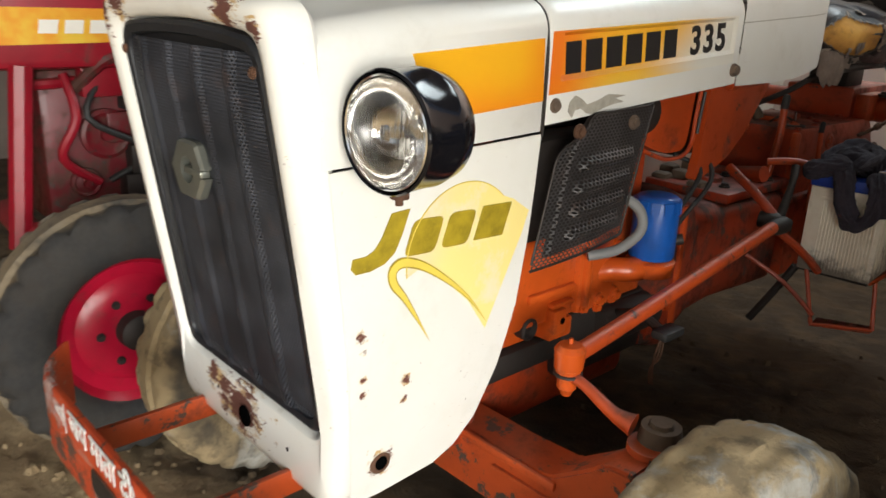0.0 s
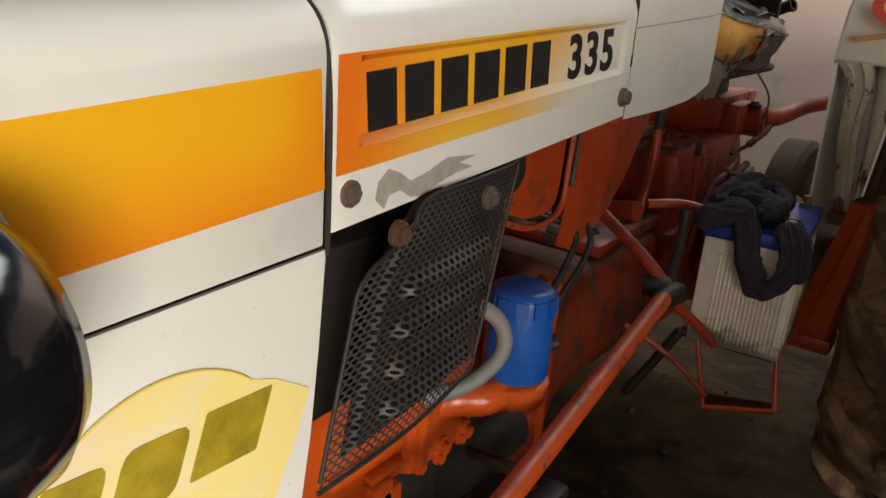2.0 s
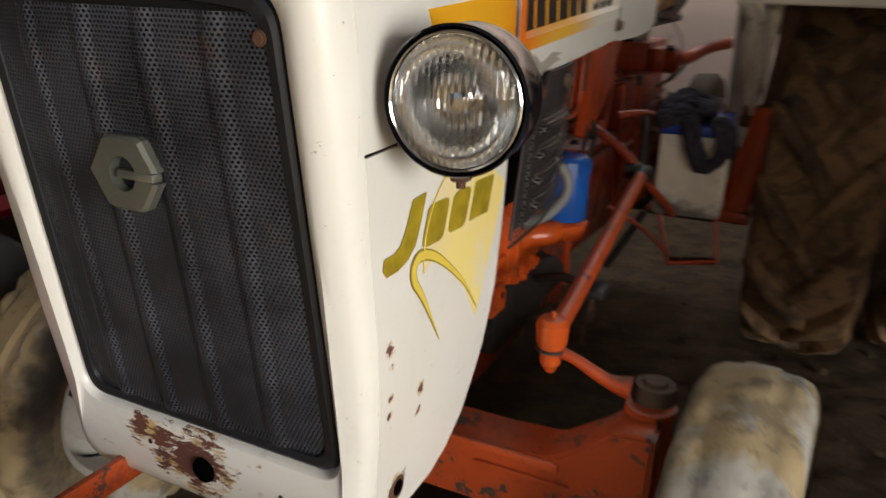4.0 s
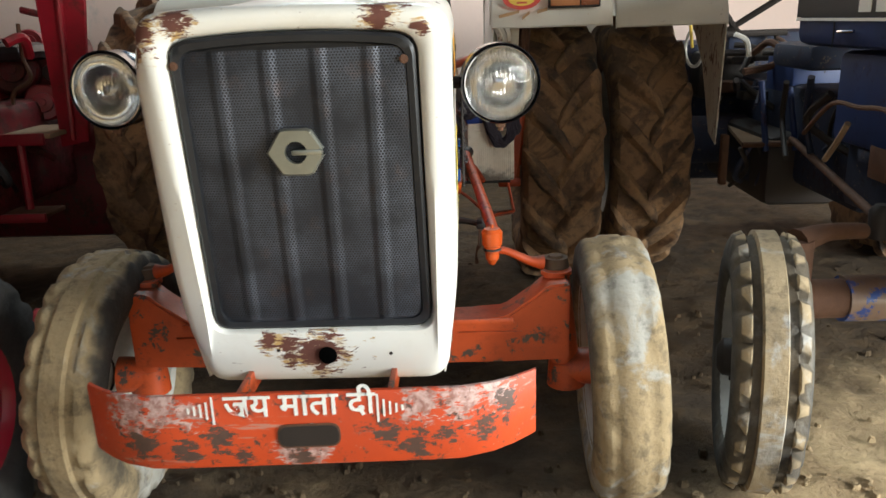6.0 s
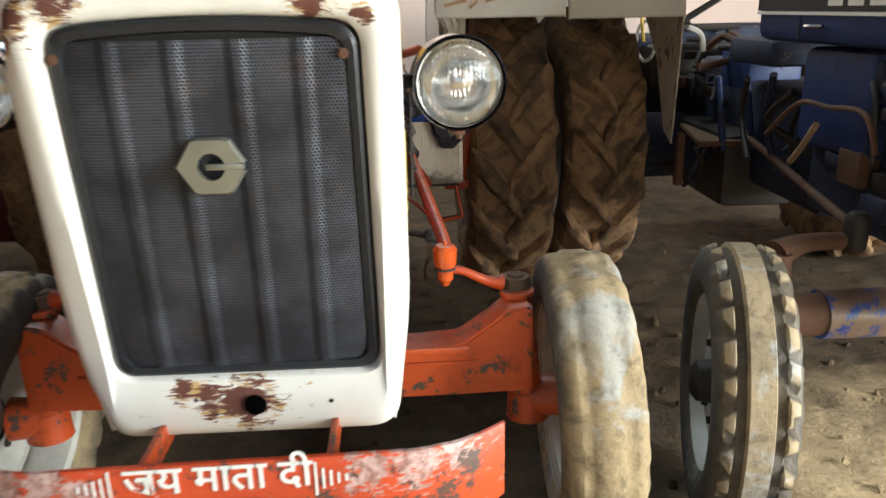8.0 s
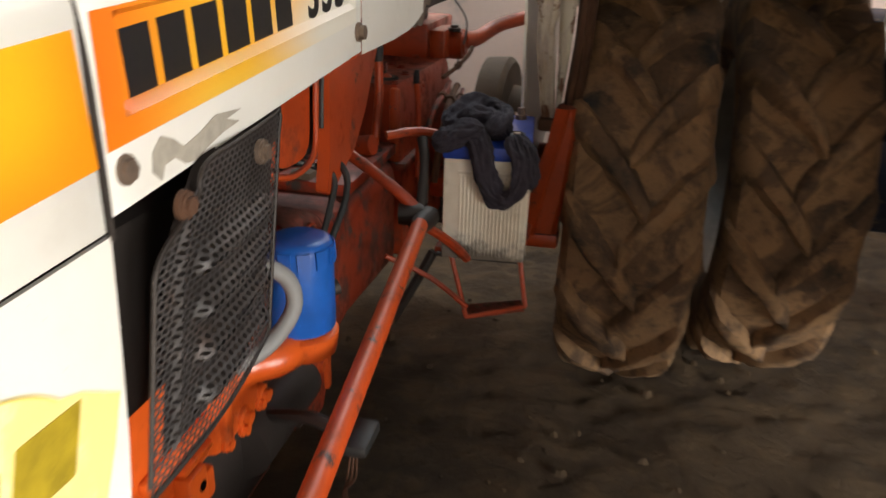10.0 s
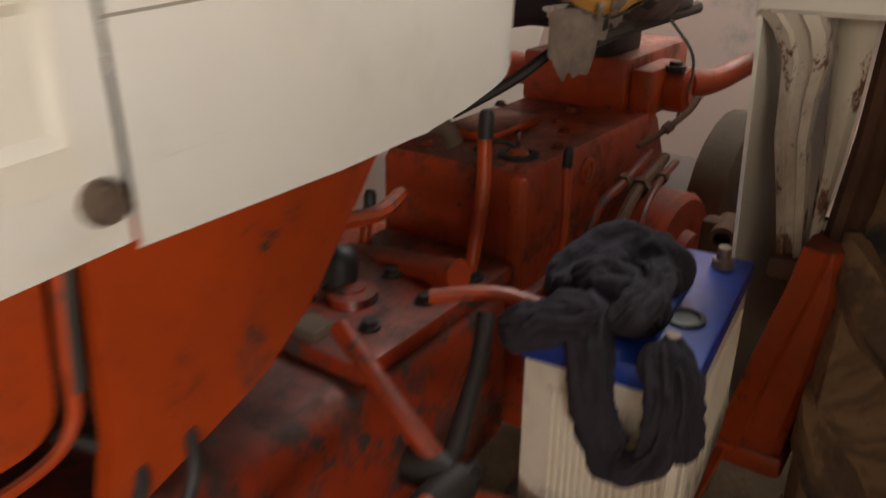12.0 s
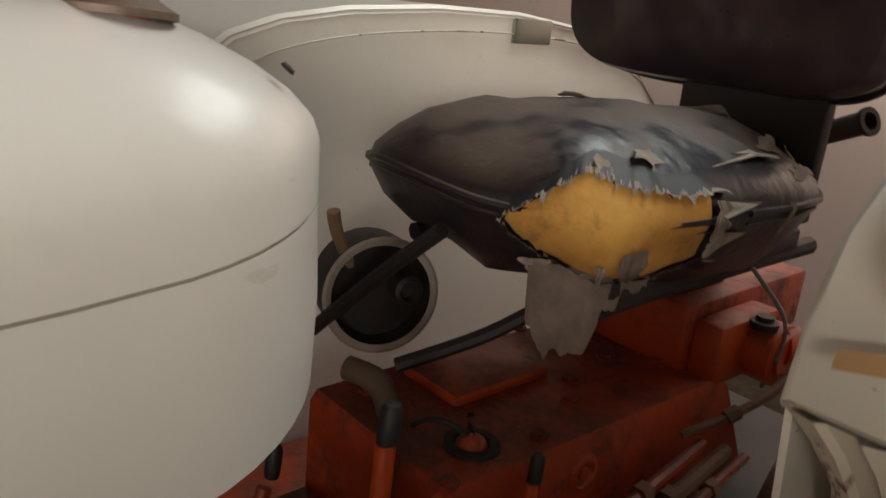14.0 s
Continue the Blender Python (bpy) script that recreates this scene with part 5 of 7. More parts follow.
        p = [c + d * 0.0478 + t * 0.008 + Vector((0, 0, 0.868)), c + d * 0.0478 - t * 0.008 + Vector((0, 0, 0.868)), c + d * 0.0465 - t * 0.009 + Vector((0, 0, 0.893)), c + d * 0.0465 + t * 0.009 + Vector((0, 0, 0.893))]
        add_rings(bm, [p, [q + d * 0.0025 for q in p]])
        part("grip_flat", bm, M_BLUE, filt)
    hose = tube([(0.225, 0.69, 0.80), (0.262, 0.735, 0.815), (0.282, 0.775, 0.85), (0.276, 0.775, 0.89), (0.252, 0.75, 0.915), (0.225, 0.715, 0.918)], 0.0105, 12)
    part("breather_hose", hose, M_GREY, tractor, "thick grey ribbed hose")
    part("breather_end", tube([(0.248, 0.755, 0.918), (0.215, 0.70, 0.915)], 0.0155, 12), M_RUBBER, tractor)
    part("pipe_elbow", tube([(0.245, 0.93, 0.79), (0.275, 0.955, 0.80)], 0.012, 10), M_DARK, tractor)
    # punched side guard with pressed louvres
    tl, tr, br, bl = (0.487, 1.096), (0.768, 1.097), (0.706, 0.857), (0.427, 0.846)
    guard = bmesh.new()
    rows, nu, nv = [], 64, 92
    louvres = ((0.17, 0.24, 0.86), (0.33, 0.23, 0.88), (0.49, 0.22, 0.88), (0.65, 0.22, 0.86))

    def soft(t):
        t = max(0.0, min(1.0, t))
        return t * t * (3 - 2 * t)

    def pressed(u, v):
        """How far the sheet is pressed out: four hooded louvres and a bead along the front edge."""
        out = 0.0045 * max(0.0, 1 - (abs(u - 0.135 - 0.10 * max(0.0, v - 0.62)) / 0.026) ** 2) * soft((v - 0.06) / 0.05) * soft((0.86 - v) / 0.05)
        for lv, ua, ub in louvres:
            ends = soft((u - ua) / 0.06) * soft((ub - u) / 0.06)
            hood = soft((lv + 0.085 - v) / 0.075) * soft((v - lv + 0.035) / 0.022)
            out = max(out, 0.013 * ends * hood)
        return out

    for j in range(nv + 1):
        v = j / nv
        row = []
        for i in range(nu + 1):
            u = i / nu
            y = (bl[0] * (1 - u) + br[0] * u) * (1 - v) + (tl[0] * (1 - u) + tr[0] * u) * v
            z = (bl[1] * (1 - u) + br[1] * u) * (1 - v) + (tl[1] * (1 - u) + tr[1] * u) * v
            if v > 0.72 and u < 0.34:
                k = ((0.34 - u) / 0.34) * ((v - 0.72) / 0.28)
                y += 0.058 * k ** 1.6
                z -= 0.034 * k ** 1.6
            row.append(Vector((0.303 - 0.022 * u + 0.010 * math.sin(math.pi * u) * (1 - v * 0.5) + pressed(u, v), y, z)))
        rows.append(row)
    add_rings(guard, rows, closed=False)
    sheet = part("side_guard", guard, M_SCREEN, tractor, "dark punched side guard with pressed louvres", angle=60)
    rim_pts = [rows[0][i] for i in range(0, nu + 1, 8)] + [rows[j][nu] for j in range(8, nv + 1, 12)] + [rows[nv][i] for i in range(nu - 6, -1, -6)] + [rows[j][0] for j in range(nv - 8, -1, -8)]
    part("guard_rim", tube(rim_pts, 0.0024, 8), M_DARK, sheet)
    # added dark sheet: stands for the shade seen through the guard's holes
    dark_sheet = bmesh.new()
    add_rings(dark_sheet, [[Vector((p.x - pressed(i / nu, j / nv) - 0.012, p.y + 0.012 * i / nu, p.z)) for i, p in enumerate(r) if i % 4 == 0 and i > 4] for j, r in enumerate(rows) if j % 4 == 0 and j > 3], closed=False)
    part("guard_dark_sheet", dark_sheet, M_DARK, sheet)
    for y, z, m in ((0.525, 1.070, M_RUSTY), (0.690, 1.072, M_STEEL)):
        bm = bmesh.new()
        e = 0.305 - 0.05 * (y - 0.5)
        add_rod(bm, (e - 0.004, y, z), (e + 0.001, y, z), 0.013, n=18)
        add_bolt(bm, (e, y, z), (1, 0, 0), 0.008, 0.007)
        part("guard_bolt", bm, m, sheet)
    # added dark box that deepens the shade behind the guard
    part("guard_dark_box", box((0.16, 0.455, 0.862), (0.245, 0.70, 1.05), 0.02), M_DARK, tractor)
    # fuel tank side and its clamp bands
    part("air_cleaner", lathe((0.195, 0.80, 1.07), (0, 1, 0), [(-0.08, 0.0), (-0.08, 0.05), (0.055, 0.05), (0.065, 0.044), (0.068, 0.0)], 28), M_DARK, tractor)
    out = rounded([(0.872, 1.10), (0.872, 1.005), (0.97, 0.972), (1.055, 0.972), (1.07, 1.12)], 0.035, 5)
    tank = part("fuel_tank", slab(out, lambda u, v, d: Vector((0.205 - d, u - 0.02, v)), 0.40), M_ORANGE, tractor, "orange pressed fuel tank under the hood")
    part("tank_trim", tube([(0.212, 1.056, 1.11), (0.212, 1.049, 1.04), (0.212, 1.043, 0.985), (0.212, 1.01, 0.963), (0.212, 0.94, 0.964), (0.21, 0.86, 0.990)], 0.005, 8), M_ORANGE, tank, "rolled edge of the tank")
    part("trim_rubber", tube([(0.220, 1.058, 1.10), (0.220, 1.053, 1.06), (0.220, 1.048, 1.01)], 0.004, 6), M_RUBBER, tank)
    for pts in ([(0.17, 1.05, 0.955), (0.225, 1.075, 0.930), (0.232, 1.04, 0.885), (0.235, 0.985, 0.845), (0.23, 0.95, 0.80)], [(0.19, 1.13, 0.955), (0.232, 1.115, 0.925), (0.24, 1.09, 0.885), (0.24, 1.01, 0.835), (0.235, 0.96, 0.79)]):
        part("black_hose", tube(pts, 0.0055, 8), M_RUBBER, tractor)
    panel = rounded([(1.068, 1.115), (1.060, 0.965), (1.046, 0.910), (1.064, 0.903), (1.20, 0.943), (1.27, 0.990), (1.40, 1.128)], 0.006, 3)
    part("dash_panel", slab(panel, lambda u, v, d: Vector((0.228 - 0.06 * max(0, u - 1.08) - d, u, v)), 0.02), M_ORANGE, tractor, "orange sheet side panel below the hood")
    part("dash_edge", tube([(0.25, 1.10, 1.115), (0.235, 1.28, 1.118), (0.205, 1.42, 1.132)], 0.011, 8), M_ORANGE, tractor)
    part("dash_core", box((-0.18, 1.10, 0.94), (0.15, 1.36, 1.12), 0.01), M_DARK, tractor)
    plate = part("cover_plate", slab(rounded([(0.70, 0.80), (0.85, 0.84), (0.862, 1.03), (0.72, 1.04)], 0.02, 4), lambda u, v, d: Vector((0.20 - d, u, v)), 0.03), M_ORANGE_CLEAN, tractor, "bright orange cover plate")
    part("plate_ring", tube([(0.202, 0.795 + 0.034 * math.cos(k * 0.5236), 0.93 + 0.055 * math.sin(k * 0.5236)) for k in range(13)], 0.004, 6), M_ORANGE_CLEAN, plate)
    # clutch housing and gearbox
    rings = []
    for y, hw, zb, zt in ((0.985, 0.20, 0.50, 0.875), (1.06, 0.205, 0.48, 0.875), (1.10, 0.195, 0.49, 0.86), (1.25, 0.15, 0.50, 0.80), (1.40, 0.135, 0.50, 0.775), (1.75, 0.135, 0.48, 0.77)):
        pts = rounded([(-hw, zb), (hw, zb), (hw, zt), (-hw, zt)], 0.05, 4)
        rings.append([Vector((x, y, z)) for x, z in pts])
    house = part("clutch_housing", add_rings(bmesh.new(), rings), M_ORANGE_FILTHY, tractor, "orange cast clutch housing, dark with oil and dust")
    for y, z in ((1.04, 0.80), (1.04, 0.70), (1.045, 0.60), (1.03, 0.85)):
        bm = bmesh.new()
        add_bolt(bm, (0.20, y, z), (1, 0, 0), 0.010, 0.012)
        part("housing_bolt", bm, M_ORANGE, house)
    part("housing_rib", add_box(bmesh.new(), (0.17, 1.065, 0.54), (0.212, 1.085, 0.84), 0.006), M_ORANGE, house)
    part("top_plate", box((-0.13, 1.42, 0.772), (0.13, 1.80, 0.80), 0.006), M_ORANGE_FILTHY, house, "dusty orange cover plate")
    for x, y in ((-0.05, 1.56), (0.075, 1.50), (0.09, 1.60), (0.0, 1.64), (0.105, 1.7), (-0.1, 1.48)):
        bm = bmesh.new()
        add_bolt(bm, (x, y, 0.80), (0, 0, 1), 0.011, 0.012)
        part("cover_bolt", bm, M_DARK, house)
    part("filler_boss", lathe((0.0, 1.55, 0.80), (0, 0, 1), [(0.0, 0.038), (0.012, 0.036), (0.014, 0.02), (0.018, 0.018), (0.020, 0.0)], 20), M_ORANGE_FILTHY, house)
    rings = []
    for z, y0, y1, x0, x1 in ((0.50, 1.785, 2.42, -0.14, 0.150), (0.74, 1.785, 2.40, -0.135, 0.143), (0.745, 1.785, 2.40, -0.13, 0.140), (0.925, 1.785, 2.30, -0.125, 0.134), (0.942, 1.791, 2.29, -0.119, 0.128)):
        rings.append([Vector(p) for p in ((x0, y0, z), (x1, y0, z), (x1 + 0.012, y1, z), (x0, y1, z))])
    bm = add_rings(bmesh.new(), rings)
    gear = part("gearbox", bm, M_ORANGE_OILY, tractor, "orange box gearbox with a dusty top", angle=25)
    part("box_flange", add_box(bmesh.new(), (-0.145, 1.772, 0.73), (0.158, 2.40, 0.752), 0.005), M_ORANGE_FILTHY, gear)
    part("corner_rib", add_box(bmesh.new(), (0.112, 1.778, 0.75), (0.138, 1.80, 0.936), 0.008), M_ORANGE_WORN, gear)
    for x, y in ((0.116, 1.957), (0.078, 2.055), (0.040, 2.10), (-0.117, 2.163), (0.070, 2.253), (-0.073, 1.853), (0.128, 1.812), (0.02, 2.2)):
        bm = bmesh.new()
        add_bolt(bm, (x - 0.008, y - 0.012, 0.942), (0, 0, 1), 0.009, 0.008)
        part("box_bolt", bm, M_ORANGE_FILTHY, gear)
    part("thin_pipe", tube([(0.02, 1.83, 0.950), (0.04, 1.835, 0.966), (0.062, 1.848, 0.968), (0.076, 1.860, 0.958)], 0.0035, 8), M_DARK, gear)
    part("pin_collar", lathe((0.078, 1.868, 0.941), (0, 0, 1), [(0.0, 0.034), (0.006, 0.032), (0.007, 0.022), (0.003, 0.020), (0.003, 0.0)], 18), M_DARK, gear)
    part("collar_cap", lathe((0.078, 1.868, 0.944), (0, 0, 1), [(0.0, 0.018), (0.006, 0.015), (0.012, 0.007), (0.012, 0.0)], 16), M_ORANGE, gear)
    part("bright_pin", add_rod(bmesh.new(), (0.078, 1.868, 0.952), (0.080, 1.860, 0.984), 0.0045, 0.004, 10), M_CHROME, gear, "bright standing pin")
    part("raised_pad", box((-0.100, 1.905, 0.940), (0.008, 2.075, 0.958), 0.007), M_ORANGE, gear, "raised orange pad on the gearbox")
    part("round_boss", lathe((0.136, 1.996, 0.895), (1, 0, 0), [(0.0, 0.026), (0.006, 0.025), (0.008, 0.018), (0.004, 0.016), (0.004, 0.009), (0.009, 0.008), (0.009, 0.0)], 20), M_ORANGE, gear)
    part("lift_cover", box((-0.13, 2.245, 0.94), (0.095, 2.60, 1.04), 0.008), M_ORANGE_OILY, tractor, "orange hydraulic lift cover")
    lift = part("rocker_shaft", add_rod(bmesh.new(), (-0.28, 2.37, 0.975), (0.19, 2.37, 0.975), 0.035, n=20), M_ORANGE, tractor, "orange lift arm shaft")
    part("shaft_boss", lathe((0.150, 2.37, 0.972), (1, 0, 0), [(-0.03, 0.0), (-0.03, 0.046), (0.03, 0.046), (0.035, 0.03), (0.035, 0)], 20), M_ORANGE, lift)
    part("shaft_pin", lathe((0.155, 2.345, 1.012), (0, 0, 1), [(0.0, 0.0), (0.0, 0.020), (0.010, 0.020), (0.011, 0.013), (0.018, 0.012), (0.018, 0.0)], 14), M_DARK, lift)
    part("lift_block", box((0.096, 2.262, 0.93), (0.142, 2.42, 1.022), 0.008), M_ORANGE, lift)
    part("lift_arm", tube([(0.17, 2.37, 0.985), (0.21, 2.44, 0.985), (0.27, 2.54, 1.02), (0.38, 2.66, 1.045)], [0.032, 0.024, 0.022, 0.022], 10), M_ORANGE, lift)
    part("axle_flange", lathe((0.30, 2.42, 0.76), (1, -0.1, 0), [(-0.05, 0.0), (-0.05, 0.17), (0.02, 0.175), (0.035, 0.16), (0.04, 0.09), (0.10, 0.08), (0.10, 0.0)], 22), M_GRIMY, tractor, "dusty axle flange")
    # dark rather than orange: the shade of this recess is in the colour
    part("rear_housing", box((-0.27, 2.20, 0.42), (0.27, 2.66, 0.77), 0.06), M_DARK, tractor)
    part("axle_trumpet", add_rod(bmesh.new(), (-0.60, 2.36, 0.61), (0.60, 2.36, 0.61), 0.075, n=20), M_ORANGE, tractor)
    # levers
    for pts, r, knob, mat in (([(0.098, 1.70, 0.80), (0.105, 1.72, 0.92), (0.102, 1.728, 1.005)], 0.0105, (0.101, 1.73, 1.030), M_ORANGE),
                              ([(0.172, 1.84, 0.70), (0.166, 1.868, 0.84), (0.154, 1.888, 0.930)], 0.0075, (0.152, 1.892, 0.948), M_ORANGE),
                              ([(-0.11, 1.70, 0.78), (-0.115, 1.72, 0.83)], 0.0095, (-0.117, 1.73, 0.868), M_ORANGE)):
        lever = part("lever", tube(pts, r, 10), mat, tractor, "orange lever with a black knob")
        k = Vector(knob)
        part("knob", lathe(k - Vector((0, 0, 0.028)), (0, 0.1, 1), [(0, 0.0), (0, r * 0.95), (0.010, r * 1.1), (0.036, r * 1.08), (0.043, r * 0.75), (0.045, 0)], 16), M_RUBBER, lever)
    cross = part("cross_shaft", add_rod(bmesh.new(), (-0.13, 1.70, 0.775), (0.11, 1.655, 0.825), 0.024, n=14), M_ORANGE_OILY, tractor)
    part("brace_rod", tube([(0.145, 1.37, 0.885), (0.24, 1.345, 0.835), (0.30, 1.345, 0.785)], 0.012, 10), M_ORANGE_OILY, tractor, "orange steering brace")
    part("steering_lever", tube([(0.30, 1.36, 0.79), (0.29, 1.42, 0.86), (0.275, 1.46, 0.90)], [0.012, 0.009, 0.011], 10), M_DARK, tractor)
    part("pedal_arm", tube([(0.20, 1.46, 0.90), (0.26, 1.50, 0.905), (0.32, 1.53, 0.89)], 0.009, 8), M_ORANGE, tractor)
    part("pitman_joint", lathe((0.31, 1.345, 0.78), (1, 0.2, 0), [(-0.05, 0.0), (-0.05, 0.02), (-0.01, 0.023), (0.0, 0.016), (0.02, 0.014), (0.022, 0)], 16), M_DARK, tractor)
    part("valve_cap", lathe((-0.03, 1.56, 0.80), (0.1, 0, 1), [(0.0, 0.0), (0.0, 0.022), (0.04, 0.025), (0.058, 0.022), (0.068, 0.012), (0.07, 0.0)], 18), M_RUBBER, house, "black rubber cap")
    for k, (x, y) in enumerate(((-0.10, 1.46), (-0.06, 1.50), (-0.09, 1.60), (0.02, 1.45), (-0.125, 1.54))):
        part("valve_block", box((x - 0.025, y - 0.022, 0.79), (x + 0.025, y + 0.022, 0.815 + 0.010 * (k % 3)), 0.009), M_GRIMY, house)
    part("linkage_rod", tube([(0.16, 1.30, 1.03), (0.13, 1.45, 0.985), (0.05, 1.60, 0.95)], 0.010, 8), M_ORANGE, tractor, "orange linkage rod below the hood")
    # starter and loose wiring below the filter
    part("starter", add_rod(bmesh.new(), (0.18, 0.80, 0.60), (0.18, 1.0, 0.60), 0.045, n=20), M_DARK, tractor)
    part("starter_cable", tube([(0.20, 0.85, 0.63), (0.28, 0.82, 0.66), (0.34, 0.80, 0.655)], 0.010, 8), M_DARK, tractor)
    part("cable_connector", add_box(bmesh.new(), (0.335, 0.77, 0.642), (0.375, 0.84, 0.662), 0.008), M_RUBBER, tractor)
    for k in range(3):
        part("loose_wire", tube([(0.345, 0.80 + 0.006 * k, 0.64), (0.342 + 0.006 * k, 0.79, 0.60), (0.335, 0.80 - 0.005 * k, 0.57), (0.34 - 0.004 * k, 0.80, 0.53)], 0.0018, 6), M_RUSTY, tractor)


build_engine()


def build_step():
    """The orange hanging step frame that carries the battery."""
    bm = bmesh.new()
    for a, b in (((0.335, 1.50, 0.635), (0.375, 1.49, 0.497)), ((0.375, 1.49, 0.497), (0.497, 1.575, 0.497)), ((0.497, 1.575, 0.497), (0.470, 1.60, 0.635))):
        add_tube(bm, [a, b], 0.0055, 8)
    step = part("hanging_step", bm, M_ORANGE, tractor, "orange hanging step of bent rod and plate")
    part("tread_plate", slab([(0.372, 1.488), (0.497, 1.563), (0.480, 1.612), (0.366, 1.556)], lambda u, v, d: Vector((u, v, 0.494 - d)), 0.004), M_ORANGE_FILTHY, step, "dirty orange tread plate")
    for i in range(5):
        for j in range(2):
            at = Vector((0.388 + 0.024 * i + 0.002 * j, 1.516 + 0.0135 * i + 0.032 * j, 0.4945))
            part("tread_boss", lathe(at, (0, 0, 1), [(0.0, 0.007), (0.0025, 0.005), (0.003, 0.0)], 6), M_RUSTY, step)
    part("lower_strut", tube([(0.282, 1.56, 0.615), (0.24, 1.55, 0.53), (0.19, 1.54, 0.435)], 0.011, 8), M_DARK, tractor, "black strut below the footboard")
    bm = add_box(bmesh.new(), (0.29, 1.53, 0.625), (0.485, 1.74, 0.640), 0.004)
    part("footboard", bm, M_ORANGE, tractor, "orange footboard with a punched tread")
    part("board_edge", tube([(0.30, 1.51, 0.632), (0.39, 1.51, 0.632), (0.48, 1.515, 0.632)], 0.006, 8), M_DARK, tractor)


build_step()


def build_seat():
    """A torn vinyl seat pan with foam showing, and its backrest."""
    c = Vector((-0.005, 2.125, 1.222))
    yaw = Matrix.Rotation(radians(-6), 3, "Z")
    bm = bmesh.new()
    n = 48
    rings = []

    def plan(a, k=1.0):
        ca, sa = math.cos(a), math.sin(a)
        e = 0.55
        x = 0.226 * math.copysign(abs(ca) ** e, ca)
        y = 0.236 * math.copysign(abs(sa) ** e, sa)
        return Vector((x * k, y * k - (0.03 * k if y < 0 else 0) + 0.0, 0))

    shape = [(-0.088, 0.74), (-0.084, 0.80), (-0.045, 0.925), (-0.012, 0.985), (0.0, 1.0), (0.018, 0.975), (0.040, 0.89), (0.058, 0.76), (0.072, 0.58), (0.080, 0.38), (0.083, 0.18), (0.0835, 0.02)]

    def wide(z):
        """How wide the cushion is at a height."""
        for (z0, k0), (z1, k1) in zip(shape, shape[1:]):
            if z <= z1:
                return k0 + (k1 - k0) * max(0.0, (z - z0) / (z1 - z0))
        return 0.02

    def high(k):
        """How high its top is that far out."""
        for (z0, k0), (z1, k1) in zip(shape[4:], shape[5:]):
            if k >= k1:
                return z0 + (z1 - z0) * (k0 - k) / (k0 - k1)
        return 0.0835

    def sag(p):
        return 0.010 * noise.noise(p * 9) + 0.010 * noise.noise(p * 16 + Vector((3, 0, 0))) - 0.012 * (p.x < 0) * (p.x / 0.22) ** 2

    for z, k in shape:
        ring = []
        for i in range(n):
            p = plan(2 * math.pi * i / n, k)
            ring.append(c + yaw @ (p + Vector((0.006 * noise.noise(p * 17 + Vector((0, 0, z * 30))), 0.004 * noise.noise(p * 13), z + sag(p)))))
        rings.append(ring)
    add_rings(bm, rings)
    seat = part("seat_cushion", bm, M_SEAT, tractor, "torn black vinyl seat cushion with stitched edge", angle=70)
    for z, r in ((0.001, 0.0045), (-0.010, 0.0022)):
        pts = []
        for i in range(41):
            p = plan(2 * math.pi * i / 40, wide(z) + 0.004)
            pts.append(c + yaw @ (p + Vector((0, 0, z + sag(p)))))
        part("stitched_seam", tube(pts, r, 6), M_SEAT, seat)
    rnd = random.Random(8)

    def tear(u):
        """The lower and upper edge of the tear along its way round the corner."""
        lo = -0.012 - 0.054 * math.sin(math.pi * min(1.0, u / 1.22)) ** 0.85
        hi = -0.010 + 0.052 * min(1.0, u / 0.42) ** 0.8 - 0.016 * max(0.0, (u - 0.5) / 0.5)
        return lo, hi

    # foam bulging out of the tear on the right front
    bm = bmesh.new()
    rows = []
    for j in range(13):
        v = j / 12
        row = []
        for i in range(41):
            u = i / 40
            a = radians(-68 + 66 * u)
            lo, hi = tear(u)
            jag = 0.007 * noise.noise(Vector((u * 26, v * 2, 3.1))) + 0.004 * noise.noise(Vector((u * 60, v, 1.1)))
            lo = min(lo, hi)
            z = lo + (hi - lo) * v + jag * (abs(v - 0.5) * 2) ** 3
            p = plan(a, wide(z) + 0.014 + 0.035 * math.sin(math.pi * v) * math.sin(math.pi * min(1, u * 1.02)))
            row.append(c + yaw @ (p + Vector((0, 0, z + sag(p)))))
        rows.append(row)
    add_rings(bm, rows, closed=False)
    part("exposed_foam", bm, M_FOAM, seat, "ochre foam bulging from the tear")

    def rag(points, material):
        """A torn scrap of vinyl from (turn, how far out, lift) points."""
        bm = bmesh.new()
        top = []
        for a, k, lift in points:
            p = plan(a, k)
            top.append(c + yaw @ (p + Vector((0, 0, lift + sag(p)))))
        add_rings(bm, [top, [v - Vector((0, 0, 0.0014)) for v in top]])
        part("torn_flap", bm, material, seat)

    # ragged vinyl along the tear: a lifted dark edge and a pale fringe of frayed backing

    def at(u, z, out):
        p = plan(radians(-68 + 66 * u), wide(z) + out)
        return c + yaw @ (p + Vector((0, 0, z + sag(p))))

    for upper, seed in ((True, 0.0), (False, 9.0)):
        dark, pale = [], []
        sgn = 1 if upper else -1
        for i in range(221):
            u = -0.03 + 1.06 * i / 220
            z = tear(min(1.0, max(0.0, u)))[1 if upper else 0]
            q = Vector((u * 30, seed, 0))
            wave = 0.004 * noise.noise(q * 0.7) + 0.003 * noise.noise(q * 2.1)
            jag = 0.002 + 0.008 * max(0.0, noise.noise(q * 0.9 + Vector((0, 4, 0)))) + 0.004 * abs(noise.noise(q * 3.7)) + 0.002 * noise.noise(q * 9.0)
            curl = 0.020 + 0.035 * max(0.0, noise.noise(q * 1.1 + Vector((0, 7, 0))))
            zz = z + sgn * 0.004 + wave
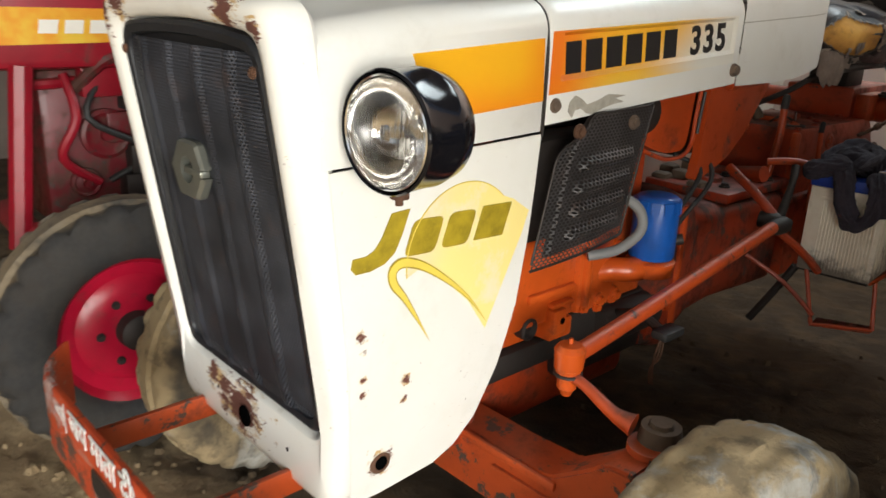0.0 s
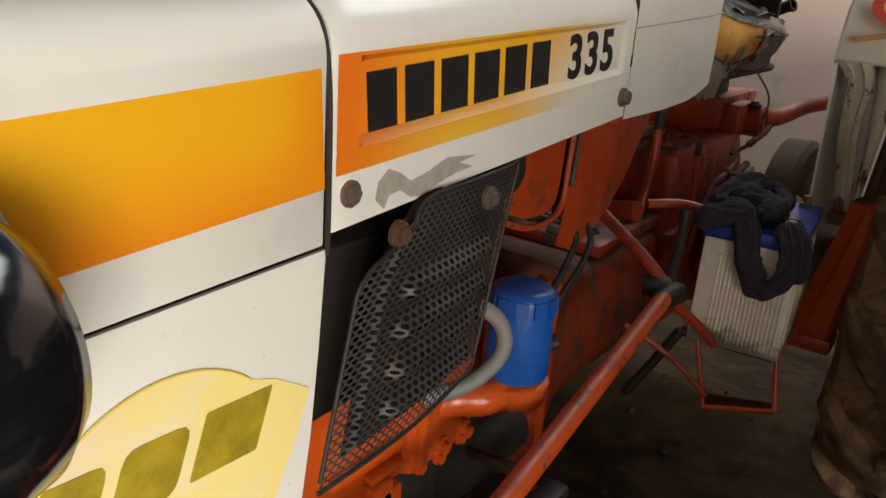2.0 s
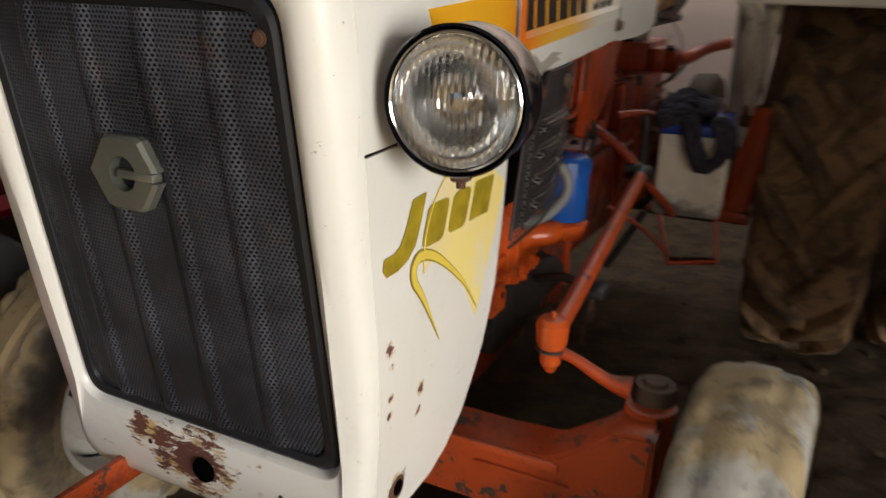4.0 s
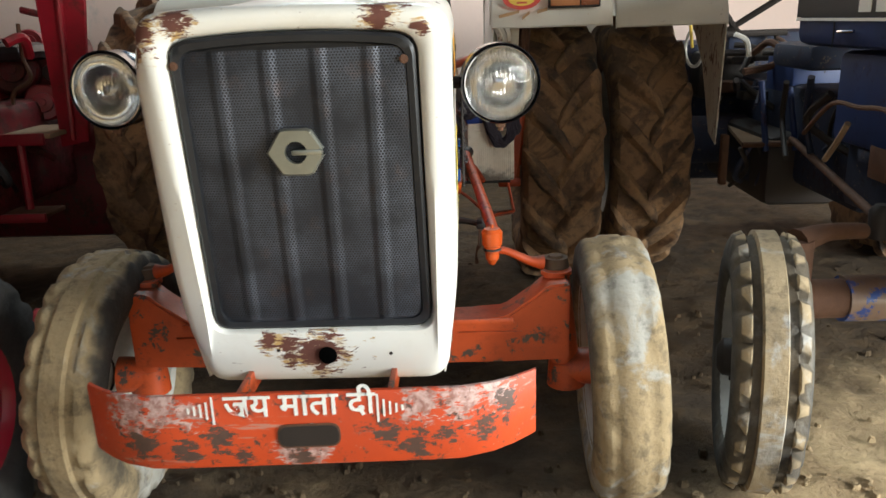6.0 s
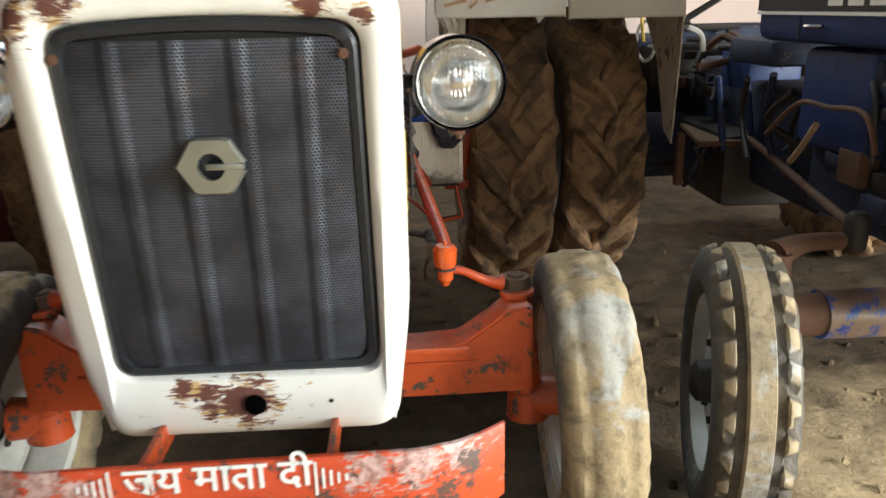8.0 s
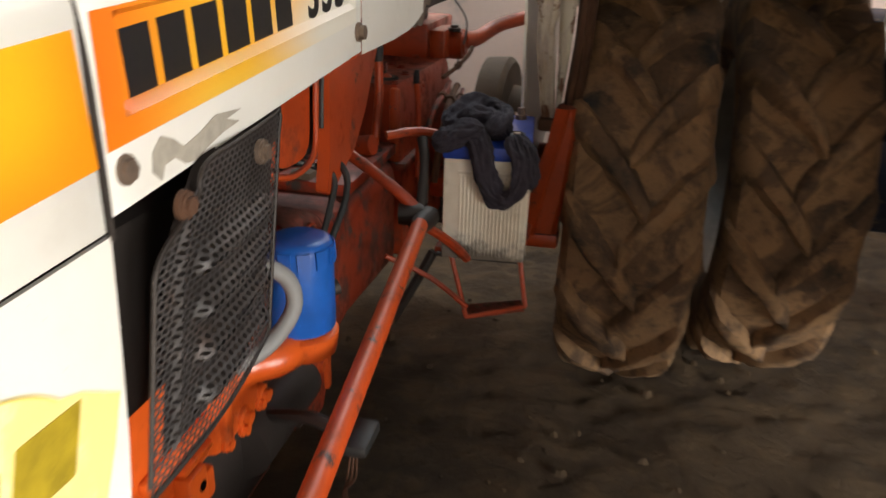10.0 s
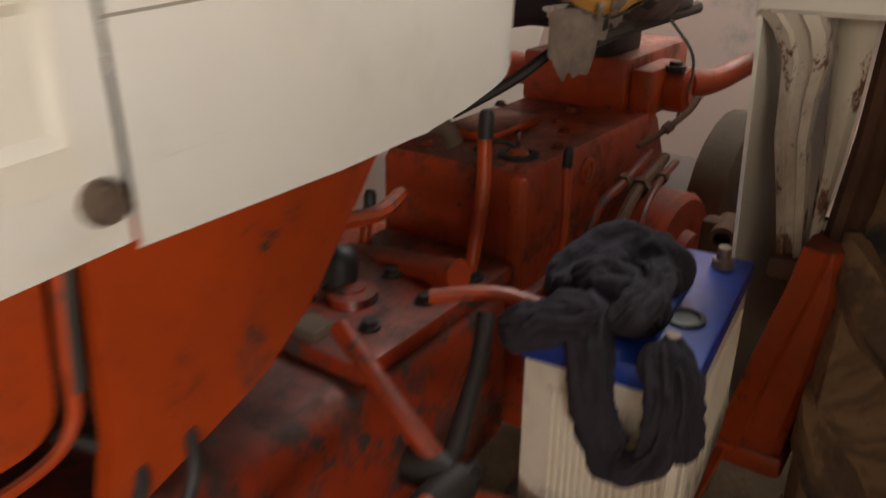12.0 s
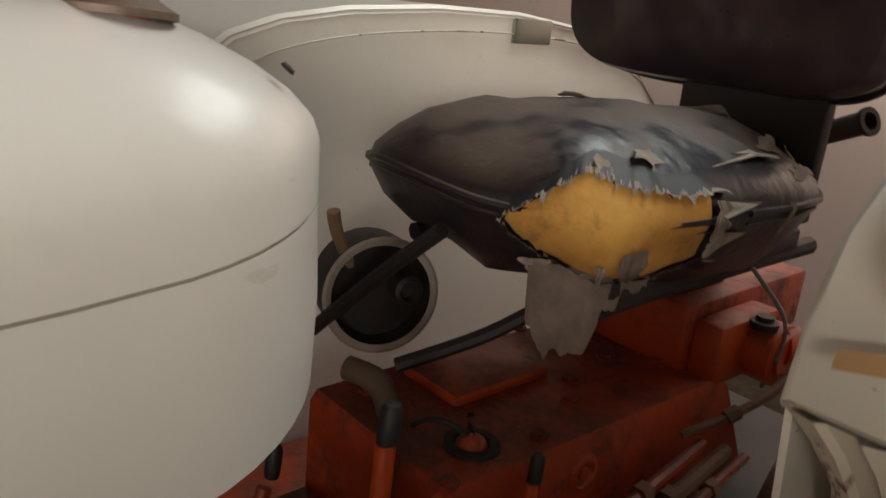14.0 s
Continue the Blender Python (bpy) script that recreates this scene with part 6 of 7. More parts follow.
            zs, lift = z + sgn * 0.004 + 0.003 * noise.noise(q * 0.5), 0.012 + 0.010 * noise.noise(q * 0.4 + Vector((0, 2, 0)))
            dark.append([at(u, zs + sgn * 0.010, 0.003), at(u, zs + sgn * 0.004, 0.014), at(u, zs - sgn * 0.001, 0.022 + lift), at(u, zs - sgn * 0.003, 0.022 + lift * 1.6)])
            pale.append([at(u, zs + sgn * 0.002, 0.016), at(u, zz - sgn * jag * 0.5, 0.024 + curl * 0.5), at(u, zz - sgn * jag * 1.3, 0.024 + curl)])
        part("torn_edge", add_rings(bmesh.new(), dark, closed=False), M_RUBBER, seat, angle=60)
        part("frayed_backing", add_rings(bmesh.new(), pale, closed=False), M_TORN, seat, "pale frayed backing along the tear", angle=60)
    # larger scraps that hang over the foam and at the torn corner
    for u0, z0, half, drop, lift, m in ((0.72, -0.022, 0.070, 0.036, 0.058, M_LINING), (0.56, -0.038, 0.035, 0.030, 0.060, M_TORN), 
                                        (1.02, 0.018, 0.012, 0.055, 0.030, M_TORN), (1.14, 0.006, 0.010, 0.035, 0.022, M_TORN), (0.16, -0.052, 0.10, 0.020, 0.030, M_TORN), (0.34, -0.070, 0.07, 0.020, 0.030, M_TORN)):
        rows = []
        for j in range(7):
            v = j / 6
            w = half * (1 - 0.55 * v + 0.35 * noise.noise(Vector((u0 * 9, v * 3, 2))))
            rows.append([at(u0 + w * (2 * i / 12 - 1) + 0.012 * noise.noise(Vector((v * 4, u0 * 7, 1))), z0 - drop * v * (1 + 0.5 * noise.noise(Vector((i * 0.7, u0 * 11, 0)))), lift + 0.02 * noise.noise(Vector((i * 0.5, v * 3, u0 * 5)))) for i in range(13)])
        part("torn_flap", add_rings(bmesh.new(), rows, closed=False), m, seat, angle=80)
    # pale scraps lifting from the worn top
    for a0, k0, long, broad in ((-0.30, 0.80, 0.09, 0.05), (0.15, 0.82, 0.12, 0.04), (0.55, 0.74, 0.10, 0.05), (2.55, 0.62, 0.16, 0.05), (2.9, 0.55, 0.12, 0.04), (1.2, 0.55, 0.2, 0.03), (0.35, 0.93, 0.09, 0.04), (-0.62, 0.88, 0.07, 0.05), (0.9, 0.86, 0.1, 0.03)):
        pts = []
        for m in range(16):
            b = 2 * math.pi * m / 16
            w = rnd.uniform(0.6, 1.25)
            a, k = a0 + long / max(k0, 0.3) * math.cos(b) * w, k0 + broad * math.sin(b) * w
            pts.append((a, k, high(k) + 0.003 + 0.008 * max(0, math.sin(b + a0 * 3))))
        rag(pts, M_TORN)
    # hanging dusty skirt of torn lining
    bm = bmesh.new()
    rows = []
    for j in range(6):
        v = j / 5
        rows.append([c + yaw @ (plan(radians(-60 + 50 * i / 48), 0.90 - 0.05 * v + 0.02 * noise.noise(Vector((i * 0.2, v * 2, 5)))) + Vector((0.006 * noise.noise(Vector((i * 0.12, v * 3, 0))), 0.006 * noise.noise(Vector((i * 0.11, v * 3, 7))), -0.055 - v * (0.030 + 0.075 * math.sin(math.pi * min(1.0, (i + 6) / 44)) ** 0.7 + 0.022 * noise.noise(Vector((i * 0.17, 2, 0))) + 0.010 * noise.noise(Vector((i * 0.5, 4, 0))))))) for i in range(49)])
    add_rings(bm, rows, closed=False)
    add_rings(bm, [[p - Vector((0.002, 0, 0)) for p in r] for r in rows], closed=False)
    part("torn_lining", bm, M_LINING, seat, "dusty torn lining hanging below")
    base = part("seat_base", add_box(bmesh.new(), (-0.17, 1.95, 1.130), (0.17, 2.36, 1.160), 0.006), M_DARK, tractor, "dark steel seat base")
    for x in (-0.15, 0.15):
        part("seat_rail", tube([(x, 1.95, 1.115), (x, 2.1, 1.12), (x * 1.05, 2.42, 1.125)], 0.013, 8), M_DARK, base)
    part("seat_post", box((-0.07, 2.26, 1.038), (0.06, 2.40, 1.128), 0.008), M_DARK, tractor)
    # backrest
    bm = bmesh.new()
    b0 = Vector((0.005, 2.39, 1.440))
    rings = []
    for k, dy in ((0.72, 0.055), (0.93, 0.05), (1.0, 0.02), (1.0, -0.02), (0.95, -0.05), (0.80, -0.062), (0.4, -0.066), (0.05, -0.068)):
        ring = []
        for i in range(44):
            a = 2 * math.pi * i / 44
            ca, sa = math.cos(a), math.sin(a)
            x = 0.245 * k * math.copysign(abs(ca) ** 0.5, ca)
            z = 0.115 * k * math.copysign(abs(sa) ** 0.55, sa)
            bow = 0.06 * (x / 0.25) ** 2
            p = Vector((x, dy - bow, z))
            ring.append(b0 + p + Vector((0, 0.006 * noise.noise(p * 14), 0.004 * noise.noise(p * 11))))
        rings.append(ring)
    add_rings(bm, rings)
    back = part("backrest", bm, M_BACKREST, tractor, "padded black vinyl backrest")
    pts = []
    for i in range(45):
        a = 2 * math.pi * i / 44
        ca, sa = math.cos(a), math.sin(a)
        x = 0.248 * math.copysign(abs(ca) ** 0.5, ca)
        pts.append(b0 + Vector((x, 0.015 - 0.06 * (x / 0.25) ** 2, 0.118 * math.copysign(abs(sa) ** 0.55, sa))))
    part("backrest_piping", tube(pts, 0.0045, 6), M_SEAT, back)
    part("stitching", tube([p + Vector((0, -0.018, 0.006 if p.z < b0.z else -0.004)) for p in pts], 0.0018, 5), M_TORN, back, "pale worn stitching")
    part("back_plate", add_box(bmesh.new(), (-0.06, 2.37, 1.16), (0.16, 2.40, 1.34), 0.005), M_DARK, tractor)
    part("tool_tube", lathe((0.135, 2.50, 1.285), (1, -0.3, 0.45), [(-0.10, 0.0), (-0.10, 0.017), (0.03, 0.017), (0.035, 0.021), (0.042, 0.021), (0.042, 0.013), (-0.06, 0.012)], 18), M_DARK, tractor)
    part("seat_wire", tube([(0.165, 2.25, 1.12), (0.20, 2.30, 1.05), (0.185, 2.34, 0.97), (0.165, 2.36, 0.92)], 0.003, 6), M_GREY, tractor)


build_seat()


def fender(parent, x0, x1, yc, zc, material=M_FENDER, inner_sign=1, narrow=False):
    """A mudguard: sloped front flap, arched top, inner wall with stays. inner_sign: +1 when the inner wall is at x0."""
    bm = bmesh.new()
    path = [(yc + a, zc + b) for a, b in ((-0.605, 0.590), (-0.597, 0.64), (-0.575, 0.69), (-0.53, 0.725), (-0.45, 0.752), (-0.33, 0.772), (-0.15, 0.785), (0.05, 0.785), (0.25, 0.765), (0.42, 0.70), (0.54, 0.60), (0.62, 0.45))]
    outer = [[Vector((x0, y, z)), Vector((x0 + 0.006, y - 0.004, z + 0.006)), Vector((x1 - 0.006, y - 0.004, z + 0.006)), Vector((x1, y, z))] for y, z in path]
    add_rings(bm, outer, closed=False)
    under = [[p + Vector((0, 0.006, -0.006)) for p in r] for r in outer]
    add_rings(bm, under, closed=False)
    add_rings(bm, [outer[0], under[0]], closed=False)
    top = part("mudguard", bm, material, parent, "dusty white mudguard")
    xi = x0 if inner_sign > 0 else x1
    wall = [(y, z) for y, z in path] + [(yc + 0.42, zc + 0.10), (yc + 0.1, zc + 0.02), (yc - 0.40, zc - 0.05), (yc - 0.53, zc + 0.22)]
    if narrow:
        wall = path[:7] + [(yc - 0.10, zc + 0.62), (yc - 0.32, zc + 0.42), (yc - 0.46, zc + 0.14), (yc - 0.56, zc + 0.10)]
    part("mudguard_wall", slab(wall, lambda u, v, d: Vector((xi + inner_sign * (0.004 + d), u, v)), 0.005), M_STAY if narrow else material, top)
    line = [(y + 0.035, z - 0.035) for y, z in path[1:-2]]
    part("wall_bead", tube([(xi + inner_sign * -0.002, y, z) for y, z in line], 0.0018, 6), M_STAY, top)
    return top


fender(tractor, 0.425, 0.905, 2.378, 0.603)
fender(tractor, -0.925, -0.445, 2.36, 0.61, inner_sign=-1)


def fender_dress():
    # tail lamp, round sticker and pressed stays on the right mudguard
    y, z = 1.768, 1.29
    body = part("tail_lamp", add_box(bmesh.new(), (0.648, y - 0.028, z - 0.026), (0.850, y + 0.01, z + 0.070), 0.006), M_DARK, tractor, "oblong tail lamp with dull amber lenses")
    part("amber_lens", add_box(bmesh.new(), (0.772, y - 0.034, z - 0.018), (0.843, y - 0.026, z + 0.062), 0.003), M_REDLENS, body)
    part("clear_lens", add_box(bmesh.new(), (0.655, y - 0.034, z - 0.018), (0.768, y - 0.026, z + 0.062), 0.003), M_AMBER, body)
    cx, cz = 0.545, 1.308

    def skin(u, v, d):
        return Vector((u, 1.752 + (v - 1.198) * 0.17 - d, v))

    dot = [(cx + 0.075 * math.cos(2 * math.pi * k / 28), cz + 0.045 * math.sin(2 * math.pi * k / 28)) for k in range(28)]
    st = part("oval_sticker", slab(dot, lambda u, v, d: skin(u, v, 0.004 + d), 0.001), M_STICKRED, tractor, "oval red and yellow sticker on the mudguard")
    dot2 = [(cx + 0.055 * math.cos(2 * math.pi * k / 28), cz + 0.031 * math.sin(2 * math.pi * k / 28)) for k in range(28)]
    part("sticker_middle", slab(dot2, lambda u, v, d: skin(u, v, 0.0055 + d), 0.001), M_STICKYEL, st)
    for k, w in enumerate((0.05, 0.062, 0.04)):
        part("sticker_bar", slab([(cx - w / 2, cz + 0.016 - k * 0.016), (cx + w / 2, cz + 0.016 - k * 0.016), (cx + w / 2, cz + 0.010 - k * 0.016), (cx - w / 2, cz + 0.010 - k * 0.016)], lambda u, v, d: skin(u, v, 0.0068 + d), 0.0006), M_STICKRED, st)
    for a, b in (((cx - 0.09, cz - 0.075), (cx - 0.01, cz - 0.045)), ((cx + 0.0, cz - 0.085), (cx + 0.03, cz - 0.05)), ((cx + 0.06, cz - 0.062), (cx + 0.10, cz - 0.04))):
        part("tape_mark", slab([a, (b[0], b[1] - 0.012), b, (a[0], a[1] + 0.012)], lambda u, v, d: skin(u, v, 0.004 + d), 0.0008), M_TAPE, st)
    # pressed stay of the inner wall, a second sheet strip and a rusty post
    rings = []
    for z, x, y, hw in ((1.195, 0.462, 1.775, 0.034), (1.175, 0.474, 1.785, 0.030), (1.14, 0.480, 1.81, 0.026), (1.09, 0.475, 1.835, 0.022), (1.04, 0.474, 1.85, 0.021), (0.98, 0.480, 1.87, 0.020), (0.90, 0.487, 1.895, 0.018), (0.83, 0.494, 1.91, 0.017)):
        rings.append([Vector((x - hw, y + 0.012, z)), Vector((x - hw * 0.9, y - 0.008, z)), Vector((x - hw * 0.35, y - 0.014, z)), Vector((x - hw * 0.2, y - 0.008, z)), Vector((x + hw * 0.3, y - 0.008, z)), Vector((x + hw * 0.45, y - 0.015, z)), Vector((x + hw * 0.9, y - 0.008, z)), Vector((x + hw, y + 0.012, z))])
    part("fender_stay", add_rings(bmesh.new(), rings, closed=False), M_STAY, tractor, "bent grey-white stay with rusty edges")
    rings = []
    for z, x, y, hw in ((1.195, 0.520, 1.86, 0.022), (1.10, 0.520, 1.88, 0.018), (1.0, 0.518, 1.90, 0.012), (0.88, 0.512, 1.92, 0.006)):
        rings.append([Vector((x - hw, y, z)), Vector((x - hw * 0.5, y - 0.008, z)), Vector((x + hw * 0.5, y - 0.008, z)), Vector((x + hw, y, z))])
    part("inner_sheet", add_rings(bmesh.new(), rings, closed=False), M_STAY, tractor)
    rings = []
    for z, x, y, hw in ((1.195, 0.568, 1.87, 0.022), (1.05, 0.562, 1.89, 0.022), (0.93, 0.552, 1.91, 0.024), (0.84, 0.545, 1.93, 0.026)):
        rings.append([Vector((x - hw, y, z)), Vector((x - hw * 0.6, y - 0.016, z)), Vector((x - hw * 0.1, y - 0.019, z)), Vector((x + hw * 0.1, y - 0.010, z)), Vector((x + hw * 0.6, y - 0.016, z)), Vector((x + hw, y, z)), Vector((x + hw, y + 0.03, z)), Vector((x - hw, y + 0.03, z))])
    part("fender_post", add_rings(bmesh.new(), rings), M_RUSTY, tractor, "rusty mudguard post")
    part("fender_bracket", add_box(bmesh.new(), (0.468, 1.875, 0.835), (0.540, 1.93, 0.868), 0.008), M_RUSTY, tractor)
    rings = []
    for z, xa, xb in ((0.545, 0.450, 0.535), (0.60, 0.452, 0.540), (0.70, 0.470, 0.555), (0.84, 0.502, 0.566), (0.90, 0.512, 0.562)):
        rings.append([Vector(p) for p in ((xa, 1.855, z), (xa + 0.03, 1.845, z), (xa + 0.036, 1.852, z), (xb - 0.012, 1.852, z), (xb, 1.86, z), (xb + 0.004, 1.93, z), (xa + 0.004, 1.93, z))])
    drop = part("drop_panel", add_rings(bmesh.new(), rings), M_ORANGE, tractor, "orange drop bracket beside the wheel", angle=25)
    part("drop_foot", box((0.448, 1.845, 0.535), (0.545, 1.94, 0.575), 0.01), M_ORANGE, drop)


n_ = Nodes("sticker_red", 0.5)
n_.colour(n_.mix(n_.ramp(n_.noise(20, 4), 0.4, 0.7), (0.55, 0.05, 0.04), (0.45, 0.10, 0.07)))
M_STICKRED = n_.mat
M_STICKYEL = plain("sticker_yellow", (0.75, 0.52, 0.08), 0.5, 0, 0.2)
fender_dress()
part("reflector_plate", add_box(bmesh.new(), (-0.449, 2.39, 1.345), (-0.438, 2.49, 1.39), 0.003), M_PEWTER, tractor)


def build_cluster():
    """Drum, hand lever and stays seen between hood and seat."""
    drum = part("brake_drum", lathe((-0.205, 1.932, 1.018), (1, -0.35, 0.1), [(-0.05, 0.0), (-0.05, 0.078), (0.03, 0.08), (0.034, 0.070), (0.01, 0.064), (0.01, 0.0)], 32), M_DARK, tractor, "dark round drum with a pale worn rim")
    part("drum_rim", lathe((-0.205, 1.932, 1.018), (1, -0.35, 0.1), [(0.028, 0.0795), (0.034, 0.082), (0.0365, 0.078), (0.0345, 0.070)], 32), M_CLEARLENS, drum, "pale worn rim")
    part("drum_boss", lathe((-0.165, 1.945, 1.035), (1, -0.25, 0.1), [(0, 0.02), (0.03, 0.02), (0.034, 0.014), (0.024, 0.010), (0.024, 0.0)], 20), M_DARK, drum)
    part("hand_lever", tube([(-0.22, 1.90, 1.05), (-0.205, 1.865, 1.11), (-0.20, 1.855, 1.14)], 0.009, 8), M_WOOD, tractor)
    part("stay_bar", tube([(-0.20, 1.83, 0.98), (-0.10, 1.85, 1.08), (0.0, 1.865, 1.17)], 0.0095, 8), M_DARK, tractor)
    part("stay_bar", tube([(-0.03, 1.84, 1.0), (0.03, 1.92, 1.045), (0.075, 1.985, 1.095)], 0.009, 8), M_DARK, tractor)
    part("lever_boss", tube([(-0.07, 1.80, 0.99), (-0.03, 1.815, 0.985), (-0.01, 1.82, 0.955)], 0.015, 10), M_GRIMY, tractor)
    part("footplate_left", add_box(bmesh.new(), (-0.44, 1.55, 0.63), (-0.15, 2.1, 0.645), 0.004), M_ORANGE, tractor)
    # spring and pipes on the gearbox flank
    for pts, r, m in (([(0.165, 1.905, 0.68), (0.172, 1.93, 0.78), (0.178, 1.975, 0.845), (0.185, 2.05, 0.868), (0.175, 2.20, 0.885)], 0.008, M_ORANGE_FILTHY),
                      ([(0.195, 1.93, 0.66), (0.205, 1.96, 0.77), (0.208, 2.01, 0.825), (0.20, 2.09, 0.850), (0.19, 2.24, 0.868)], 0.0105, M_RUSTY),
                      ([(0.225, 1.98, 0.64), (0.232, 2.01, 0.75), (0.225, 2.06, 0.82), (0.215, 2.16, 0.85), (0.20, 2.28, 0.85)], 0.007, M_ORANGE_FILTHY),
                      ([(0.16, 2.17, 0.90), (0.19, 2.22, 0.925), (0.215, 2.27, 0.955), (0.22, 2.30, 0.975)], 0.006, M_RUSTY)):
        pipe = part("hydraulic_pipe", tube(pts, r, 8), m, tractor, "dirty bent hydraulic pipe")
        for k in (1, 3):
            a, b = Vector(pts[k]), Vector(pts[min(k + 1, len(pts) - 1)])
            part("union_nut", add_rod(bmesh.new(), a, a + (b - a).normalized() * 0.018, r * 1.7, n=6), M_RUSTY, pipe)
    part("brake_casing", lathe((0.27, 2.12, 0.74), (1, -0.15, 0), [(-0.10, 0.0), (-0.10, 0.10), (0.0, 0.105), (0.012, 0.095), (0.012, 0.04), (0.03, 0.035), (0.03, 0.0)], 28), M_ORANGE_OILY, tractor, "oily orange brake casing")
    part("hollow_pin", lathe((0.375, 2.0, 0.825), (0.15, -1, 0.05), [(-0.09, 0.0), (-0.09, 0.020), (0.0, 0.020), (0.001, 0.013), (-0.06, 0.012), (-0.06, 0.0)], 20), M_RUSTY, tractor, "rusty hollow pin")
    part("pin_bracket", box((0.33, 2.03, 0.72), (0.42, 2.07, 0.84), 0.008), M_RUSTY, tractor)
    part("rear_floor_plate", box((0.17, 1.98, 0.60), (0.43, 2.42, 0.66), 0.01), M_ORANGE_OILY, tractor)
    for pts, r in (([(0.30, 1.33, 0.77), (0.345, 1.42, 0.70), (0.375, 1.47, 0.645)], 0.010), ([(0.215, 1.40, 0.66), (0.30, 1.45, 0.60), (0.375, 1.492, 0.52)], 0.006)):
        part("step_stay", tube(pts, r, 8), M_ORANGE_OILY, tractor)


build_cluster()

# ---- the battery and the cloth ----


def build_battery():
    x0, x1, y0, y1, z0, z1 = 0.318, 0.492, 1.472, 1.785, 0.643, 0.862
    thing = tagged(empty("battery", ((x0 + x1) / 2, (y0 + y1) / 2, z0)), "grimy cream ribbed battery with a blue lid on the footboard", "battery")
    case = part("case", add_box(bmesh.new(), (x0, y0, z0), (x1, y1, z1), 0.004), M_CASE, thing, "cream ribbed case, black grime at its foot")
    for k in range(17):
        x = x0 + 0.034 + k * 0.0078
        part("rib", add_box(bmesh.new(), (x, y0 - 0.004, z0 + 0.010), (x + 0.0042, y0 + 0.002, z1 - 0.032), 0.0012), M_CASE, case)
    part("rib", add_box(bmesh.new(), (x0 + 0.030, y0 - 0.004, z1 - 0.030), (x1 - 0.008, y0 + 0.002, z1 - 0.024), 0.0012), M_CASE, case)
    for k in range(22):
        y = y0 + 0.02 + k * 0.0125
        part("rib", add_box(bmesh.new(), (x1 - 0.002, y, z0 + 0.01), (x1 + 0.003, y + 0.006, z1 - 0.03), 0.001), M_CASE, case)
    lid = part("lid", add_box(bmesh.new(), (x0 - 0.003, y0 - 0.004, z1), (x1 + 0.003, y1 + 0.003, z1 + 0.028), 0.004), M_BLUELID, thing, "blue plastic lid")
    part("lid_well", add_box(bmesh.new(), (x0 + 0.03, y0 + 0.05, z1 + 0.0285), (x1 - 0.05, y1 - 0.09, z1 + 0.036), 0.004), M_BLUELID, lid)
    part("vent_plug", lathe((x1 - 0.036, y0 + 0.115, z1 + 0.0285), (0, 0, 1), [(0.0, 0.0), (0.0, 0.022), (0.004, 0.022), (0.005, 0.017), (0.001, 0.015), (0.001, 0.0)], 20), M_INK, lid)
    for y in (y0 + 0.03, y1 - 0.035):
        part("terminal", lathe((x1 - 0.03, y, z1 + 0.026), (0, 0, 1), [(0, 0.014), (0.012, 0.013), (0.013, 0.009), (0.028, 0.008), (0.028, 0)], 16), M_STEEL, lid)
    thing.rotation_euler = (0, 0, radians(5))
    thing.location.x -= 0.012


build_battery()


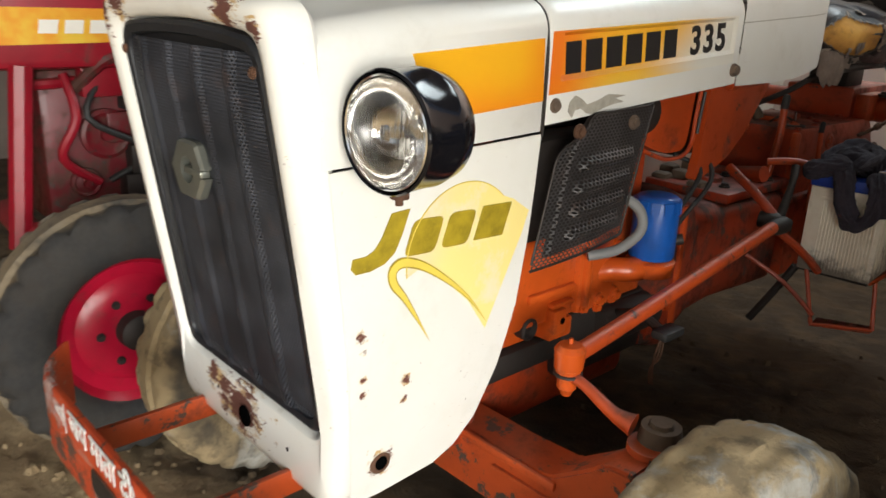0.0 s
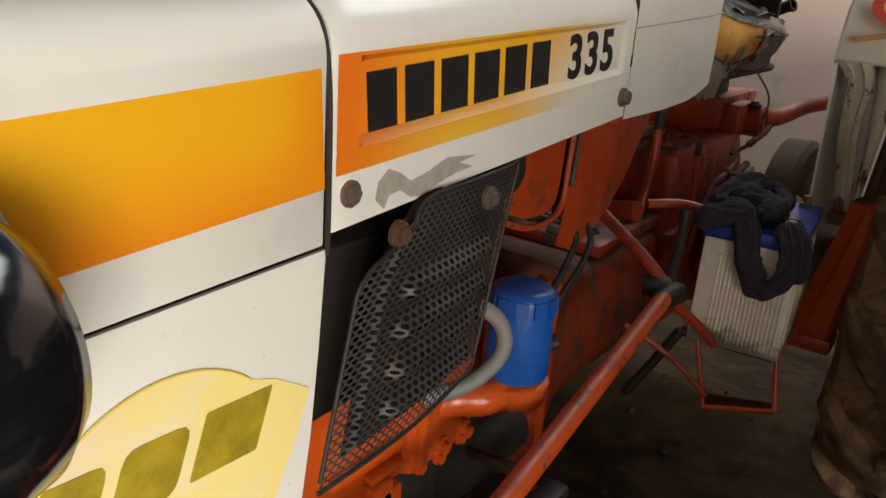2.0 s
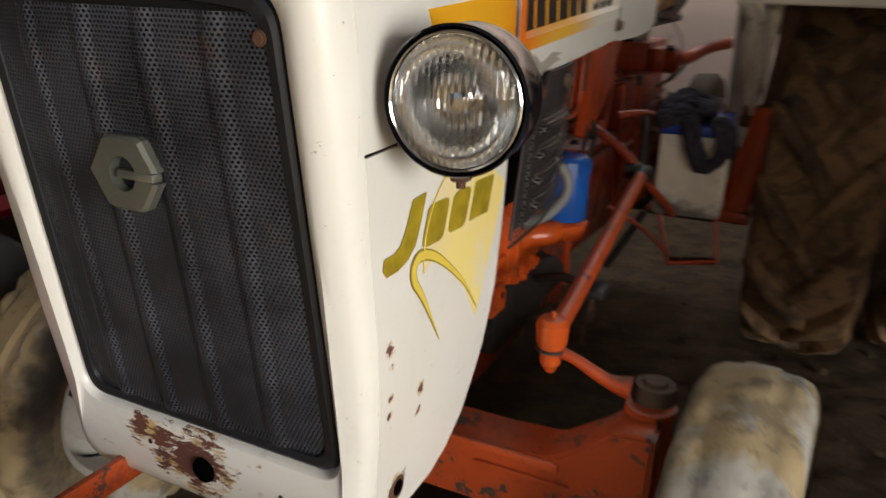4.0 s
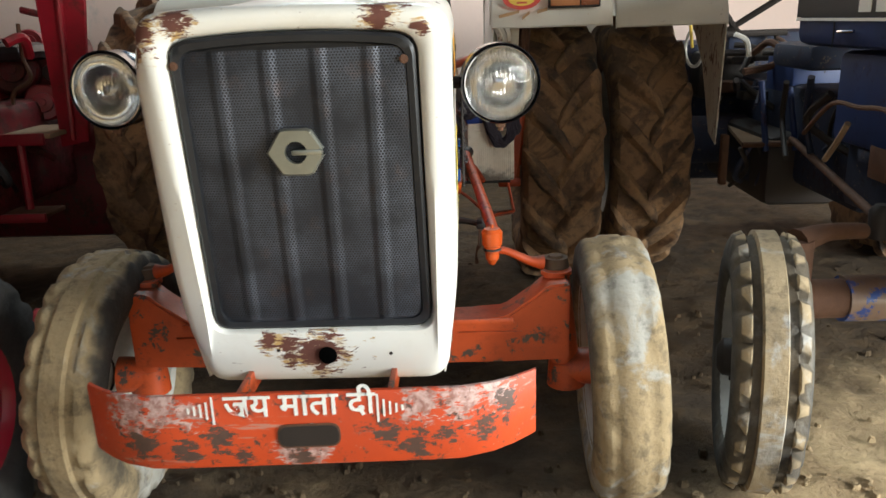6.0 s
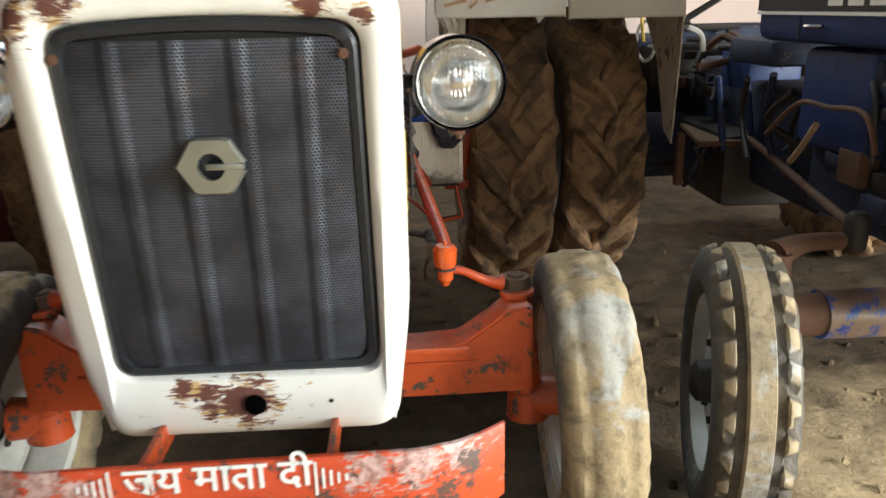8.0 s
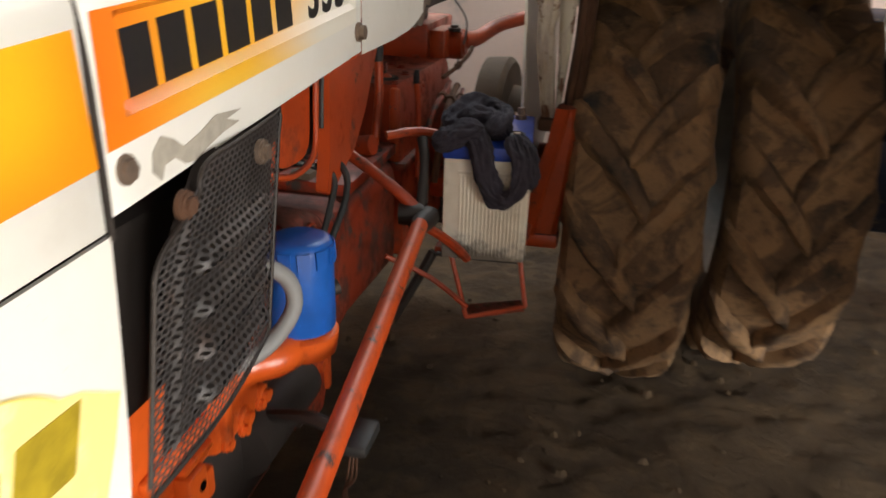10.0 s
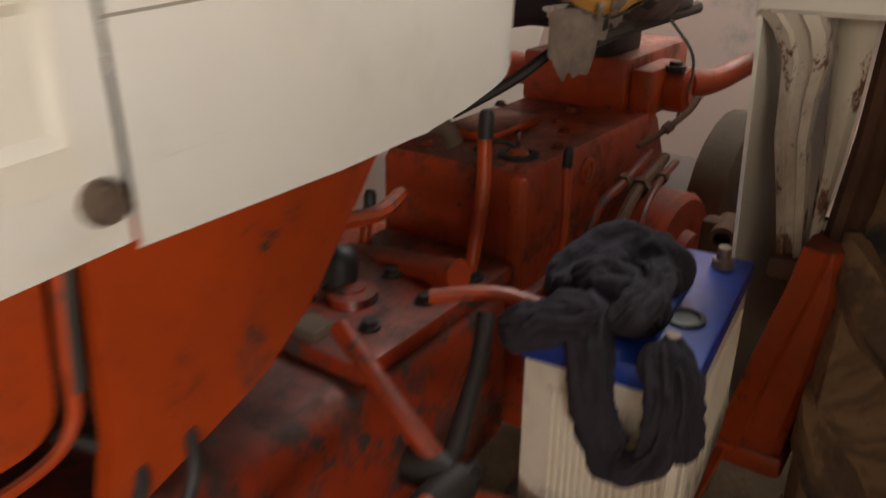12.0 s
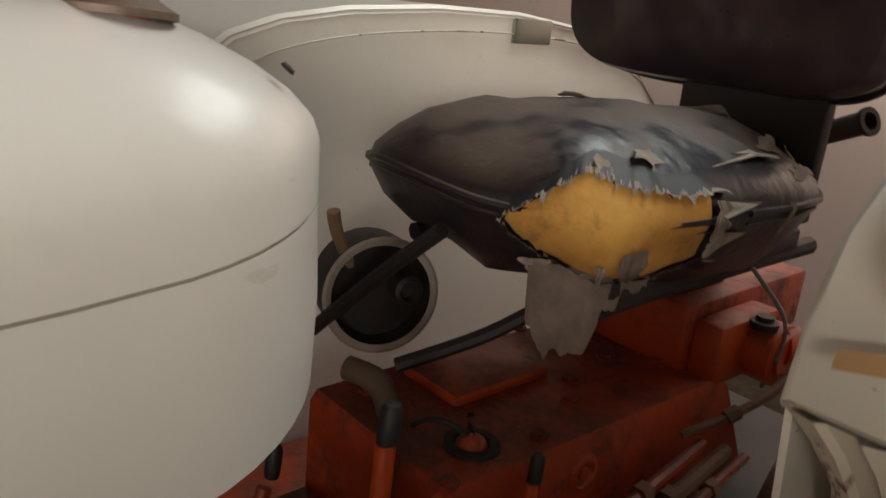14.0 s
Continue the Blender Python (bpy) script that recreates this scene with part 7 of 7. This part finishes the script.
def build_cloth():
    """A dark rag thrown over the battery's lid in crumpled bands, one loop hanging down its face."""
    thing = tagged(empty("rag", (0.39, 1.55, 0.89)), "crumpled dark rag thrown over the battery", "cloth")

    def band(name, points, seed, label=""):
        """A soft flattened band along (x, y, z, half width, half thickness) points, wrinkled all over."""
        fine = []
        for k in range(len(points) - 1):
            p = [points[min(max(k + d, 0), len(points) - 1)] for d in (-1, 0, 1, 2)]
            for m in range(16):
                t = m / 16
                fine.append([0.5 * (2 * b + (c - a) * t + (2 * a - 5 * b + 4 * c - d) * t * t + (3 * b - a - 3 * c + d) * t ** 3) for a, b, c, d in zip(*p)])
        fine.append(list(points[-1]))
        rings = []
        for k, f in enumerate(fine):
            q, r = Vector(fine[max(k - 1, 0)][:3]), Vector(fine[min(k + 1, len(fine) - 1)][:3])
            way = (r - q).normalized()
            face = Vector((0.1, -0.75, 0.65))
            side = way.cross(face).normalized()
            out = side.cross(way).normalized()
            shrink = 0.25 + 0.75 * math.sin(math.pi * min(1.0, (k + 0.4) / 9, (len(fine) - k - 0.6) / 9) / 2)
            ring = []
            for i in range(56):
                a = 2 * math.pi * i / 56
                p = Vector(f[:3]) + side * f[3] * shrink * math.cos(a) + out * f[4] * shrink * math.sin(a)
                w = Vector((seed * 3.1, 0, 0))
                q = Vector((k * 0.045, 1.5 * math.cos(a), 1.5 * math.sin(a)))
                crease = 0.008 * noise.noise(q + w) + 0.007 * noise.noise(q * 2.3 + w) - 0.006 * abs(noise.noise(q * 4.1 + w)) + 0.003 * noise.noise(p * 70 + w)
                ring.append(p + (side * math.cos(a) + out * math.sin(a)) * crease)
            rings.append(ring)
        part(name, add_rings(bmesh.new(), rings), M_CLOTH, thing, label, angle=180)

    band("crumpled_fold", [(0.315, 1.535, 0.898, 0.026, 0.012), (0.332, 1.575, 0.918, 0.040, 0.020), (0.355, 1.625, 0.928, 0.044, 0.022), (0.392, 1.640, 0.920, 0.040, 0.020), (0.430, 1.625, 0.902, 0.024, 0.012)], 1)
    band("crumpled_fold", [(0.335, 1.55, 0.905, 0.028, 0.014), (0.368, 1.545, 0.924, 0.036, 0.020), (0.405, 1.535, 0.922, 0.034, 0.018), (0.440, 1.525, 0.902, 0.024, 0.012)], 2)
    band("side_fold", [(0.296, 1.452, 0.895, 0.014, 0.012), (0.318, 1.452, 0.902, 0.026, 0.016), (0.350, 1.468, 0.912, 0.026, 0.016), (0.395, 1.485, 0.922, 0.022, 0.014)], 3)
    band("hanging_loop", [(0.360, 1.52, 0.925, 0.028, 0.016), (0.392, 1.464, 0.896, 0.026, 0.012), (0.410, 1.446, 0.845, 0.026, 0.011), (0.428, 1.443, 0.802, 0.022, 0.012), (0.452, 1.442, 0.794, 0.018, 0.012), (0.474, 1.445, 0.824, 0.016, 0.011), (0.478, 1.452, 0.872, 0.019, 0.011), (0.455, 1.495, 0.912, 0.026, 0.014)], 4, "end of the rag looped down the battery's face")
    band("hanging_end", [(0.455, 1.51, 0.908, 0.020, 0.012), (0.486, 1.472, 0.888, 0.020, 0.012), (0.497, 1.450, 0.845, 0.018, 0.010), (0.503, 1.447, 0.818, 0.015, 0.009)], 5)
    band("loose_fold", [(0.395, 1.60, 0.938, 0.014, 0.010), (0.420, 1.56, 0.948, 0.020, 0.011), (0.425, 1.515, 0.938, 0.022, 0.012), (0.410, 1.48, 0.915, 0.018, 0.010)], 6)


build_cloth()

# ---- the red tractor alongside ----


def build_red():
    red = tagged(empty("tractor"), "dusty red tractor parked alongside", "tractor")
    front_wheel(red, (-0.965, 0.215, 0.360), 1, radius=0.365, width=0.20, rim_material=M_REDRIM, worn=0.25, tread=M_TYREDARK)
    rear_wheel(red, (-1.115, 2.46, 0.69), -1, radius=0.70, rim_material=M_REDRIM, start=0.2)
    part("hood_side", box((-1.95, -0.15, 1.005), (-1.51, 1.45, 1.36), 0.03), M_RED, red, "red hood flank")
    part("name_sticker", slab([(0.0, 1.078), (0.62, 1.092), (0.60, 1.19), (0.02, 1.19)], lambda u, v, d: Vector((-1.5075 + d, u, v)), 0.001), M_BAND2, red, "torn orange and yellow sticker")
    for k in range(3):
        y = 0.215 + 0.075 * k
        part("name_block", slab([(y, 1.115), (y + 0.055, 1.115), (y + 0.062, 1.155), (y + 0.007, 1.155)], lambda u, v, d: Vector((-1.506 + d, u, v)), 0.001), M_DECALWHITE, red)
    frame_bm = bmesh.new()
    for a, b in (((-1.52, 0.16, 1.02), (-1.50, 0.09, 0.46)), ((-1.50, 0.09, 0.50), (-1.50, 1.2, 0.56)), ((-1.52, 0.9, 1.02), (-1.50, 0.95, 0.5))):
        add_tube(frame_bm, [a, b], 0.035, 8)
    part("side_frame", frame_bm, M_RED, red, "red front frame")
    part("engine", box((-1.95, 0.22, 0.48), (-1.62, 1.4, 1.0), 0.03), M_REDDARK, red, "dirty red engine")
    rnd = random.Random(3)
    for k in range(7):
        y = 0.3 + 0.14 * k
        pts = [(-1.60, y, 1.0 - 0.08 * rnd.random()), (-1.54, y + rnd.uniform(-0.1, 0.1), 0.85), (-1.56, y + rnd.uniform(-0.15, 0.15), 0.72), (-1.60, y + rnd.uniform(-0.1, 0.2), 0.62)]
        part("engine_hose", tube(pts, rnd.uniform(0.008, 0.02), 8), M_RUBBER if k % 3 else M_RED, red)
    part("front_beam", add_rod(bmesh.new(), (-2.2, 0.22, 0.40), (-1.0, 0.20, 0.37), 0.05, n=16), M_RED, red)
    part("gearbox", box((-2.0, 1.4, 0.5), (-1.64, 2.6, 0.95), 0.04), M_REDDARK, red)
    for k in range(16):
        a = Vector((rnd.uniform(-1.75, -1.52), rnd.uniform(0.3, 2.2), rnd.uniform(0.65, 1.15)))
        b = a + Vector((rnd.uniform(-0.15, 0.05), rnd.uniform(-0.2, 0.2), rnd.uniform(-0.2, 0.1)))
        part("engine_rod", tube([a, a.lerp(b, 0.5) + Vector((0.03, 0, rnd.uniform(-0.04, 0.05))), b], rnd.uniform(0.008, 0.022), 8), (M_REDDARK, M_DARK, M_RED, M_RUBBER)[k % 4], red)
    for k in range(14):
        y, z = rnd.uniform(0.3, 1.3), rnd.uniform(0.52, 0.95)
        part("engine_cover", box((-1.63, y, z), (-1.60 + rnd.uniform(0.0, 0.05), y + rnd.uniform(0.05, 0.18), z + rnd.uniform(0.03, 0.12)), 0.008), (M_REDDARK, M_DARK, M_RED)[k % 3], red)
    for y, z, r in ((0.42, 0.78, 0.085), (0.62, 0.66, 0.06), (0.34, 0.62, 0.05), (1.0, 0.80, 0.07)):
        part("pulley", lathe((-1.60, y, z), (1, 0, 0), [(-0.03, 0.0), (-0.03, r), (0.0, r), (0.006, r * 0.85), (0.0, r * 0.7), (0.004, r * 0.3), (0.02, r * 0.25), (0.02, 0)], 28), M_REDDARK, red)
    # the tall flat mudguard, footboard and step
    part("mudguard_flap", slab([(-1.45, 0.76), (-1.33, 0.78), (-1.20, 1.75), (-1.46, 1.78)], lambda u, v, d: Vector((u, 1.90 + d, v)), 0.02), M_RED, red, "upright red mudguard panel")
    part("flap_rib", add_tube(bmesh.new(), [(-1.395, 1.895, 0.79), (-1.33, 1.895, 1.7)], 0.014, 8), M_RED, red)
    part("footboard", add_box(bmesh.new(), (-2.05, 1.76, 0.815), (-1.42, 2.10, 0.835), 0.005), M_WOOD, red, "dusty footboard")
    part("board_edge", add_box(bmesh.new(), (-2.05, 1.735, 0.79), (-1.44, 1.757, 0.840), 0.004), M_RED, red)
    for a, b in (((-1.545, 1.75, 0.80), (-1.555, 1.75, 0.52)), ((-1.90, 1.78, 0.80), (-1.90, 1.80, 0.52))):
        part("step_rod", add_tube(bmesh.new(), [a, b], 0.017, 8), M_RED, red)
    part("step_board", add_box(bmesh.new(), (-1.95, 1.70, 0.49), (-1.46, 1.86, 0.508), 0.004), M_RUSTY, red)
    part("step_edge", add_box(bmesh.new(), (-1.95, 1.68, 0.475), (-1.46, 1.698, 0.512), 0.003), M_RED, red)
    for c, r, long, m in (((-1.64, 2.16, 0.93), 0.085, 0.16, M_RED), ((-1.78, 2.2, 1.08), 0.11, 0.2, M_REDDARK), ((-1.70, 2.24, 1.20), 0.06, 0.12, M_RED), ((-1.92, 2.15, 0.95), 0.09, 0.2, M_RED), ((-1.60, 2.2, 1.06), 0.04, 0.1, M_DARK)):
        part("brake_housing", lathe(c, (0.35, -1, 0.1), [(-long, 0.0), (-long, r), (0.0, r), (0.012, r * 0.9), (0.012, r * 0.55), (0.03, r * 0.5), (0.032, r * 0.2), (0.045, r * 0.18), (0.045, 0.0)], 24), m, red)
    part("axle_tube", add_rod(bmesh.new(), (-1.70, 2.50, 0.69), (-1.22, 2.47, 0.69), 0.13, n=20), M_REDDARK, red)
    # added dark box: covers the bright wall and floor where darkness belongs
    part("dark_mass", box((-2.75, 2.35, 0.22), (-1.42, 2.75, 0.72), 0.06), M_REDDARK, red)
    for pts in ([(-1.575, 1.95, 1.28), (-1.58, 1.95, 1.14), (-1.563, 1.95, 1.05), (-1.65, 1.95, 0.99), (-1.667, 1.95, 0.86)], [(-1.75, 1.7, 1.2), (-1.72, 1.75, 1.0), (-1.70, 1.8, 0.7)]):
        part("lever", tube(pts, 0.009, 8), M_RUSTY, red)
    part("rear_casing", box((-2.75, 2.3, 0.72), (-1.62, 2.75, 1.22), 0.06), M_REDDARK, red, "dirty red rear casing")
    part("far_engine", box((-2.9, 1.9, 0.55), (-2.1, 2.3, 1.05), 0.05), M_REDDARK, red)
    for k in range(14):
        a = Vector((rnd.uniform(-2.6, -1.7), rnd.uniform(2.2, 2.6), rnd.uniform(1.0, 1.42)))
        b = a + Vector((rnd.uniform(-0.3, 0.3), rnd.uniform(-0.1, 0.1), rnd.uniform(-0.18, 0.1)))
        part("control_rod", tube([a, a.lerp(b, 0.5) + Vector((0, 0, rnd.uniform(-0.05, 0.05))), b], rnd.uniform(0.008, 0.02), 8), (M_DARK, M_REDDARK, M_RUBBER)[k % 3], red)
    part("seat_pan", box((-2.05, 2.0, 1.12), (-1.62, 2.5, 1.2), 0.04), M_SEAT, red)


n_ = Nodes("orange_sticker", 0.45)
n_.colour(n_.mix(n_.ramp(n_.noise(9, 3), 0.35, 0.65), (0.72, 0.30, 0.02), (0.75, 0.50, 0.05)))
M_BAND2 = n_.mat
build_red()

# ---- the blue tractor alongside ----


def build_blue():
    blue = tagged(empty("tractor"), "dusty blue tractor parked alongside", "tractor")
    front_wheel(blue, (1.072, 0.50, 0.340), -1, worn=0.12, steer=-14, width=0.178, tread=M_TYREBLUE)
    rear_wheel(blue, (1.14, 2.52, 0.61), 1, start=0.27)
    fender(blue, 0.925, 1.372, 2.42, 0.592, inner_sign=-1, narrow=True)
    lamp = part("tail_lamp", add_box(bmesh.new(), (0.962, 1.790, 1.300), (1.145, 1.830, 1.368), 0.006), M_DARK, blue, "oblong tail lamp with a brown lens")
    part("amber_lens", add_box(bmesh.new(), (0.970, 1.783, 1.307), (1.137, 1.791, 1.361), 0.003), M_AMBER, lamp)
    hood = part("hood", box((1.555, -0.35, 1.10), (2.05, 1.62, 1.42), 0.04), M_BLUEPAINT, blue, "blue hood with a dark band")
    part("band", slab([(-0.3, 1.20), (1.60, 1.20), (1.60, 1.285), (-0.3, 1.285)], lambda u, v, d: Vector((1.552 - d, u, v)), 0.002), M_INK, hood)
    for z in (1.193, 1.289):
        part("band_line", slab([(-0.3, z - 0.005), (1.60, z - 0.005), (1.60, z + 0.005), (-0.3, z + 0.005)], lambda u, v, d: Vector((1.5505 - d, u, v)), 0.002), M_DECALWHITE, hood)
    for k in range(5):
        y = 1.14 - k * 0.105
        part("name_block", slab([(y, 1.215), (y - 0.075, 1.215), (y - 0.075, 1.27), (y, 1.27)], lambda u, v, d: Vector((1.549 - d, u, v)), 0.002), M_DECALWHITE, hood)
    part("handle", add_tube(bmesh.new(), [(1.55, 1.26, 1.155), (1.535, 1.23, 1.155), (1.55, 1.16, 1.157)], 0.006, 8), M_CHROME, hood)
    part("hood_seam", slab([(1.30, 1.10), (1.306, 1.10), (1.306, 1.40), (1.30, 1.40)], lambda u, v, d: Vector((1.5535 - d, u, v)), 0.002), M_INK, hood)
    part("engine", box((1.66, 0.1, 0.55), (2.0, 1.35, 1.08), 0.03), M_BLUEDARK, blue, "dusty blue engine")
    part("side_tank", box((1.60, 0.95, 0.78), (1.75, 1.35, 1.09), 0.03), M_BLUEPAINT, blue)
    part("housing", box((1.72, 1.35, 0.5), (2.05, 2.9, 0.92), 0.04), M_BLUEDARK, blue)
    part("axle_sleeve", add_rod(bmesh.new(), (1.16, 0.60, 0.47), (1.62, 0.62, 0.46), 0.055, n=18), M_RUSTY, blue, "rusty axle sleeve")
    part("axle_tube", add_rod(bmesh.new(), (1.33, 0.61, 0.465), (2.1, 0.63, 0.45), 0.064, n=18), M_AXLE, blue, "chipped blue axle tube")
    part("kingpin_post", add_rod(bmesh.new(), (1.19, 0.60, 0.36), (1.19, 0.60, 0.64), 0.05, 0.045, n=18), M_RUSTY, blue)
    part("steering_arm", tube([(1.19, 0.60, 0.63), (1.30, 0.66, 0.64), (1.42, 0.70, 0.63)], [0.04, 0.025, 0.022], 10), M_RUSTY, blue)
    part("drag_link", add_tube(bmesh.new(), [(1.495, 0.78, 0.645), (1.70, 1.9, 0.70)], 0.014, 10), M_RUSTY, blue, "rusty drag link")
    part("link_joint", lathe((1.495, 0.76, 0.64), (0, 0, 1), [(-0.05, 0.0), (-0.05, 0.03), (0.03, 0.035), (0.05, 0.02), (0.05, 0)], 16), M_DARK, blue)
    part("footboard", slab([(1.49, 1.89), (1.76, 1.89), (2.05, 2.66), (1.655, 2.66)], lambda u, v, d: Vector((u, v, 0.692 - d)), 0.018), M_WOOD, blue, "dust-covered footboard")
    part("board_lip", add_tube(bmesh.new(), [(1.49, 1.885, 0.682), (1.76, 1.885, 0.682)], 0.012, 8), M_RUSTY, blue)
    for a, b in (((1.545, 1.88, 0.95), (1.59, 1.885, 0.655)), ((1.665, 1.88, 0.92), (1.715, 1.885, 0.655))):
        part("frame_bar", add_tube(bmesh.new(), [a, b], 0.013, 8), M_BLUEPAINT, blue)
    part("board_bracket", box((1.60, 2.02, 0.42), (2.0, 2.5, 0.655), 0.06), M_BLUEDARK, blue)
    for k in range(9):
        x = 1.50 + 0.05 * k
        part("under_strut", tube([(x, 1.94 + 0.02 * (k % 3), 0.66), (x + 0.05 * (-1) ** k, 1.98, 0.56 - 0.02 * (k % 4)), (x + 0.02, 2.1, 0.46 + 0.02 * (k % 3))], 0.010 + 0.003 * (k % 3), 8), (M_DARK, M_BLUEDARK)[k % 2], blue)
    part("hanger", add_box(bmesh.new(), (1.42, 1.93, 0.50), (1.45, 1.97, 0.72), 0.006), M_RUSTY, blue)
    part("steering_box", box((1.62, 1.62, 1.0), (1.95, 2.0, 1.10), 0.03), M_BLUEDARK, blue)
    part("side_cover", box((1.72, 2.0, 0.86), (1.95, 2.3, 1.05), 0.02), M_BLUEPAINT, blue, "scuffed blue side cover")
    part("rear_cover", box((1.66, 2.68, 0.66), (2.15, 2.9, 1.13), 0.04), M_BLUEDARK, blue)
    part("lift_housing", box((1.50, 2.62, 0.80), (1.80, 2.9, 1.04), 0.04), M_DARK, blue)
    rnd = random.Random(12)
    for k in range(9):
        x = 1.52 + 0.05 * k
        y = 1.45 + rnd.uniform(-0.1, 0.35)
        pts = [(x, y, 0.92 + rnd.uniform(-0.05, 0.1)), (x + rnd.uniform(-0.05, 0.08), y + 0.1, 0.82), (x + rnd.uniform(-0.04, 0.12), y + rnd.uniform(-0.1, 0.2), 0.70)]
        part("pedal_rod", tube(pts, rnd.uniform(0.008, 0.016), 8), (M_DARK, M_BLUEDARK, M_DARK)[k % 3], blue)
    for k in range(18):
        a = Vector((rnd.uniform(1.50, 1.9), rnd.uniform(2.05, 2.6), rnd.uniform(0.82, 1.12)))
        b = a + Vector((rnd.uniform(-0.15, 0.25), rnd.uniform(-0.15, 0.2), rnd.uniform(-0.14, 0.08)))
        part("control_rod", tube([a, a.lerp(b, 0.5) + Vector((0, 0, rnd.uniform(-0.03, 0.05))), b], rnd.uniform(0.007, 0.018), 8), (M_DARK, M_BLUEDARK, M_DARK, M_RUSTY)[k % 4], blue)
    for k in range(7):
        x, y, z = rnd.uniform(1.52, 1.80), rnd.uniform(2.2, 2.55), rnd.uniform(0.78, 1.0)
        part("linkage_block", box((x, y, z), (x + rnd.uniform(0.08, 0.18), y + 0.1, z + rnd.uniform(0.03, 0.07)), 0.008), (M_DARK, M_RUSTY)[k % 2], blue)
    part("steering_pipe", tube([(1.53, 1.40, 0.80), (1.53, 1.211, 0.924), (1.53, 1.034, 0.932), (1.53, 0.855, 0.936), (1.53, 0.78, 0.838)], 0.008, 8), M_RUSTY, blue, "bent steering pipe")
    part("steering_pipe", tube([(1.54, 1.24, 0.731), (1.54, 1.167, 0.803), (1.54, 1.107, 0.873)], 0.010, 8), M_WOOD, blue)
    for k in range(16):
        y, z = rnd.uniform(0.15, 1.28), rnd.uniform(0.58, 1.02)
        part("engine_cover", box((1.645 - rnd.uniform(0.0, 0.05), y, z), (1.67, y + rnd.uniform(0.05, 0.18), z + rnd.uniform(0.03, 0.12)), 0.008), (M_BLUEDARK, M_DARK, M_BLUEPAINT, M_RUSTY)[k % 4], blue)
    for k in range(8):
        y, z = rnd.uniform(0.2, 1.3), rnd.uniform(0.65, 1.05)
        part("engine_pipe", tube([(1.63, y, z), (1.60, y + rnd.uniform(-0.1, 0.1), z - 0.06), (1.61, y + rnd.uniform(-0.2, 0.2), z - rnd.uniform(0.1, 0.25))], rnd.uniform(0.006, 0.013), 8), (M_RUBBER, M_RUSTY)[k % 2], blue)
    part("pale_strip", tube([(1.53, 2.2, 1.13), (1.585, 2.2, 1.10), (1.60, 2.2, 1.03)], 0.012, 6), M_DECALWHITE, blue)
    part("seat", box((1.50, 2.55, 1.30), (1.95, 2.95, 1.37), 0.03), M_DECALWHITE, blue, "pale seat pan")
    for a, b in (((1.55, 2.6, 1.30), (1.75, 2.75, 1.10)), ((1.90, 2.6, 1.30), (1.62, 2.75, 1.10)), ((1.55, 2.6, 1.12), (1.92, 2.6, 1.12))):
        part("seat_stay", add_tube(bmesh.new(), [a, b], 0.016, 8), M_DARK, blue)
    part("quadrant", lathe((1.47, 2.60, 1.06), (1, 0.2, 0), [(-0.004, 0.085), (0.004, 0.085), (0.004, 0.10), (-0.004, 0.10), (-0.004, 0.085)], 30), M_DECALWHITE, blue)
    part("quadrant_lever", tube([(1.46, 2.6, 1.06), (1.44, 2.58, 1.16), (1.435, 2.57, 1.22)], 0.008, 8), M_STICKYEL, blue)
    part("rear_body", box((1.36, 2.75, 0.35), (2.1, 3.2, 1.08), 0.05), M_BLUEDARK, blue, "dark dusty rear transmission")
    part("rear_axle", add_rod(bmesh.new(), (1.2, 2.52, 0.61), (2.4, 2.52, 0.61), 0.12, n=20), M_BLUEDARK, blue)
    rear_wheel(blue, (2.50, 2.52, 0.61), 1, start=0.1)
    # added dark mass that closes a bright gap below the footboard
    part("dark_mass", box((1.60, 1.9, 0.40), (1.95, 2.75, 0.72), 0.05), M_DARK, blue)


build_blue()


def build_sack():
    bm = bmesh.new()
    bmesh.ops.create_icosphere(bm, subdivisions=4, radius=1.0)
    for v in bm.verts:
        p = v.co.copy()
        k = 1 + 0.18 * noise.noise(p * 2.3) + 0.07 * noise.noise(p * 6)
        v.co = Vector((-1.16 + p.x * 0.13 * k, 1.05 + p.y * 0.18 * k, 0.155 + p.z * 0.16 * k))
    tagged(part("sack", bm, M_SACK, None), "crumpled red and white woven sack on the floor", "sack")


n_ = Nodes("woven_sack", 0.8)
n_.colour(n_.mix(n_.ramp(n_.noise(14, 6, 0.7), 0.46, 0.56), (0.32, 0.03, 0.04), (0.45, 0.30, 0.26)))
n_.bump(n_.noise(30, 6), 0.5, 0.01)
M_SACK = n_.mat
build_sack()
